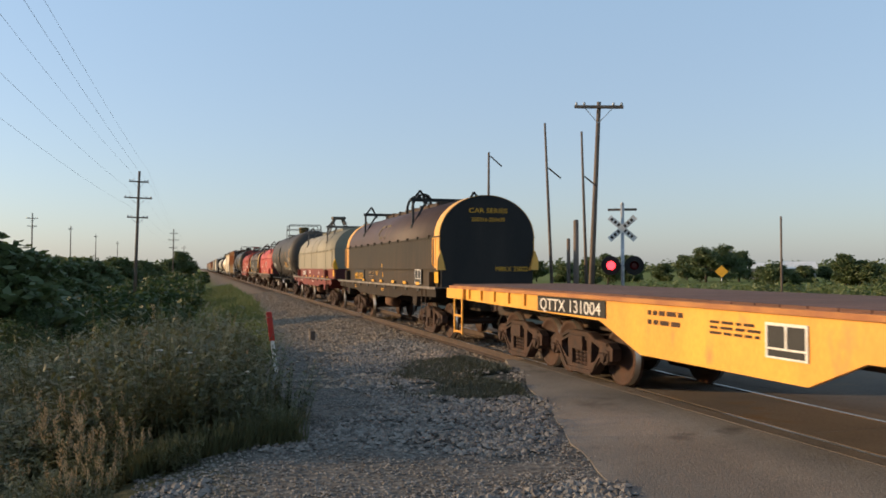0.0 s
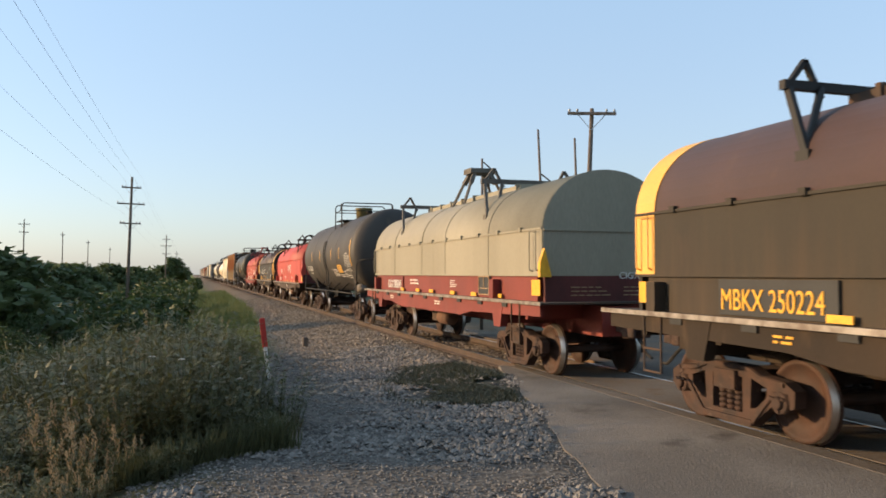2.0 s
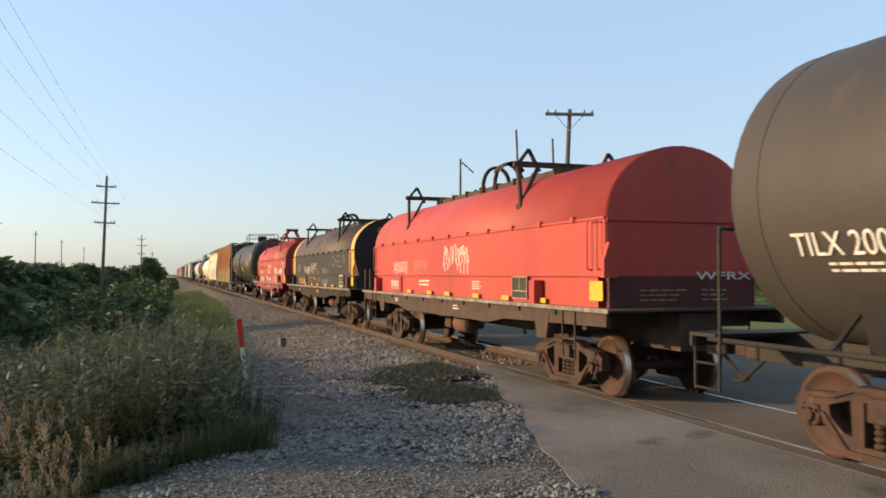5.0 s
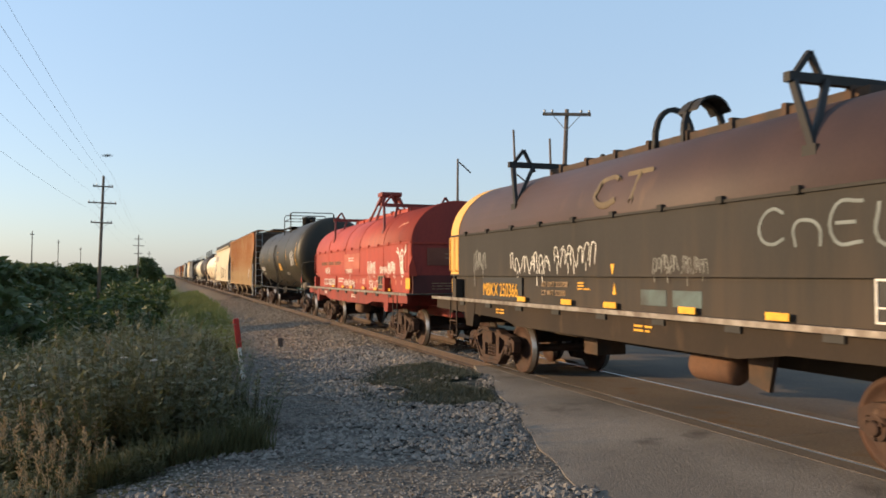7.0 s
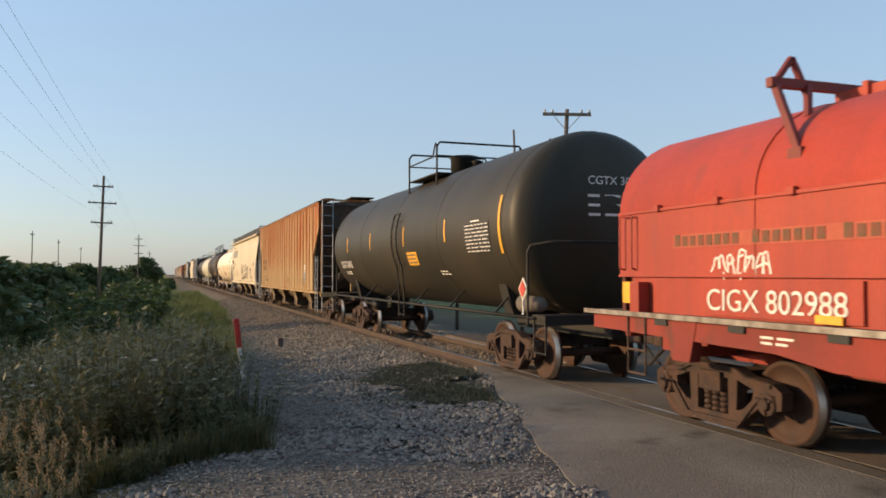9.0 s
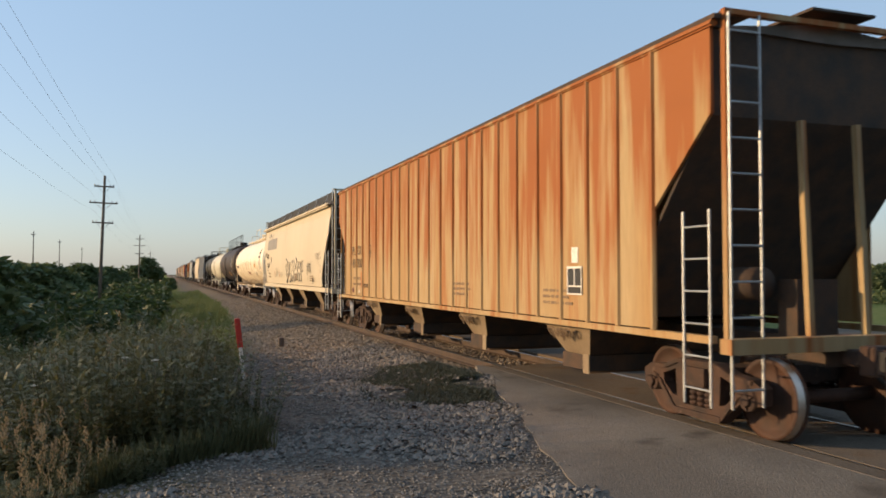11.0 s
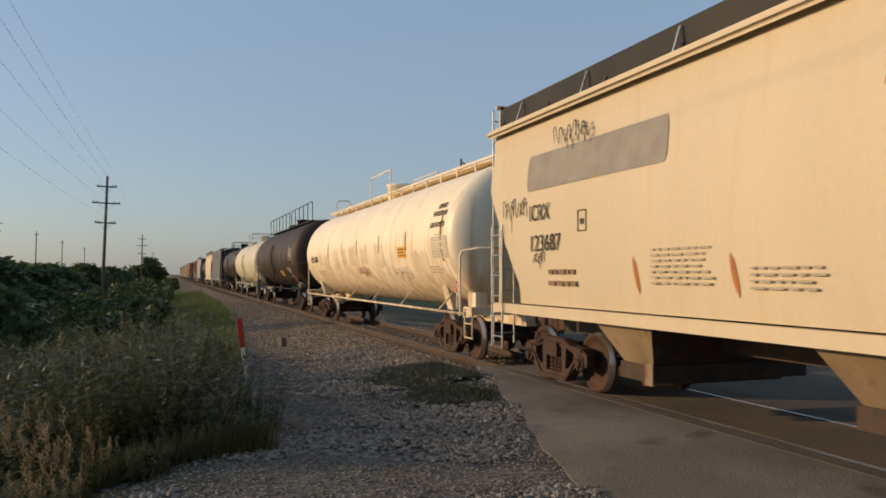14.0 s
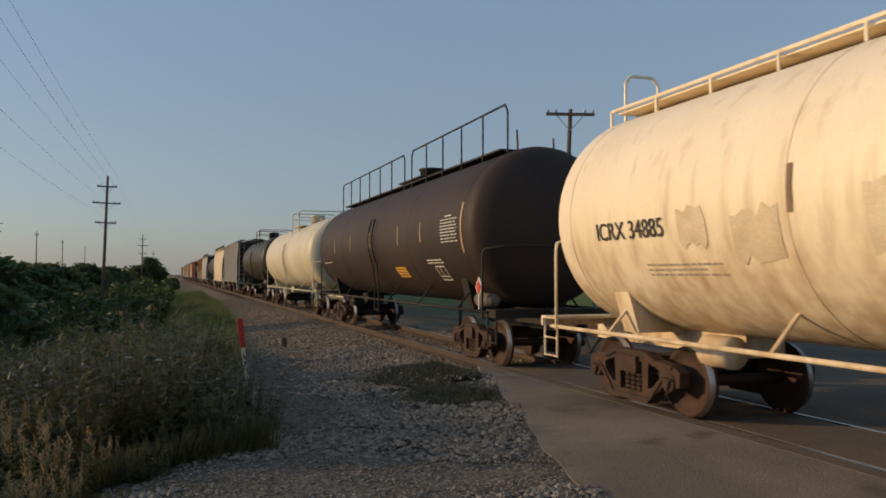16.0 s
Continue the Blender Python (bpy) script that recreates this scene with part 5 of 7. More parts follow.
def hopper_car(label, start, L, posts, side, end, sill, roof_z, eave_z, sill_z, cut, bays, roof, rail_mat, number=None, number_mat=None, tags=(), W=1.66, bogies=None, seed=9, nose=0.0):
    """A covered hopper: side sheets with slanted ends, sloped end sheets, outlet bays below, roof walk and end ladders."""
    rng = random.Random(seed)
    car = rail_car("covered_hopper_car", label, "freight car", start, L, bogies or (1.9, L - 1.9))
    (cy1, cz1), (cy2, cz2) = cut
    outline = [(0.25, eave_z), (0.25 + (0.0 if posts else 0.05), cz1), (cy2, cz2), (cy2 - 0.0, sill_z + 0.02), (L - cy2, sill_z + 0.02), (L - cy2, cz2), (L - 0.25, cz1), (L - 0.25, eave_z)]
    for s in (-1, 1):
        bm = B()
        if posts:
            prism(bm, outline, s * (W - 0.04), s * W, "x")
        else:
            # gently bowed side in strips
            zs = [sill_z + 0.02 + (eave_z - sill_z - 0.02) * k / 18 for k in range(19)]
            def ends(z):
                if z > cz1:
                    return 0.06
                if z > cz2:
                    return cy2 + (0.06 - cy2) * (z - cz2) / (cz1 - cz2)
                return cy2 + 0.1 * (z - cz2)
            grid = []
            for z in zs:
                u = (z - sill_z) / (eave_z - sill_z)
                x = s * (W - 0.12 + 0.12 * math.sin(math.pi * min(1, u * 1.05 + 0.1)) ** 0.6)
                grid.append([bm.verts.new((x, y, z)) for y in (ends(z) + nose, L - ends(z))] + [bm.verts.new((x - s * 0.04, y, z)) for y in (L - ends(z), ends(z) + nose)])
            for a, b in zip(grid, grid[1:]):
                for i in range(4):
                    bm.faces.new((a[i], a[(i + 1) % 4], b[(i + 1) % 4], b[i]))
            bm.faces.new(grid[0])
            bm.faces.new(grid[-1])
        part("side_sheet", bm, side, car)
    if posts:
        n = posts
        for s in (-1, 1):
            bm = B()
            prism(bm, [(s * W, -0.05), (s * (W + 0.034), -0.028), (s * (W + 0.034), 0.028), (s * W, 0.05)], sill_z, eave_z, "y")
            for v in bm.verts:
                v.co = (v.co.x, v.co.z, v.co.y)
            rib = mesh_of("side_post", bm, side)
            for k in range(n):
                part("side_post", rib, None, car, at=(0, cy2 + 0.02 + (L - 2 * cy2 - 0.04) * k / (n - 1), 0))
    for s in (-1, 1):
        bm = B()
        box(bm, s * (W - 0.1), s * (W + (0.012 if posts else 0.0)), 0.3, L - 0.3, sill_z - (0.08 if posts else 0.16), sill_z)
        part("side_sill", bm, sill, car)
        bm = B()
        box(bm, s * (W - 0.06), s * (W + (0.04 if posts else 0.05)), 0.2 if posts else 0.05 + nose, L - (0.2 if posts else 0.05), eave_z - (0.02 if posts else 0.06), eave_z + (0.05 if posts else 0.08))
        bmesh.ops.bevel(bm, geom=[e for e in bm.edges if e.calc_length() > 5], offset=0.02 if posts else 0.05, segments=3, affect="EDGES")
        part("eave_rail", bm, side, car)
        if posts:
            bm = B()
            box(bm, s * (W - 0.08), s * (W + 0.02), 0.15, L - 0.15, eave_z + 0.052, eave_z + 0.1)
            part("roof_edge", bm, M_UNDER, car, "dark dirty roof edge")
    bm = B()
    prism(bm, [(-W, eave_z), (-W * 0.6, roof_z - 0.1), (-0.4, roof_z - 0.03), (0.4, roof_z - 0.03), (W * 0.6, roof_z - 0.1), (W, eave_z), (0, eave_z - 0.05)], 0.25, L - 0.25)
    part("roof", bm, roof, car)
    bm = B()
    box(bm, -0.45, 0.45, 0.05, L - 0.05, roof_z + 0.08, roof_z + 0.11)
    for s in (-1, 1):
        box(bm, s * W * 0.62, s * W * 0.84, 0.3, L - 0.3, min(roof_z, eave_z + 0.36) + 0.02, min(roof_z, eave_z + 0.36) + 0.05)
        for k in range(12):
            y = 0.4 + (L - 0.8) * k / 11
            beam(bm, (s * W * 0.95, y, eave_z + 0.03), (s * W * 0.84, y, min(roof_z, eave_z + 0.36) + 0.05), 0.04, 0.04)
    part("roof_walk", bm, M_UNDER, car)
    if not posts:
        # dark coaming boards along the roof's edge, held by pale struts
        for s in (-1, 1):
            bm = B()
            beam(bm, (s * W * 0.9, 0.35, eave_z + 0.26), (s * W * 0.9, L - 0.35, eave_z + 0.26), 0.02, 0.4)
            part("roof_side_board", bm, M_BLACK, car)
        bm = B()
        for s in (-1, 1):
            for k in range(9):
                y = 1.2 + (L - 2.4) * k / 8
                beam(bm, (s * W * 0.99, y, eave_z + 0.05), (s * W * 0.92, y, eave_z + 0.4), 0.025, 0.03)
        part("roof_strut", bm, rail_mat, car)
    bm = B()
    box(bm, -0.5, 0.5, -1.2, 1.2, roof_z - 0.06, roof_z + 0.06)
    lid = mesh_of("hatch", bm, roof)
    for k in range(5):
        part("hatch", lid, None, car, at=(0, L * (k + 0.5) / 5, 0))
    # end slope sheets, their shade given as a dark material, and uprights
    for e in (0, 1):
        bm = B()
        def yy(v):
            return v if e == 0 else L - v
        a = [bm.verts.new((x, yy(y + (nose if e == 0 else 0)), z)) for x in ((-W + 0.05, W - 0.05) if posts else (-W + 0.165, W - 0.165)) for y, z in ((0.3, eave_z), (0.36, cz1), (cy2 + 0.9, sill_z + 0.1), (cy2 + 0.95, sill_z + 0.1), (0.42, cz1), (0.36, eave_z))]
        for i in range(6):
            j = (i + 1) % 6
            bm.faces.new((a[i], a[j], a[j + 6], a[i + 6]))
        bm.faces.new(a[:6])
        bm.faces.new(a[6:][::-1])
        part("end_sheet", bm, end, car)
        bm = B()
        for s in (-1, 1):
            q = W - (0.12 if posts else 0.2)
            beam(bm, (s * q, yy(0.15), sill_z - 0.1), (s * q, yy(0.15), roof_z), 0.07, 0.07)
            beam(bm, (s * 0.4, yy(0.2), sill_z - 0.1), (s * 0.4, yy(0.3), cz1), 0.07, 0.07)
        beam(bm, (-W + 0.1, yy(0.15), roof_z - 0.03), (W - 0.1, yy(0.15), roof_z - 0.03), 0.07, 0.06)
        box(bm, -W + 0.05, W - 0.05, min(yy(0.02), yy(0.2)), max(yy(0.02), yy(0.2)), sill_z - 0.18, sill_z - 0.02)
        part("end_frame", bm, sill, car)
        ladder(car, yy(0.1 if posts else (0.3 if nose and e == 0 else -0.03)), -W + 0.12, -W + 0.52, sill_z - 0.75, roof_z - 0.05, rail_mat, 11, 0.013, "x")
        ladder(car, -W - 0.03, *sorted((yy(0.25), yy(0.7))), sill_z - 0.75, sill_z + 1.35, rail_mat, 6, 0.012)
        bm = B()
        spin(bm, [(0, 0.04), (0.02, 0.2), (0.55, 0.2), (0.57, 0.04)], (-0.6, yy(0.7) if e == 0 else yy(1.27), sill_z + 0.55), "y", 14)
        part("brake_cylinder", bm, P_GREYCYL if not posts else M_UNDER, car)
        bm = B()
        box(bm, -0.3, 0.3, *sorted((yy(0.5), yy(0.8))), sill_z - 0.05, sill_z + 0.6)
        part("brake_box", bm, M_UNDER, car)
    bm = B()
    box(bm, -0.3, 0.3, 0.1, L - 0.1, 0.78, 1.1)
    part("centre_sill", bm, M_UNDER, car)
    for k in range(bays):
        c = 3.8 + (L - 7.9) * k / (bays - 1)
        a, b = c - 0.78, c + 0.78
        bm = B()
        top = [(-W + 0.12, a, sill_z), (W - 0.12, a, sill_z), (W - 0.12, b, sill_z), (-W + 0.12, b, sill_z)]
        q, e = (0.36, 1.3) if posts else (0.34, 1.2)
        low = [(-e, c - q, 0.62), (e, c - q, 0.62), (e, c + q, 0.62), (-e, c + q, 0.62)]
        va, vb = [bm.verts.new(p) for p in top], [bm.verts.new(p) for p in low]
        # cross faces take the dark steel: dirty, with their shade painted in
        for i in range(4):
            bm.faces.new((va[i], va[(i + 1) % 4], vb[(i + 1) % 4], vb[i])).material_index = 1 - i % 2
        bm.faces.new(va)
        bm.faces.new(vb[::-1])
        bay = part("outlet_bay", bm, [P_BAY2, M_UNDER], car)
        bm = B()
        box(bm, -e - 0.03, e + 0.03, c - q - 0.05, c + q + 0.05, 0.4, 0.62)
        rod(bm, (-1.12, c, 0.36), (1.12, c, 0.36), 0.05, seg=8)
        part("outlet_gate", bm, M_UNDER, bay)
        bm = B()
        box(bm, -e - 0.05, -e - 0.034, c - q - 0.05, c - q + 0.12, 0.36, 0.64)
        part("gate_plate", bm, P_BAY2, bay, "tan plate on the outlet gate")
        if posts:
            scribble(car, -e - 0.24, c + 0.36, 0.86, 0.6, 0.15, 60 + k, M_FADED_INK, 0.03, 4, lean=0.4)
    if number:
        for txt, size, y, z, w in number:
            lettering(txt, size, car, number_mat or M_INK, (-W - 0.02, y, z), width=w)
    bm = B()
    bars(bm, -W - 0.004, L - 2.4, sill_z + 0.5, 2, rng, 1.0, 0.07, 0.1)
    bars(bm, -W - 0.004, 4.2, sill_z + 0.4, 3, rng, 0.8, 0.04, 0.05)
    bars(bm, -W - 0.004, 8.2, sill_z + 0.45, 3, rng, 1.0, 0.05, 0.05)
    part("small_writing", bm, M_FAINT, car)
    for args in tags:
        scribble(car, -W - 0.002, *args)
    return car


def flat_car(start, L):
    """A deep-sided yellow flat car with a rusty deck."""
    car = rail_car("flat_car", "yellow-orange steel flat car with a rusty deck", "freight car", start, L, (2.9, 5.5, L - 5.5, L - 2.9))
    yel = mat("yellow_orange_paint", (0.8, 0.4, 0.055), (0.66, 0.3, 0.05), rough=0.5, scale=1.2, streak=0.4, c3=(0.5, 0.24, 0.07), c3_at=0.64)
    for s in (-1, 1):
        bm = B()
        prism(bm, [(L - 0.05, 1.36), (L - 0.05, 1.12), (L - 3.2, 1.08), (L - 7.1, 1.04), (L - 8.2, 0.66), (L - 11.2, 0.66), (L - 11.9, 0.96), (L - 15, 0.98), (0.05, 1.12), (0.05, 1.36)], s * 1.5, s * 1.56, "x")
        part("side_girder", bm, yel, car)
        bm = B()
        box(bm, s * 1.48, s * 1.6, 0.05, L - 0.05, 1.34, 1.40)
        part("top_flange", bm, mat("rusty_edge", (0.3, 0.12, 0.05), (0.45, 0.2, 0.06), rough=0.8, scale=2), car)
        for k in range(6):
            y = L - 0.6 - k * 0.75
            bm = B()
            box(bm, s * 1.56, s * 1.6, y - 0.06, y + 0.06, 1.14, 1.34)
            part("stake_pocket", bm, yel, car)
    bm = B()
    n = 60
    box(bm, -1.48, 1.48, 0.008, L / n - 0.008, 1.37, 1.43)
    plank = mesh_of("deck_plank", bm, mat("rusty_deck", (0.15, 0.07, 0.045), (0.1, 0.052, 0.038), rough=0.9, scale=2, bump=0.3, vary=0.2))
    for k in range(n):
        part("deck_plank", plank, None, car, at=(0, L * k / n, 0))
    bm = B()
    box(bm, -0.4, 0.4, 0.1, L - 0.1, 0.72, 1.35)
    box(bm, -1.45, 1.45, L - 0.1, L + 0.05, 1.1, 1.4)
    part("centre_sill", bm, M_UNDER, car)
    bm = B()
    for q in (L - 0.98, L - 0.45):
        beam(bm, (-1.6, q, 1.2), (-1.6, q, 0.35), 0.03, 0.06)
    for z in (0.4, 0.75):
        beam(bm, (-1.6, L - 0.98, z), (-1.6, L - 0.45, z), 0.03, 0.04)
    box(bm, -1.63, -1.57, L - 1.1, L + 0.05, 1.12, 1.34)
    part("corner_step", bm, yel, car)
    bm = B()
    box(bm, -1.576, -1.562, L - 7.3, L - 4.95, 1.08, 1.33)
    part("number_panel", bm, M_BLACK, car)
    lettering("QTTX 131004", 0.27, car, M_WHITE, (-1.58, L - 5.05, 1.11), width=2.1)
    bm = B()
    rng = random.Random(4)
    bars(bm, -1.562, L - 8.4, 1.2, 2, rng, 0.9, 0.06, 0.06)
    bars(bm, -1.562, L - 9.7, 1.18, 3, rng, 0.8, 0.03, 0.03)
    part("small_writing", bm, M_TRUCK, car)
    bm = B()
    box(bm, -1.57, -1.562, L - 11.2, L - 10.65, 0.9, 1.24)
    part("data_plate", bm, M_DARKBAR, car)
    bm = B()
    for b in ((L - 11.22, L - 10.63, 1.22, 1.25), (L - 11.22, L - 10.63, 0.89, 0.91), (L - 11.22, L - 11.19, 0.91, 1.22), (L - 10.66, L - 10.63, 0.91, 1.22), (L - 10.94, L - 10.91, 1.0, 1.22), (L - 11.19, L - 10.66, 0.98, 1.0)):
        box(bm, -1.578, -1.568, *b)
    part("data_frame", bm, M_WHITE, car)
    return car


# ---- the train, front to back ----
P_BROWN = mat("faded_brown_paint", (0.0689, 0.0385, 0.0312), (0.0517, 0.0303, 0.0254), rough=0.6, scale=0.8, streak=0.5, c3=(0.0902, 0.0525, 0.0344), c3_at=0.62)
P_OLIVE = mat("grimy_olive_brown", (0.037, 0.0296, 0.02), (0.0266, 0.0215, 0.0155), rough=0.7, spec=0.25, scale=0.8, streak=0.4, c3=(0.0459, 0.0311, 0.0222), c3_at=0.62, stain=((0.0555, 0.037, 0.0229), 1.3, 2.5, 0.32))
P_OLIVE2 = mat("grimy_dark_grey", (0.0328, 0.0288, 0.0248), (0.024, 0.0216, 0.0184), rough=0.7, spec=0.25, scale=0.8, streak=0.4, stain=((0.052, 0.0376, 0.0264), 1.3, 2.3, 0.3))
# grimy sill paint, darkened to carry the shade below the deck edge
P_DARKSILL = mat("grimy_brown_sill", (0.038, 0.026, 0.017), (0.026, 0.019, 0.014), rough=0.8, spec=0.2, scale=1.2, streak=0.4, c3=(0.055, 0.036, 0.022), c3_at=0.6)
P_ORANGE = mat("orange_band", (0.8, 0.42, 0.08), (0.7, 0.36, 0.08), rough=0.5, scale=2)
P_CREAM = mat("cream_paint", (0.285, 0.255, 0.185), (0.235, 0.21, 0.15), rough=0.6, scale=0.9, streak=0.25, c3=(0.2, 0.172, 0.12), c3_at=0.66)
P_OXIDE = mat("oxide_red_paint", (0.2, 0.032, 0.021), (0.15, 0.026, 0.019), rough=0.6, scale=1.2, streak=0.4, c3=(0.17, 0.05, 0.03), c3_at=0.63)
P_RED = mat("bright_red_paint", (0.385, 0.047, 0.023), (0.31, 0.038, 0.02), rough=0.6, scale=1.0, streak=0.3, c3=(0.27, 0.042, 0.027), c3_at=0.6, stain=((0.24, 0.035, 0.022), 1.2, 3.4, 0.22), fleck_mix=0.4)
# sill in a darker, patchier red than the car's sides
P_REDSILL = mat("dirty_red_sill", (0.25, 0.03, 0.018), (0.17, 0.025, 0.017), rough=0.7, scale=1.2, streak=0.4, c3=(0.12, 0.03, 0.02), c3_at=0.58)
# the side red made darker, so the end's shade sits in its colour
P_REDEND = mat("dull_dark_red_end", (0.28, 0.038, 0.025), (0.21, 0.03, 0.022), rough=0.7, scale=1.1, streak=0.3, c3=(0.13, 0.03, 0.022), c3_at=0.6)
P_RED2 = mat("faded_red_paint", (0.43, 0.055, 0.036), (0.36, 0.042, 0.03), rough=0.6, scale=0.9, streak=0.3, c3=(0.28, 0.048, 0.033), c3_at=0.6)
P_TANK = mat("grimy_grey_black_tank", (0.06, 0.052, 0.044), (0.042, 0.037, 0.033), rough=0.6, spec=0.25, scale=0.7, streak=0.35, c3=(0.075, 0.06, 0.045), c3_at=0.62)
P_TANK2 = mat("black_tank", (0.026, 0.023, 0.016), (0.042, 0.034, 0.021), rough=0.5, spec=0.25, scale=0.8, streak=0.35)
P_TANK3 = mat("dark_brown_black_tank", (0.045, 0.03, 0.025), (0.032, 0.024, 0.021), rough=0.6, spec=0.22, scale=0.8, streak=0.35)
P_LPG = mat("dirty_white_tank", (0.86, 0.76, 0.58), (0.81, 0.69, 0.5), rough=0.42, scale=0.7, streak=0.4, c3=(0.62, 0.5, 0.34), c3_at=0.66, stain=((0.5, 0.36, 0.21), 1.1, 2.9, 0.3), fleck_mix=0.15)
P_LPG2 = mat("cream_tank", (0.6, 0.55, 0.42), (0.5, 0.45, 0.33), rough=0.45, scale=0.8, streak=0.35)
P_SCUFF = mat("dusty_scuff", (0.54, 0.43, 0.285), (0.7, 0.6, 0.43), rough=0.6, scale=2.5, low=0.3, high=0.7, fleck_mix=0.4)
P_SCUFF2 = mat("repainted_cream", (0.7, 0.6, 0.43), (0.5, 0.385, 0.25), rough=0.6, scale=1.6, low=0.35, high=0.8, fleck_mix=0.35)
P_WHITE = mat("cream_white_hopper_paint", (0.55, 0.465, 0.33), (0.51, 0.43, 0.3), rough=0.55, scale=0.6, streak=0.3, stain=((0.5, 0.38, 0.23), 1.2, 2.0, 0.1), fleck_mix=0.15)
P_GREY = mat("grey_hopper_paint", (0.3, 0.29, 0.27), (0.22, 0.21, 0.2), rough=0.6, scale=0.8, streak=0.3)
P_ROOF = mat("dirty_roof", (0.1, 0.085, 0.07), (0.15, 0.12, 0.1), rough=0.8)
M_SPRAY_RED2 = mat("faded_pink_spray", (0.5, 0.19, 0.13), (0.4, 0.13, 0.09), rough=0.7, bump=0)
M_SPRAY_RED = mat("sprayed_dark_red", (0.3, 0.1, 0.07), (0.36, 0.2, 0.13), rough=0.7, bump=0)
M_SPRAY_ORANGE = mat("rust_orange_mark", (0.42, 0.15, 0.035), (0.34, 0.12, 0.04), rough=0.8, bump=0)
M_SPRAY = mat("sprayed_white", (0.72, 0.7, 0.64), (0.6, 0.58, 0.52), rough=0.6, bump=0)
M_SPRAY_BLUE = mat("sprayed_pale_blue", (0.17, 0.2, 0.2), (0.11, 0.13, 0.13), rough=0.6, bump=0)
M_SPRAY_GREY = mat("thin_grey_spray", (0.22, 0.22, 0.2), (0.14, 0.14, 0.13), rough=0.7, bump=0)
M_SPRAY_BLACK = mat("sprayed_black", (0.02, 0.018, 0.016), (0.035, 0.03, 0.025), rough=0.6, bump=0)
M_SPRAY_YELLOW = mat("sprayed_yellow", (0.125, 0.09, 0.042), (0.085, 0.058, 0.036), rough=0.6, bump=0)


def on_cover(z):
    """Where the round top of a coil cover stands at height z, on the side that faces -x."""
    return -1.298 * math.sqrt(1 - ((z - 2.6) / 1.085) ** 2) - 0.004


flat_car(-5.6, 23.0)
c = coil_car("brown coil car with orange end bands and black ends", 18.63, P_OLIVE, P_BROWN, P_OLIVE, P_DARKSILL, P_ORANGE, M_BLACK, "MBKX 250224", M_YELLOW, seed=1)
lettering("CAR SERIES", 0.17, c, M_YELLOW, (-0.52, 0.46, 3.22), "end", width=1.04)
lettering("250216-250433", 0.14, c, M_YELLOW, (-0.45, 0.46, 3.0), "end", width=0.9)
spray_text(c, on_cover, 7.79, 2.78, 1.35, 0.4, "CT", M_SPRAY_YELLOW, 0.05, 6, 0.12, "faded yellow sprayed marks")
coil_car("coil car with a cream cover on an oxide-red frame", 34.7, P_CREAM, P_CREAM, P_OXIDE, P_OXIDE, None, P_CREAM, "CIGX 805045", M_WHITE, "stool", mat("dull_grey_brown_steel", (0.12, 0.105, 0.085), (0.08, 0.068, 0.055), rough=0.7), seed=2, guide=M_YELLOW)
tank_car("grimy grey-black tank car with yellow reflective strips", 49.95, 14.4, 1.59, 2.63, P_TANK, M_BLACK, (2.3, 11.9), M_YELLOW, "short", "TILX 200560", seed=3, half=0.75, sign=M_UNDER, num_z=-0.66, marks=(1.25, 3.55, 5.35, 8.3, 10.7), table=(1.4, 2.5, 2.06, 2.54),
         writing=((5.54, 1.97, 5, 1.1), (4.17, 1.76, 2, 0.75), (3.33, 1.88, 4, 0.55), (2.07, 1.98, 2, 0.42), (12.2, 1.88, 2, 0.8)), notice=(3.5, 4.37, 1.86, 2.16), data=(2.1, 2.66, 1.66, 1.97), num_y=1.85, dome_mat=M_DOME)
c = coil_car("red coil car with a faded cover", 65.75, P_RED2, P_RED2, P_RED2, M_UNDER, None, P_RED2, "WFRX", M_WHITE, "hoop", M_TRUCK, lettering_w=0.75, seed=4,
         tags=((7.4, 1.95, 1.6, 0.5, 14, M_SPRAY, 0.03, 6), (11.5, 1.8, 1.3, 0.35, 24, M_SPRAY, 0.02, 6), (9.6, 1.85, 1.0, 0.3, 25, M_SPRAY_RED2, 0.04, 4)))
for y in (13.45, 14.05):
    bm = B()
    beam(bm, (-1.45, y, 0.45), (-1.45, y, 1.95), 0.06, 0.09)
    part("end_stanchion", bm, M_TRUCK, c, "rusty upright stanchion")
c = coil_car("dark grey coil car with orange end bands and graffiti", 81.55, P_OLIVE2, P_BROWN, P_OLIVE2, P_DARKSILL, P_ORANGE, M_BLACK, "MBKX 250366", M_YELLOW, seed=5,
             tags=((10.4, 1.78, 1.5, 0.42, 6, M_SPRAY, 0.022, 6), (8.75, 1.9, 1.25, 0.38, 61, M_SPRAY, 0.018, 5), (6.1, 1.78, 0.55, 0.3, 7, M_SPRAY_GREY, 0.018, 4), (5.5, 1.78, 0.5, 0.24, 8, M_SPRAY_GREY, 0.012, 5), (12.2, 1.8, 0.65, 0.5, 9, M_SPRAY_GREY, 0.03, 4)))
spray_text(c, lambda z: -1.304, 4.25, 2.08, 2.4, 0.36, "CNEL/", M_SPRAY_BLUE, 0.02, 2, 0.2, "pale blue sprayed letters")
for y in (6.4, 5.72):
    bm = B()
    box(bm, -1.276, -1.266, y - 0.56, y, 1.4, 1.6)
    bmesh.ops.bevel(bm, geom=bm.edges[:], offset=0.004, segments=1, affect="EDGES")
    part("paint_patch", bm, mat("faded_blue_smear", (0.09, 0.13, 0.13), (0.05, 0.05, 0.045), rough=0.7, scale=3, low=0.3, high=0.7), c, "smeared pale blue paint patch")
lettering("CAR SERIES", 0.17, c, M_YELLOW, (-0.52, 0.46, 3.22), "end", width=1.04)
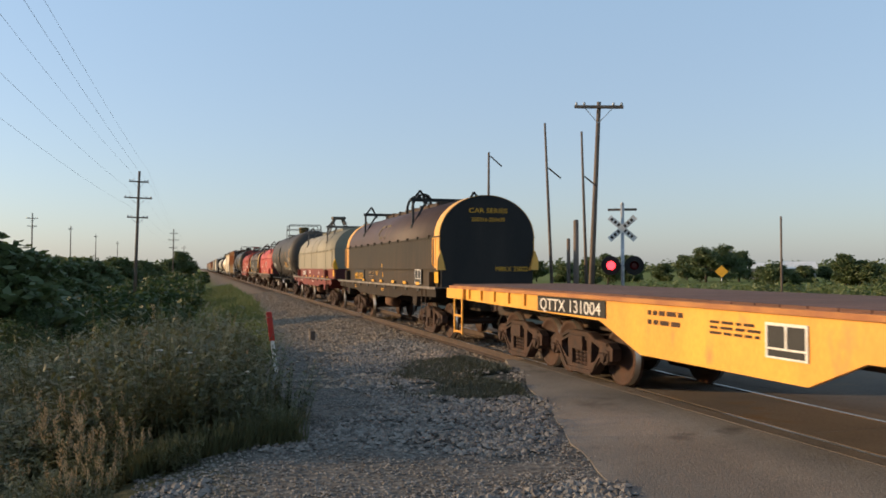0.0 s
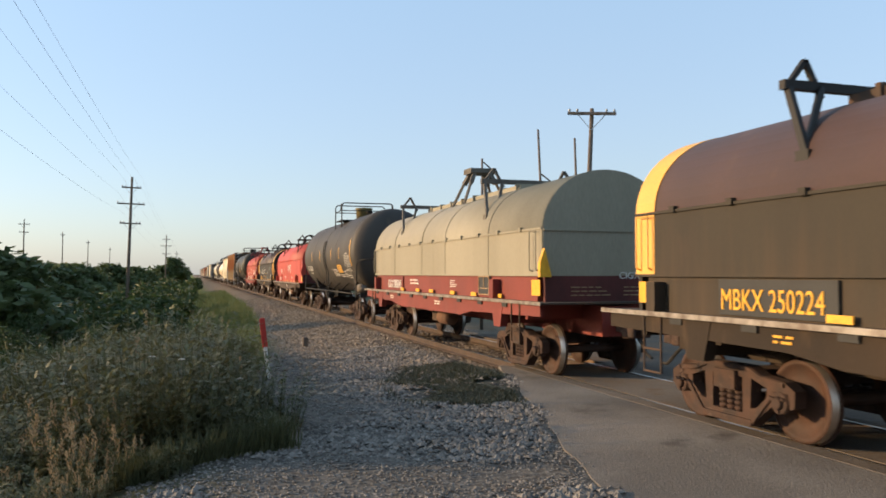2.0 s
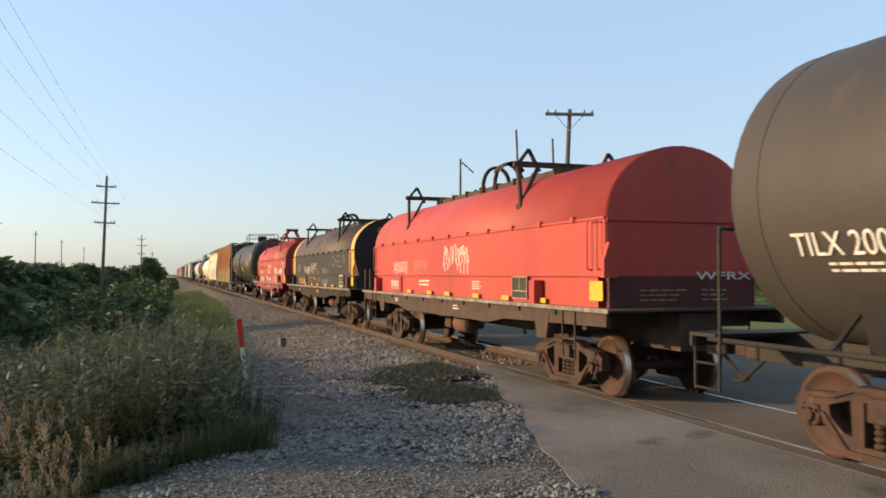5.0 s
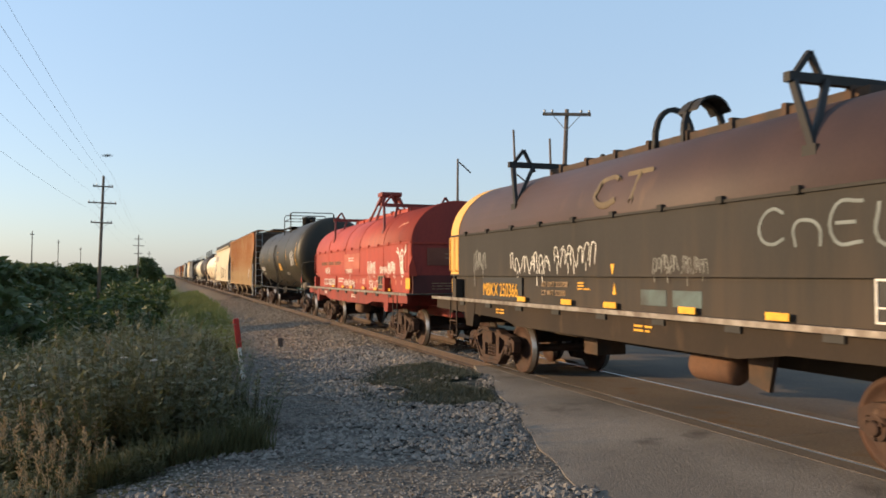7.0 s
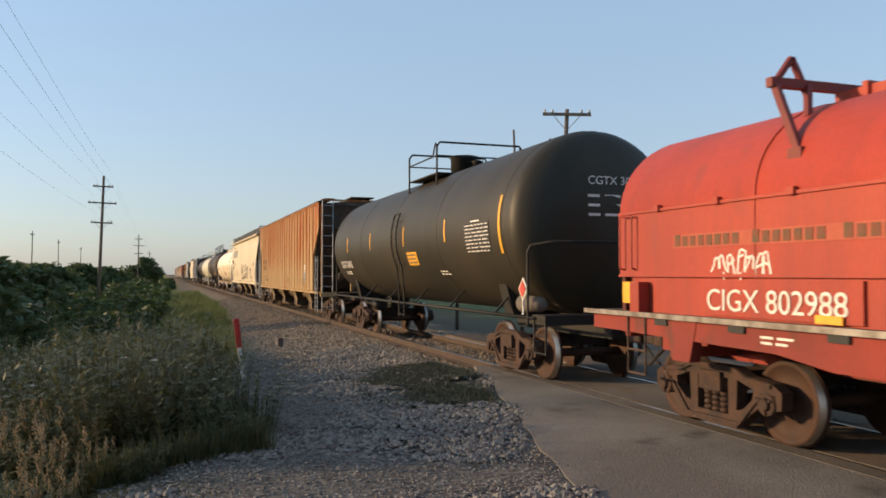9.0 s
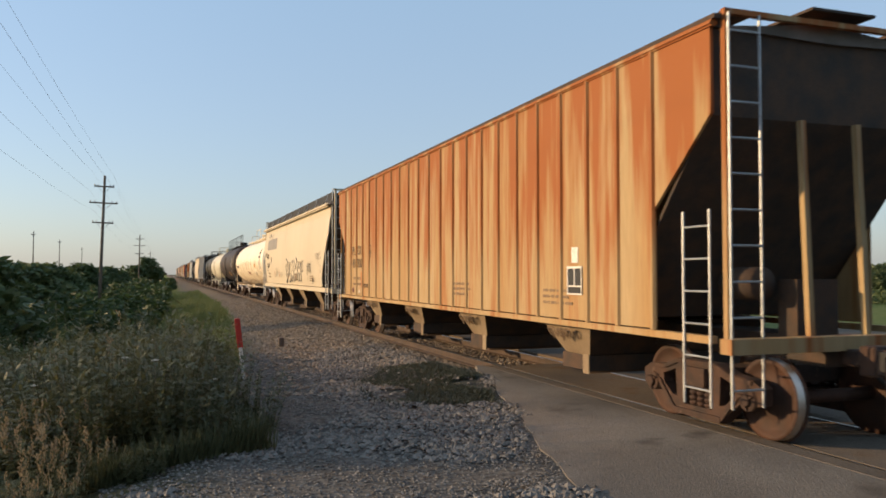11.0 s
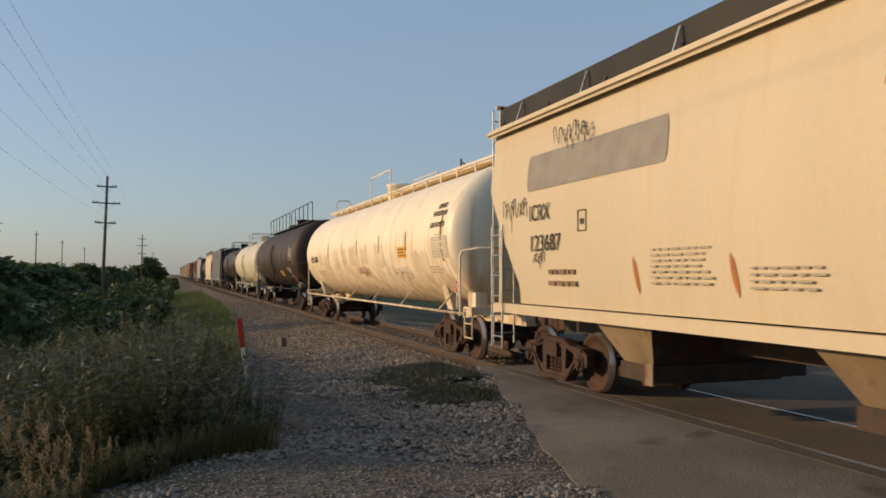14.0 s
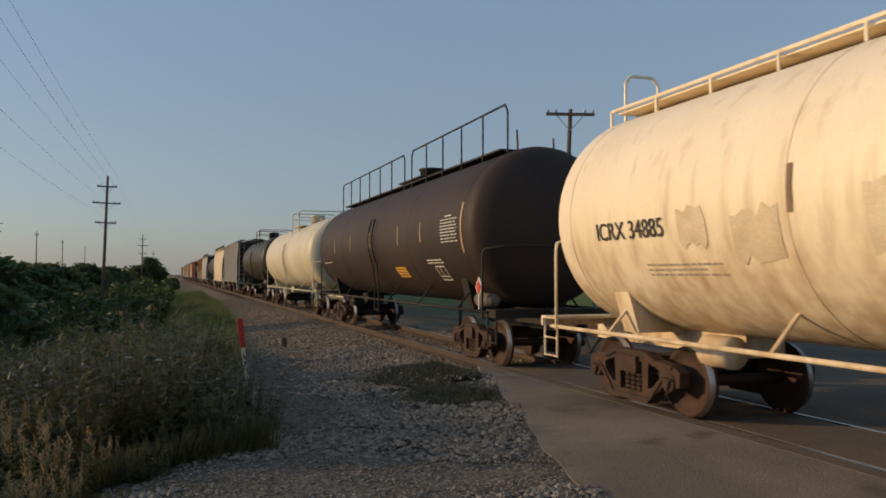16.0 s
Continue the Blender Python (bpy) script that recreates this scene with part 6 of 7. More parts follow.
lettering("250216-250433", 0.14, c, M_YELLOW, (-0.45, 0.46, 3.0), "end", width=0.9)
spray_text(c, on_cover, 7.63, 2.78, 1.35, 0.4, "CT", M_SPRAY_YELLOW, 0.05, 7, 0.12, "faded yellow sprayed marks")
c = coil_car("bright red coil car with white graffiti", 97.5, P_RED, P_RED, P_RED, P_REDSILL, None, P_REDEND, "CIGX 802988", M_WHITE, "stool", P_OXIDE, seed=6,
             tags=((11.6, 1.76, 0.95, 0.32, 15, M_SPRAY, 0.026, 5), (7.95, 1.76, 0.95, 0.38, 16, M_SPRAY, 0.03, 5), (4.95, 1.78, 0.95, 0.42, 17, M_SPRAY, 0.024, 7), (3.5, 1.8, 0.75, 0.24, 18, M_SPRAY, 0.03, 4),
                   (2.7, 1.78, 0.8, 0.36, 19, M_SPRAY, 0.03, 5), (8.3, 1.36, 1.7, 0.28, 22, M_SPRAY, 0.03, 8)), lettering_w=1.95)
spray_text(c, lambda z: -1.304, 4.75, 1.38, 1.05, 0.22, "SALUT", M_SPRAY, 0.018, 5, 0.2, "white sprayed letters with drips")
# a tall sprayed figure of strokes: a torso of loops with two raised fans
spray_lines(c, [[(-1.304, 1.35, 1.74), (-1.304, 1.42, 2.3), (-1.304, 1.25, 2.42), (-1.304, 1.12, 2.25), (-1.304, 1.15, 1.74)], [(-1.304, 1.4, 2.1), (-1.304, 1.1, 2.12)], [(-1.304, 1.38, 1.95), (-1.304, 1.14, 1.9)], [(-1.304, 1.28, 1.72), (-1.304, 1.3, 2.3)], [(-1.304, 1.21, 1.7), (-1.304, 1.2, 2.3)],
                [(-1.304, 1.45, 2.2), (-1.304, 1.68, 2.5)], [(-1.304, 1.6, 2.35), (-1.304, 1.8, 2.4)], [(-1.304, 1.1, 2.25), (-1.304, 0.9, 2.55)], [(-1.304, 1.0, 2.35), (-1.304, 0.82, 2.45)]], M_SPRAY, 0.03, "white sprayed figure of loose strokes")
spray_lines(c, [[(-1.23, 2.1, 2.9), (-1.15, 1.85, 3.1), (-1.13, 1.6, 3.14)], [(-1.2, 1.9, 2.95), (-1.14, 1.6, 3.1), (-1.12, 1.3, 3.16)], [(-1.21, 1.75, 2.92), (-1.15, 1.45, 3.08)]], M_SPRAY_RED2, 0.02)
bm = B()
for k in range(9):
    y = 6.55 - 0.52 * k - (0.9 if k > 4 else 0)
    box(bm, -1.276, -1.268, y - 0.13, y, 1.52, 1.64)
part("letter_bars", bm, M_SPRAY_RED2, c, "faded pink square marks")
bm = B()
box(bm, -0.88, 0.95, 0.47, 0.486, 2.02, 2.46)
part("end_notice", bm, mat("faded_brown_panel", (0.2, 0.07, 0.04), (0.16, 0.05, 0.03), rough=0.8), c, "faded brown notice panel on the end")
bm = B()
for z, x0, x1 in ((2.3, -0.4, 0.6), (2.2, -0.4, 0.6)):
    x = x0
    while x < x1:
        box(bm, x, x + 0.13, 0.462, 0.468, z, z + 0.02)
        x += 0.17
part("notice_writing", bm, M_TAPE, c)
bm = B()
spin(bm, [(0.482, 0.08), (0.47, 0.09), (0.47, 0.15), (0.482, 0.16)], (0.02, 0, 3.03), "y", 20)
box(bm, 0.2, 0.38, 0.47, 0.482, 2.9, 3.1)
part("end_emblem", bm, M_SPRAY_RED2, c, "worn pale emblem")
# faded name panels on the red cover, writing as plain bars
# a ghost band behind worn lettering, each letter a plain block
bm = B()
box(bm, -1.308, -1.296, 8.45, 12.3, 2.11, 2.27)
part("name_panel", bm, mat("faded_tan_panel", (0.42, 0.1, 0.055), (0.35, 0.07, 0.04), rough=0.7), c, "faded tan lettering band")
bm = B()
y = 12.26
for n in (8, 7, 7):
    for k in range(n):
        box(bm, -1.314, -1.306, y - 0.1, y, 2.13, 2.27 if k == 0 else 2.25)
        y -= 0.145
    y -= 0.17
part("letter_bars", bm, mat("worn_dark_olive", (0.11, 0.075, 0.04), (0.2, 0.06, 0.035), rough=0.8, scale=6), c)
bm = B()
box(bm, -1.312, -1.296, 5.95, 8.15, 1.97, 2.46)
part("faded_patch", bm, mat("faded_pink_patch", (0.42, 0.12, 0.075), (0.36, 0.085, 0.055), rough=0.7), c, "faded pinkish repainted patch")
bm = B()
bars(bm, -1.314, 7.5, 2.3, 2, random.Random(3), 0.9, 0.035, 0.04)
part("small_writing", bm, M_WHITE, c)
tank_car("black tank car with yellow reflective strips", 112.85, 16.7, 1.63, 2.7, P_TANK2, M_BLACK, (2.3, 14.1), M_YELLOW, "short", "CGTX 30432", seed=7, num_z=-0.7, marks=(1.45, 4.3, 7.3, 10.6, 13.5), table=(1.95, 3.15, 2.2, 2.76), notice=(6.44, 7.2, 2.01, 2.32),
         writing=((14.6, 1.86, 2, 0.7), (5.2, 1.85, 2, 0.5)), num_y=1.9)
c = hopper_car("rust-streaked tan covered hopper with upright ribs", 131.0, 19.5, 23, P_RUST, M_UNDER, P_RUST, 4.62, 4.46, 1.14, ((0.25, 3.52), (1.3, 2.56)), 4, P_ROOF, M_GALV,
           number=(("PL", 0.38, 17.2, 2.38, 0.36), ("CX", 0.38, 16.5, 2.38, 0.42), ("43", 0.38, 17.2, 2.0, 0.34), ("920", 0.38, 16.55, 2.0, 0.58), ("NEW 5-80", 0.16, 15.72, 1.42, 0.46)), number_mat=M_FADED_INK, bogies=(1.3, 18.3), seed=8)
bm = B()
box(bm, -1.672, -1.664, 3.0, 3.42, 1.52, 1.9)
plate = part("data_plate", bm, M_DARKBAR, c)
bm = B()
for b in ((3.0, 3.42, 1.88, 1.91), (3.0, 3.42, 1.51, 1.53), (3.0, 3.02, 1.53, 1.88), (3.4, 3.42, 1.53, 1.88), (3.2, 3.22, 1.63, 1.88), (3.02, 3.4, 1.62, 1.64)):
    box(bm, -1.68, -1.67, *b)
part("data_frame", bm, M_WHITE, c)
bm = B()
for b in ((14.92, 15.2, 2.6, 2.615), (14.92, 15.2, 2.28, 2.295), (14.92, 14.935, 2.28, 2.615), (15.185, 15.2, 2.28, 2.615), (15.02, 15.1, 2.38, 2.47)):
    box(bm, -1.672, -1.664, *b)
part("square_mark", bm, M_INK, c)
bm = B()
box(bm, -1.672, -1.664, 15.98, 16.12, 1.4, 1.88)
part("orange_mark", bm, M_SPRAY_ORANGE, c, "small orange painted patch")
bm = B()
spin(bm, [(-1.674, 0.002), (-1.673, 0.055), (-1.664, 0.056)], (0, 16.33, 1.28), "x", 14)
part("white_dot", bm, M_WHITE, c)
bm = B()
box(bm, -1.672, -1.664, 17.0, 17.22, 1.24, 1.38)
part("data_plate", bm, P_GRIME_SHADE, c)
bm = B()
box(bm, -1.672, -1.664, 3.12, 3.3, 1.96, 2.18)
part("white_patch", bm, M_WHITE, c)
c = hopper_car("cream-white covered hopper with black graffiti", 151.7, 19.7, 0, P_WHITE, M_UNDER, P_WHITE, 4.82, 4.28, 1.3, ((0.3, 3.25), (1.3, 1.6)), 4, P_ROOF, M_GALV,
           number=(("ICRX", 0.36, 17.95, 2.64, 0.68), ("123687", 0.36, 17.95, 2.16, 0.98)),
           tags=((4.9, 1.72, 1.0, 0.62, 32, M_SPRAY_BLACK, 0.02, 5), (2.95, 2.24, 0.7, 0.4, 33, M_SPRAY_BLACK, 0.012, 4), (3.6, 1.46, 0.4, 0.22, 34, M_SPRAY_BLACK, 0.02, 3),
                 (19.0, 2.68, 0.95, 0.4, 35, M_SPRAY_BLACK, 0.018, 5), (17.1, 3.72, 1.0, 0.28, 36, M_SPRAY_BLACK, 0.026, 4), (17.85, 1.94, 0.4, 0.22, 37, M_SPRAY_BLACK, 0.018, 3)), bogies=(1.9, 18.3), seed=10, nose=0.55)


def bowed_x(z):
    """How far out the bowed side of the cream hopper stands at height z."""
    return -(1.54 + 0.12 * math.sin(math.pi * min(1, (z - 1.3) / 2.98 * 1.05 + 0.1)) ** 0.6) - 0.006


def on_bowed(bm, y0, y1, z0, z1, lean=0.0):
    """A thin painted patch that follows the bowed side."""
    rows = []
    for k in range(7):
        z = z0 + (z1 - z0) * k / 6
        q = 0.05 * (abs(k - 3) / 3) ** 4
        rows.append([bm.verts.new((bowed_x(z) - d, y, z)) for y in (y0 + q + lean * k / 6, y1 - q + lean * k / 6) for d in (0.0, 0.004)])
    for a, b in zip(rows, rows[1:]):
        bm.faces.new((a[1], a[3], b[3], b[1]))


# large outlined letters: black strokes, then the body colour inside them
spray_text(c, lambda z: bowed_x(z) + 0.004, 10.92, 1.56, 4.62, 0.78, "DUMAH", M_SPRAY_BLACK, 0.19, 3, 0.34, "large black-outlined sprayed letters")
spray_text(c, lambda z: bowed_x(z) - 0.012, 10.96, 1.585, 4.62, 0.78, "DUMAH", P_WHITE, 0.105, 3, 0.34, "cream inside of the sprayed letters")
spray_text(c, bowed_x, 6.2, 1.95, 0.4, 0.42, "FS", M_SPRAY_BLACK, 0.022, 4)
spray_lines(c, [[(bowed_x(1.9), 6.25, 1.9), (bowed_x(1.93), 5.85, 1.93)], [(bowed_x(1.85), 2.0, 1.85), (bowed_x(2.65), 1.97, 2.65)]], M_SPRAY_BLACK, 0.02)
for y in (14.9, 13.1, 10.05, 7.75):
    bm = B()
    on_bowed(bm, y - 0.04, y + 0.04, 1.56, 2.02, 0.1)
    part("orange_mark", bm, M_SPRAY_ORANGE, c, "rusty orange slanting painted mark")
bm = B()
for y, n, w in ((14.62, 7, 1.2), (12.9, 4, 0.95), (10.6, 2, 1.2)):
    bars(bm, -1.668, y, 2.08 if n > 5 else 1.85, n, random.Random(n), w, 0.026, 0.04)
part("stencilled_notice", bm, mat("faded_grey_print", (0.4, 0.35, 0.26), (0.32, 0.27, 0.2), rough=0.7, bump=0), c)
bm = B()
for b in ((16.15, 16.39, 2.69, 2.705), (16.15, 16.39, 2.4, 2.415), (16.15, 16.165, 2.4, 2.7), (16.375, 16.39, 2.4, 2.7), (16.22, 16.32, 2.5, 2.58)):
    box(bm, -1.672, -1.664, *b)
part("square_mark", bm, M_INK, c)
bm = B()
on_bowed(bm, 11.3, 11.34, 3.35, 4.2)
part("rust_run", bm, M_SPRAY_ORANGE, c, "narrow run of orange rust")
bm = B()
on_bowed(bm, 14.3, 18.1, 3.12, 3.69)
part("painted_out_patch", bm, mat("grey_cover_paint", (0.27, 0.25, 0.22), (0.22, 0.2, 0.18), rough=0.7), c, "grey painted-out patch")
c = tank_car("long dirty white pressure tank car", 172.7, 19.8, 1.61, 2.61, P_LPG, P_LPG, (2.4, 17.6), M_FAINT, "lpg", "ICRX 34885", M_INK, seed=11, shift=-0.1, num_z=-0.36, marks=(1.45, 4.1, 6.72, 9.43, 11.6, 14.0), table=(1.1, 2.15, 2.15, 2.62), notice=(4.22, 4.9, 2.21, 2.48),
         writing=((2.6, 1.95, 3, 0.9), (16.6, 1.9, 3, 1.4)), num_y=2.2)
for txt, y, z, w in (("LIQUEFIED", 1.98, 3.24, 0.56), ("PETROLEUM GAS", 2.16, 3.07, 0.9), ("NON-ODORIZED", 2.22, 2.82, 0.92)):
    lettering(txt, 0.17, c, M_INK, (-math.sqrt(1.61 ** 2 - (z - 2.61) ** 2) - 0.008, y, z), width=w, tilt=math.asin((z + 0.06 - 2.61) / 1.61))
for y0, z0, w, h, sd, m2 in ((9.7, 1.78, 1.3, 0.24, 51, M_SPRAY_RED), (8.9, 1.92, 1.2, 0.2, 52, M_FAINT), (5.7, 1.78, 1.5, 0.24, 53, M_TABLE), (10.4, 2.0, 0.9, 0.2, 54, M_TABLE)):
    scribble(c, -1.39, y0, z0, w, h, sd, m2, 0.022, 7, lean=0.45)
for y0, z0, w, h, k in ((6.34, 2.02, 1.0, 0.58, 0), (8.2, 2.1, 0.7, 0.5, 1), (9.7, 2.05, 0.9, 0.6, 0), (11.2, 2.1, 0.55, 0.5, 1), (12.4, 2.0, 0.8, 0.62, 0), (14.2, 1.95, 0.7, 0.5, 1), (2.6, 1.8, 1.1, 0.5, 0), (15.3, 2.1, 0.5, 0.4, 1)):
    # squarish scuffed areas where old markings were painted over
    bm, rg = B(), random.Random(int(y0 * 10))
    cols = []
    for i in range(8):
        a, b = z0 + rg.uniform(-0.06, 0.06), z0 + h + rg.uniform(-0.1, 0.1)
        cols.append([bm.verts.new((-math.sqrt(1.61 ** 2 - (a + (b - a) * j / 5 - 2.61) ** 2) - 0.006, y0 + w * i / 7, a + (b - a) * j / 5)) for j in range(6)])
    for p, q in zip(cols, cols[1:]):
        for j in range(5):
            bm.faces.new((p[j], q[j], q[j + 1], p[j + 1]))
    part("scuffed_patch", bm, P_SCUFF if k else P_SCUFF2, c, "dusty scuffed paint patch")
lettering("1075", 0.12, c, M_WHITE, (-1.45, 1.07, 1.51), width=0.24)
tank_car("dark brown-black tank car with a long railed walkway", 194.1, 18.1, 1.62, 2.76, P_TANK3, M_BLACK, (2.3, 15.8), M_TAPE, "long", "", seed=12, marks=(1.4, 4.1, 6.0, 9.0, 11.5, 14.0), table=(1.65, 2.7, 2.45, 2.98), notice=(6.0, 6.9, 1.72, 1.98),
         writing=((4.0, 2.1, 2, 1.1), (16.2, 2.2, 1, 1.4)), data=(3.0, 3.6, 1.66, 1.98))
tank_car("cream tank car with a short railed platform", 212.7, 17.2, 1.6, 2.7, P_LPG2, P_LPG2, (2.3, 15.1), None, "short", "", seed=13)
tank_car("black tank car further back", 231.0, 15.5, 1.5, 2.8, P_TANK2, M_BLACK, (2.3, 13.2), None, "short", "", seed=14)
pos = 248.0
for k, (kind, paint) in enumerate((("h", P_GREY), ("h", P_WHITE), ("t", P_TANK), ("h", P_GREY), ("h", P_RUST), ("t", P_TANK2), ("h", P_OXIDE), ("h", P_RUST), ("h", P_GREY), ("h", P_RUST), ("h", P_CREAM), ("h", P_OXIDE),
                                   ("h", P_WHITE), ("t", P_TANK3), ("h", P_GREY), ("h", P_RUST))):
    if kind == "h":
        hopper_car("covered hopper further back in the train", pos, 17.5, 0 if k % 2 else 18, paint, M_UNDER, paint, 4.62, 4.45, 1.2, ((0.3, 3.9), (1.4, 2.3)), 3, P_ROOF, M_GALV, seed=20 + k)
        pos += 19.0
    else:
        tank_car("dark tank car further back in the train", pos, 16.0, 1.5, 2.78, paint, M_BLACK, (2.3, 13.7), None, "short", "", seed=20 + k)
        pos += 17.5


# ---- weeds, grass, stones and the marker post ----
rng = random.Random(77)


def bank_edge(y):
    """Where the weeds end and the bare gravel begins, x at y."""
    if y < 8.5:
        return -0.35 - 0.5 * (8.5 - y)
    if y < 10.6:
        return -0.35 + 1.6 * smooth(8.5, 9.1, y) - 0.5 * smooth(10.0, 10.6, y) + 0.08 * math.sin(y * 5.1)
    if y < 16:
        return 0.093 * y - 0.3 + 0.08 * math.sin(y * 1.9)
    return 1.05 + 0.1 * math.sin(y * 0.7) + 0.02 * (y - 16)


def weed_mesh(seed, h, spread, n_stems, leaf, seedy):
    """A clump of tall weeds: thin stems with narrow leaves, some with dry seed heads."""
    rg = random.Random(seed)
    bs, bl, bd = B(), B(), B()
    for _ in range(n_stems):
        a, r = rg.uniform(0, math.tau), spread * rg.random() ** 0.6
        base = Vector((math.cos(a) * r, math.sin(a) * r, -0.1))
        hh = h * rg.uniform(0.55, 1.1)
        tip = base + Vector((math.cos(a) * 0.18 * hh + rg.gauss(0, 0.08), math.sin(a) * 0.18 * hh + rg.gauss(0, 0.08), hh))
        rod(bs, base, tip, 0.006, 0.002, 3)
        for k in range(34):
            u = rg.uniform(0.05, 1.0)
            p = base.lerp(tip, u)
            d = Vector((rg.gauss(0, 1), rg.gauss(0, 1), rg.uniform(-0.2, 0.7))).normalized()
            s = leaf * rg.uniform(0.6, 1.5) * (1.2 - 0.5 * u)
            w = d.cross(Vector((0, 0, 1))).normalized() * s * 0.17
            v = [bl.verts.new(q) for q in (p, p + d * s * 0.5 + w, p + d * s, p + d * s * 0.5 - w)]
            bl.faces.new(v)
        if rg.random() < seedy:
            for k in range(22):
                p = tip + Vector((rg.gauss(0, 0.016), rg.gauss(0, 0.016), -0.011 * k + 0.08))
                d = Vector((rg.gauss(0, 0.5), rg.gauss(0, 0.5), 1)).normalized() * 0.045
                w = d.orthogonal().normalized() * 0.008
                bd.faces.new([bd.verts.new(q) for q in (p, p + d * 0.5 + w, p + d, p + d * 0.5 - w)])
    return mesh_of("stalk_tuft", bs, M_LEAF_WEED), mesh_of("foliage", bl, M_LEAF_WEED), (mesh_of("seed_tuft", bd, M_DRY) if seedy else None)


weeds = [weed_mesh(1, 1.15, 0.55, 70, 0.11, 0.0), weed_mesh(2, 1.35, 0.6, 64, 0.12, 0.06), weed_mesh(3, 0.85, 0.5, 70, 0.1, 0.0), weed_mesh(4, 1.0, 0.45, 50, 0.085, 0.8)]


def plant_weed(x, y, k, s):
    ob = thing("weed_clump", "tall dusty green weeds with thin stalks" if k < 3 else "tall weeds with dry tan seed heads", "weeds", "roadside weeds", (x, y, ground_z(x, y)))
    ob.rotation_euler, ob.scale = (rng.uniform(-0.08, 0.08), rng.uniform(-0.08, 0.08), rng.uniform(0, 6.28)), (s, s, s * rng.uniform(0.85, 1.15))
    for nm, me in zip(("stalk_tuft", "foliage", "seed_tuft"), weeds[k]):
        if me:
            part(nm, me, None, ob)


y = 5.2
while y < 20:
    x = bank_edge(y) - 0.35
    first = True
    while x > -0.62 * y - 2.5:
        k = rng.choice((0, 0, 1, 2)) if y > (9.3 if x > -0.7 else 10.4) else rng.choice((2, 3))
        s = rng.uniform(0.75, 1.15) * (0.7 if first else 1.0)
        if y < 9.3:
            s *= 0.72
        if y < 9 and x < -1.5:
            s *= 0.85
        if 9.6 < y < 15 and -2.2 < x < 0.5:
            s *= 1.2
        plant_weed(x + rng.uniform(-0.2, 0.2), y + rng.uniform(-0.25, 0.25), k, s)
        x -= rng.uniform(0.52, 0.78) * (1 + 0.02 * y)
        first = False
    y += 0.62 * (1 + 0.02 * y)

# white wild flowers over the weeds
for x, y, z in ((-0.1, 8.9, 0.98), (-0.45, 8.6, 1.1), (0.62, 8.6, 0.62), (-2.9, 7.0, 0.55), (-1.5, 9.6, 1.0), (-2.4, 10.5, 1.1), (-0.2, 15.5, 0.95), (-1.1, 16.5, 0.9), (-3.2, 12.0, 1.2), (0.3, 11.5, 0.7)):
    y = max(y, 10.4 + 0.3 * abs(x))
    ob = thing("wild_flower", "white wild flower head on a thin stalk", "flower", "wild flowers", (x, y, ground_z(x, y)))
    bm = B()
    rod(bm, (0, 0, -0.05), (0, 0, z), 0.004, seg=4)
    part("stem", bm, M_DRY, ob)
    bm = B()
    for k in range(26):
        a, r = k * 2.4, 0.008 * math.sqrt(k)
        p = Vector((math.cos(a) * r, math.sin(a) * r, z + 0.02 - r * 0.25))
        bmesh.ops.create_icosphere(bm, subdivisions=1, radius=0.008, matrix=Matrix.Translation(p))
    part("umbel", bm, M_PETAL, ob)

# grass: a green bank beyond the weeds and tufts along the gravel
bm, bm2 = B(), B()
for _ in range(52000):
    tuft = rng.random() > 0.6
    if not tuft:
        y = 17 + 75 * rng.random() ** 2.0
        x = bank_edge(min(y, 60)) + 0.4 + 1.2 * min(1.0, (y - 17) / 25) - abs(rng.gauss(0, 1.6))
    else:
        y = 8.6 + 19 * rng.random() ** 1.4
        x = bank_edge(y) + abs(rng.gauss(0, 0.12)) - 0.45
    hgt = rng.uniform(0.12, 0.4) * (1 + 0.01 * y)
    a = rng.uniform(0, math.tau)
    p = Vector((x, y, ground_z(x, y) - 0.02))
    tip = p + Vector((math.cos(a) * hgt * 0.45, math.sin(a) * hgt * 0.45, hgt))
    w = Vector((-math.sin(a), math.cos(a), 0)) * 0.008 * (1 + 0.035 * y)
    tgt = bm2 if tuft else bm
    tgt.faces.new([tgt.verts.new(q) for q in (p - w, p + w, tip)])
thing("edge_grass", "dusty olive grass tufts along the gravel", "grass", bm=bm2, material=M_LEAF_WEED, kind="stuff")
thing("bank_grass", "bright green grass on the railway bank", "grass", bm=bm, material=M_GRASS, kind="stuff")

bm = B()
for _ in range(46000):
    a, d = rng.uniform(0, math.tau), math.sqrt(rng.random()) * (1 + 0.25 * rng.gauss(0, 0.4))
    x, y = 4.3 + 1.05 * d * math.cos(a), 13.3 + 2.7 * d * math.sin(a)
    x += 0.12 * (y - 13.3)
    if x > road_edge(y) - 0.08 or noise.noise((x * 1.3, y * 0.9, 2)) < -0.12 - 0.3 * (1 - d):
        continue
    hgt, a = rng.uniform(0.03, 0.11), rng.uniform(0, math.tau)
    p = Vector((x, y, ground_z(x, y) - 0.01))
    w = Vector((-math.sin(a), math.cos(a), 0)) * 0.014
    bm.faces.new([bm.verts.new(q) for q in (p - w, p + w, p + Vector((math.cos(a) * hgt * 0.7, math.sin(a) * hgt * 0.7, hgt)))])
thing("low_weeds", "short dark green weeds in the gravel", "weeds", bm=bm, material=M_LOW_WEED, kind="stuff")

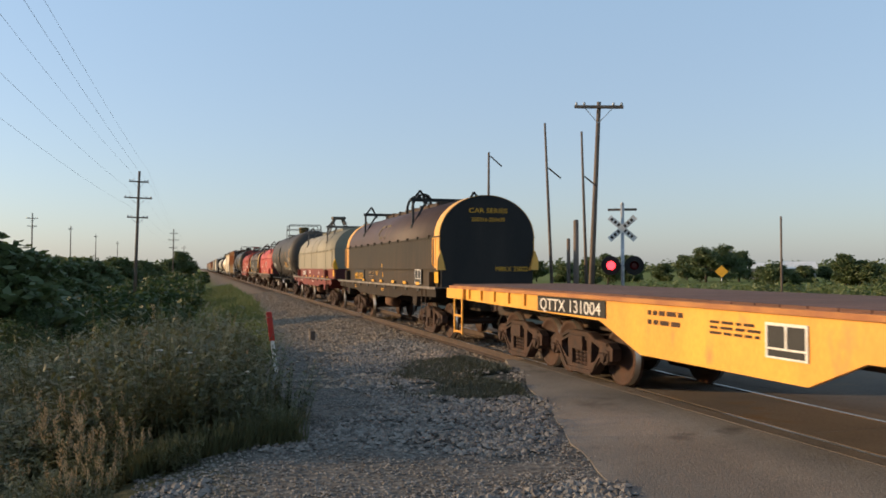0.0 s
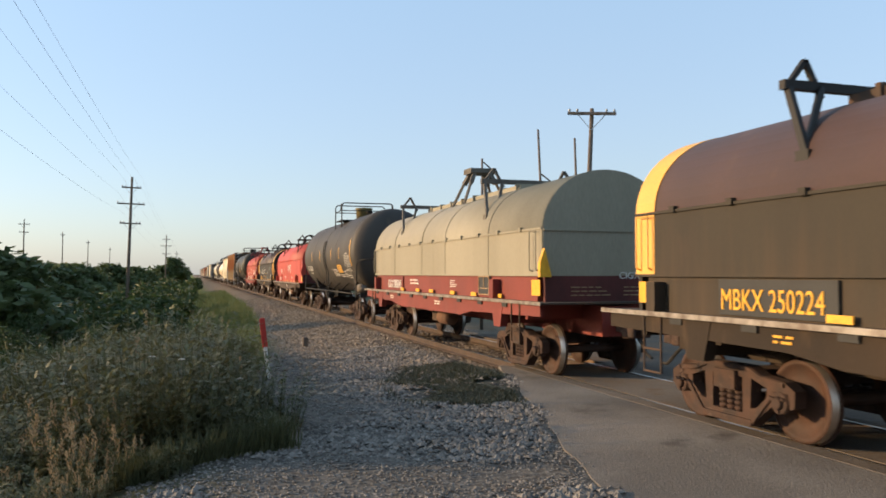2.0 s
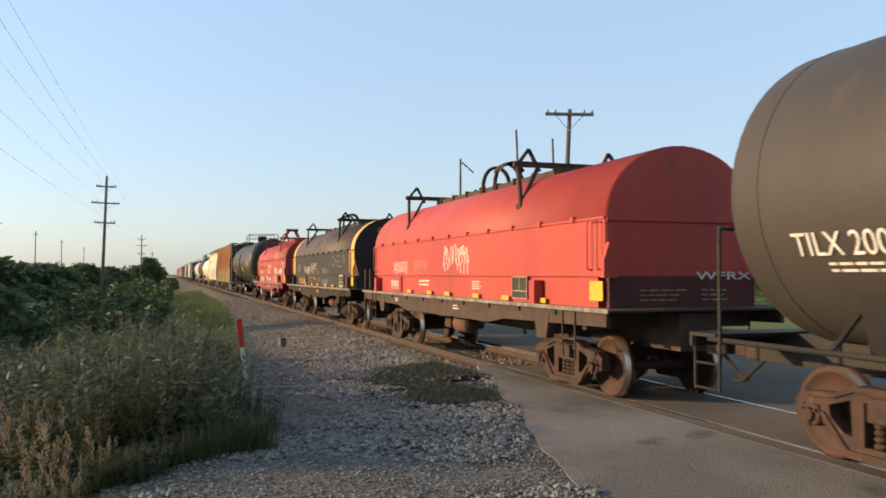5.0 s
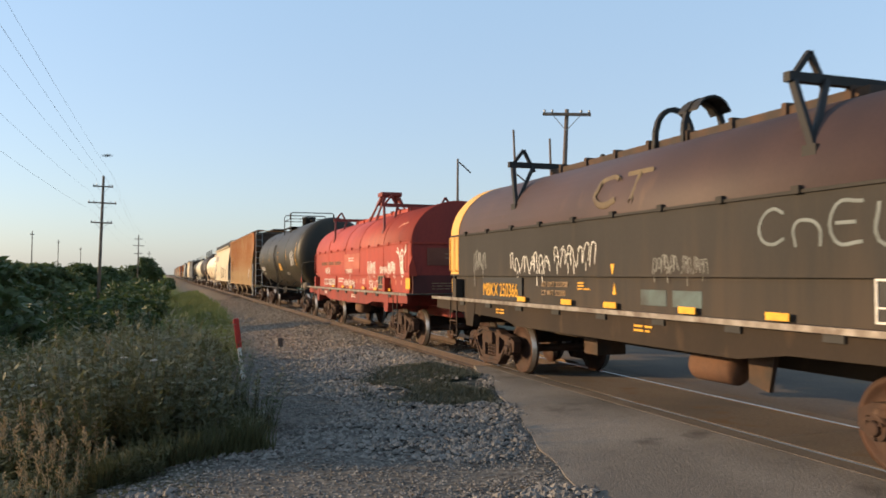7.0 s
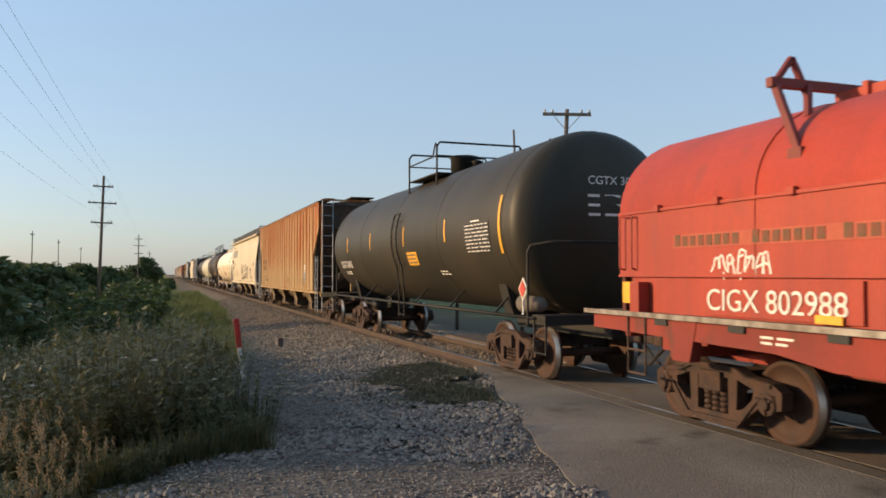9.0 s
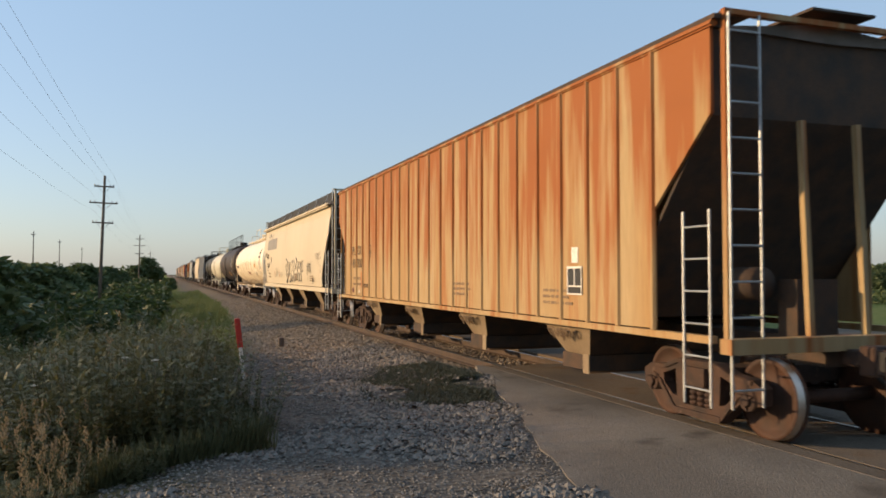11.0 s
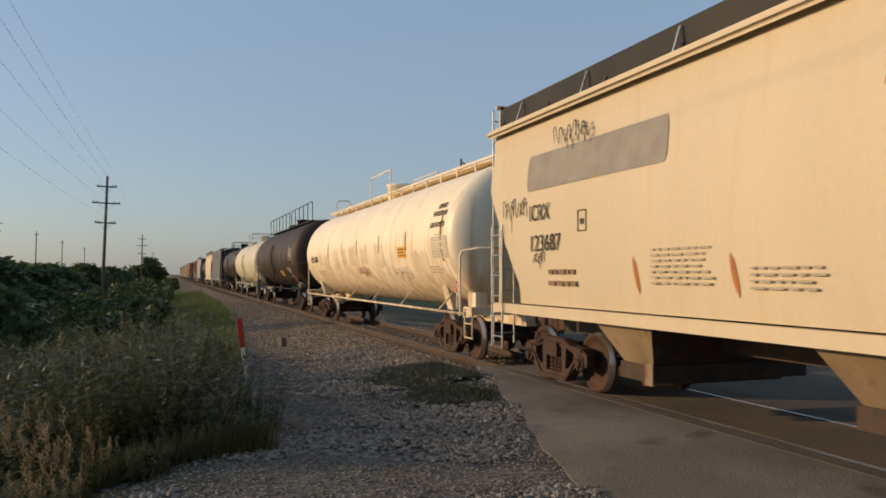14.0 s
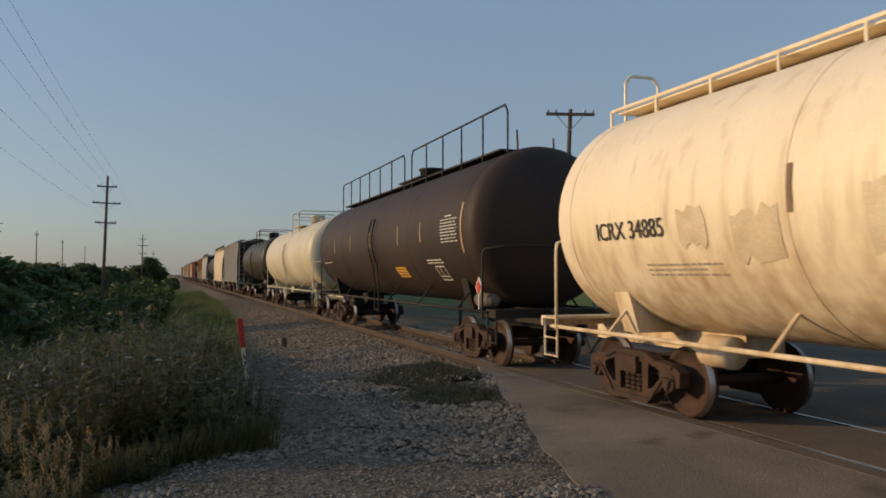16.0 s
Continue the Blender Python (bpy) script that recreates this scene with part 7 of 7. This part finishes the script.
# loose stones of the lay-by and the ballast shoulder
M_STONE = leaf_mat("crushed_stone", (0.08, 0.07, 0.061), (0.24, 0.215, 0.186), 0.95)
M_STONE.node_tree.nodes["Mix Shader"].inputs[0].default_value = 0.0
M_BALLAST = leaf_mat("tan_ballast", (0.12, 0.092, 0.066), (0.34, 0.27, 0.2), 0.95)
M_BALLAST.node_tree.nodes["Mix Shader"].inputs[0].default_value = 0.0


def stones(name, label, spots, material):
    verts, faces = [], []
    for x, y, z, s in spots:
        b0 = len(verts)
        q = [(0, 0, 0.8), (0.9, 0.2, 0), (-0.1, 1, 0.1), (-1, -0.1, 0), (0.1, -0.9, -0.1), (0, 0, -0.6)]
        a = rng.uniform(0, 6.28)
        ca, sa = math.cos(a), math.sin(a)
        for vx, vy, vz in q:
            vx, vy, vz = (v + rng.uniform(-0.25, 0.25) for v in (vx, vy, vz))
            verts.append((x + (vx * ca - vy * sa) * s, y + (vx * sa + vy * ca) * s, z + vz * s * 0.7))
        faces += [tuple(b0 + i for i in f) for f in ((0, 1, 2), (0, 2, 3), (0, 3, 4), (0, 4, 1), (5, 2, 1), (5, 3, 2), (5, 4, 3), (5, 1, 4))]
    me = bpy.data.meshes.new(name)
    me.from_pydata(verts, [], faces)
    me.materials.append(material)
    return tagged(new(name, me), label, "stones", kind="stuff")


spots = []
while len(spots) < 30000:
    y = 5.2 + 16 * rng.random() ** 1.5
    x = rng.uniform(-0.6, 6.0)
    lim = road_edge(y) if y < 14.5 else 5.6
    if not max(bank_edge(y) - 0.5, -0.6) < x < lim - 0.04 + rng.uniform(-0.1, 0.22):
        continue
    # a heap of coarser stone runs beside the road, the lay-by itself is finer
    if ((x - 4.35 - 0.12 * (y - 13.3)) ** 2 + ((y - 13.3) * 0.39) ** 2) < 0.9 and rng.random() < 0.85:
        continue
    heap = noise.noise((x * 0.5, y * 0.45, 7)) + 0.9 * smooth(1.7, 0.2, abs(x - lim + 1.2)) * smooth(6.8, 8.5, y)
    s = rng.uniform(0.011, 0.024) + (rng.uniform(0.0, 0.034) if heap > 0.2 else 0.0)
    if heap < 0.0 and rng.random() < 0.35:
        continue
    spots.append((x, y, ground_z(x, y) + s * 0.25 + (0.04 * smooth(0.3, 1.0, heap) if x < lim - 0.3 else 0.004), s))
stones("loose_gravel", "grey crushed stones in the lay-by", spots, M_STONE)
spots = []
while len(spots) < 26000:
    y = 13.0 + 55 * rng.random() ** 2.0
    x = rng.choice((TRACK_X - 1.6 - abs(rng.gauss(0, 1.3)), TRACK_X - 1.6 - abs(rng.gauss(0, 1.8)), TRACK_X + 1.6 + abs(rng.gauss(0, 0.6)), rng.uniform(TRACK_X - 0.7, TRACK_X + 0.7), TRACK_X - rng.uniform(0.9, 1.7)))
    if y < 15.2 and x > 4.6 or x < bank_edge(y) + 0.4:
        continue
    s = rng.uniform(0.02, 0.062)
    spots.append((x, y, ground_z(x, y) + s * 0.3, s))
stones("ballast_stones", "tan dusty ballast stones beside the rails", spots, M_BALLAST)

# sleepers
bm = B()
box(bm, TRACK_X - 1.3, TRACK_X + 1.3, -0.11, 0.11, -0.34, -0.171)
bmesh.ops.bevel(bm, geom=[e for e in bm.edges if e.calc_length() > 2], offset=0.012, segments=1, affect="EDGES")
SLEEPER = mesh_of("sleeper", bm, M_TIE)
for k in range(230):
    part("sleeper", SLEEPER, None, track, at=(rng.uniform(-0.04, 0.04), 15.2 + k * 0.53, rng.uniform(-0.006, 0)))

# red and white marker post, short stub post
ob = thing("marker_post", "leaning thin marker post, red above white", "marker post", at=(1.42, 15.3, ground_z(1.42, 15.3)))
ob.rotation_euler = (radians(3), radians(-7), 0)
bm = B()
box(bm, -0.035, 0.035, -0.02, 0.02, -0.3, 0.62)
bmesh.ops.bevel(bm, geom=bm.edges[:], offset=0.008, segments=1, affect="EDGES")
part("lower_half", bm, M_WHITE, ob, "white weathered lower half")
bm = B()
box(bm, -0.05, 0.05, -0.028, 0.028, 0.6, 1.16)
bmesh.ops.bevel(bm, geom=bm.edges[:], offset=0.012, segments=2, affect="EDGES")
part("upper_half", bm, M_RED_PAINT, ob, "bright red upper half")
bm = B()
box(bm, -0.08, 0.08, -0.08, 0.08, -0.3, 0.28)
bmesh.ops.bevel(bm, geom=bm.edges[:], offset=0.02, segments=1, affect="EDGES")
thing("stub_post", "short weathered stub post in the ballast", "post", at=(3.3, 24.0, ground_z(3.3, 24.0)), bm=bm, material=M_WOOD)


# a small dark insect that crosses close by
insect = thing("flying_insect", "small dark flying insect in the air", "insect", at=(6.0, 3.0, 6.0))
bm = B()
spin(bm, [(-0.012, 0.001), (-0.008, 0.003), (0.0, 0.0035), (0.008, 0.003), (0.012, 0.001)], (0, 0, 0), "x", 8)
part("insect_body", bm, M_BLACK, insect)
for q in (-1, 1):
    bm = B()
    prism(bm, [(-0.003, 0.001), (0.005, 0.001), (0.009, 0.0018), (-0.006, 0.0018)], q * 0.002, q * 0.016)
    part("wing", bm, M_GALV, insect)


# ---- motion: the train rolls past at a steady speed, its wheels turning ----
NEAR = [car for car, start in CARS if start < 215]


def motions():
    turn = SPEED / 0.457
    steps = [k * 0.06 for k in range(267)] + [16.0]
    first = {}
    for w in SPINNING:
        if w.parent.parent not in NEAR:
            continue
        key = w.location.y > 0
        if key not in first:
            at = w.location.copy()
            walk(w, [(t, Matrix.Translation(at) @ Matrix.Rotation(turn * t, 4, "X")) for t in steps])
            first[key] = w
        else:
            # the other wheels turn just as the first ones do
            w.rotation_mode = "QUATERNION"
            w.animation_data_create()
            w.animation_data.action = first[key].animation_data.action
            w.animation_data.action_slot = first[key].animation_data.action_slot
    for car, start in CARS:
        walk(car, [(t, pose(TRACK_X, start - SPEED * t, 0.04)) for t in (0.0, 4.0, 8.0, 12.0, 16.0)])

    walk(insect, [(0.0, pose(16.0, 14.0, 9.0)),
                  (6.3, pose(2.76, 3.29, 3.49)),
                  (6.5, pose(1.9, 3.34, 2.93)),
                  (6.7, pose(1.11, 3.24, 2.58)),
                  (6.9, pose(0.34, 2.94, 2.33)),
                  (7.0, pose(-0.17, 2.67, 2.21)),
                  (7.2, pose(-0.94, 2.2, 2.04)),
                  (16.0, pose(-9.0, -3.0, 3.0))])


motions()
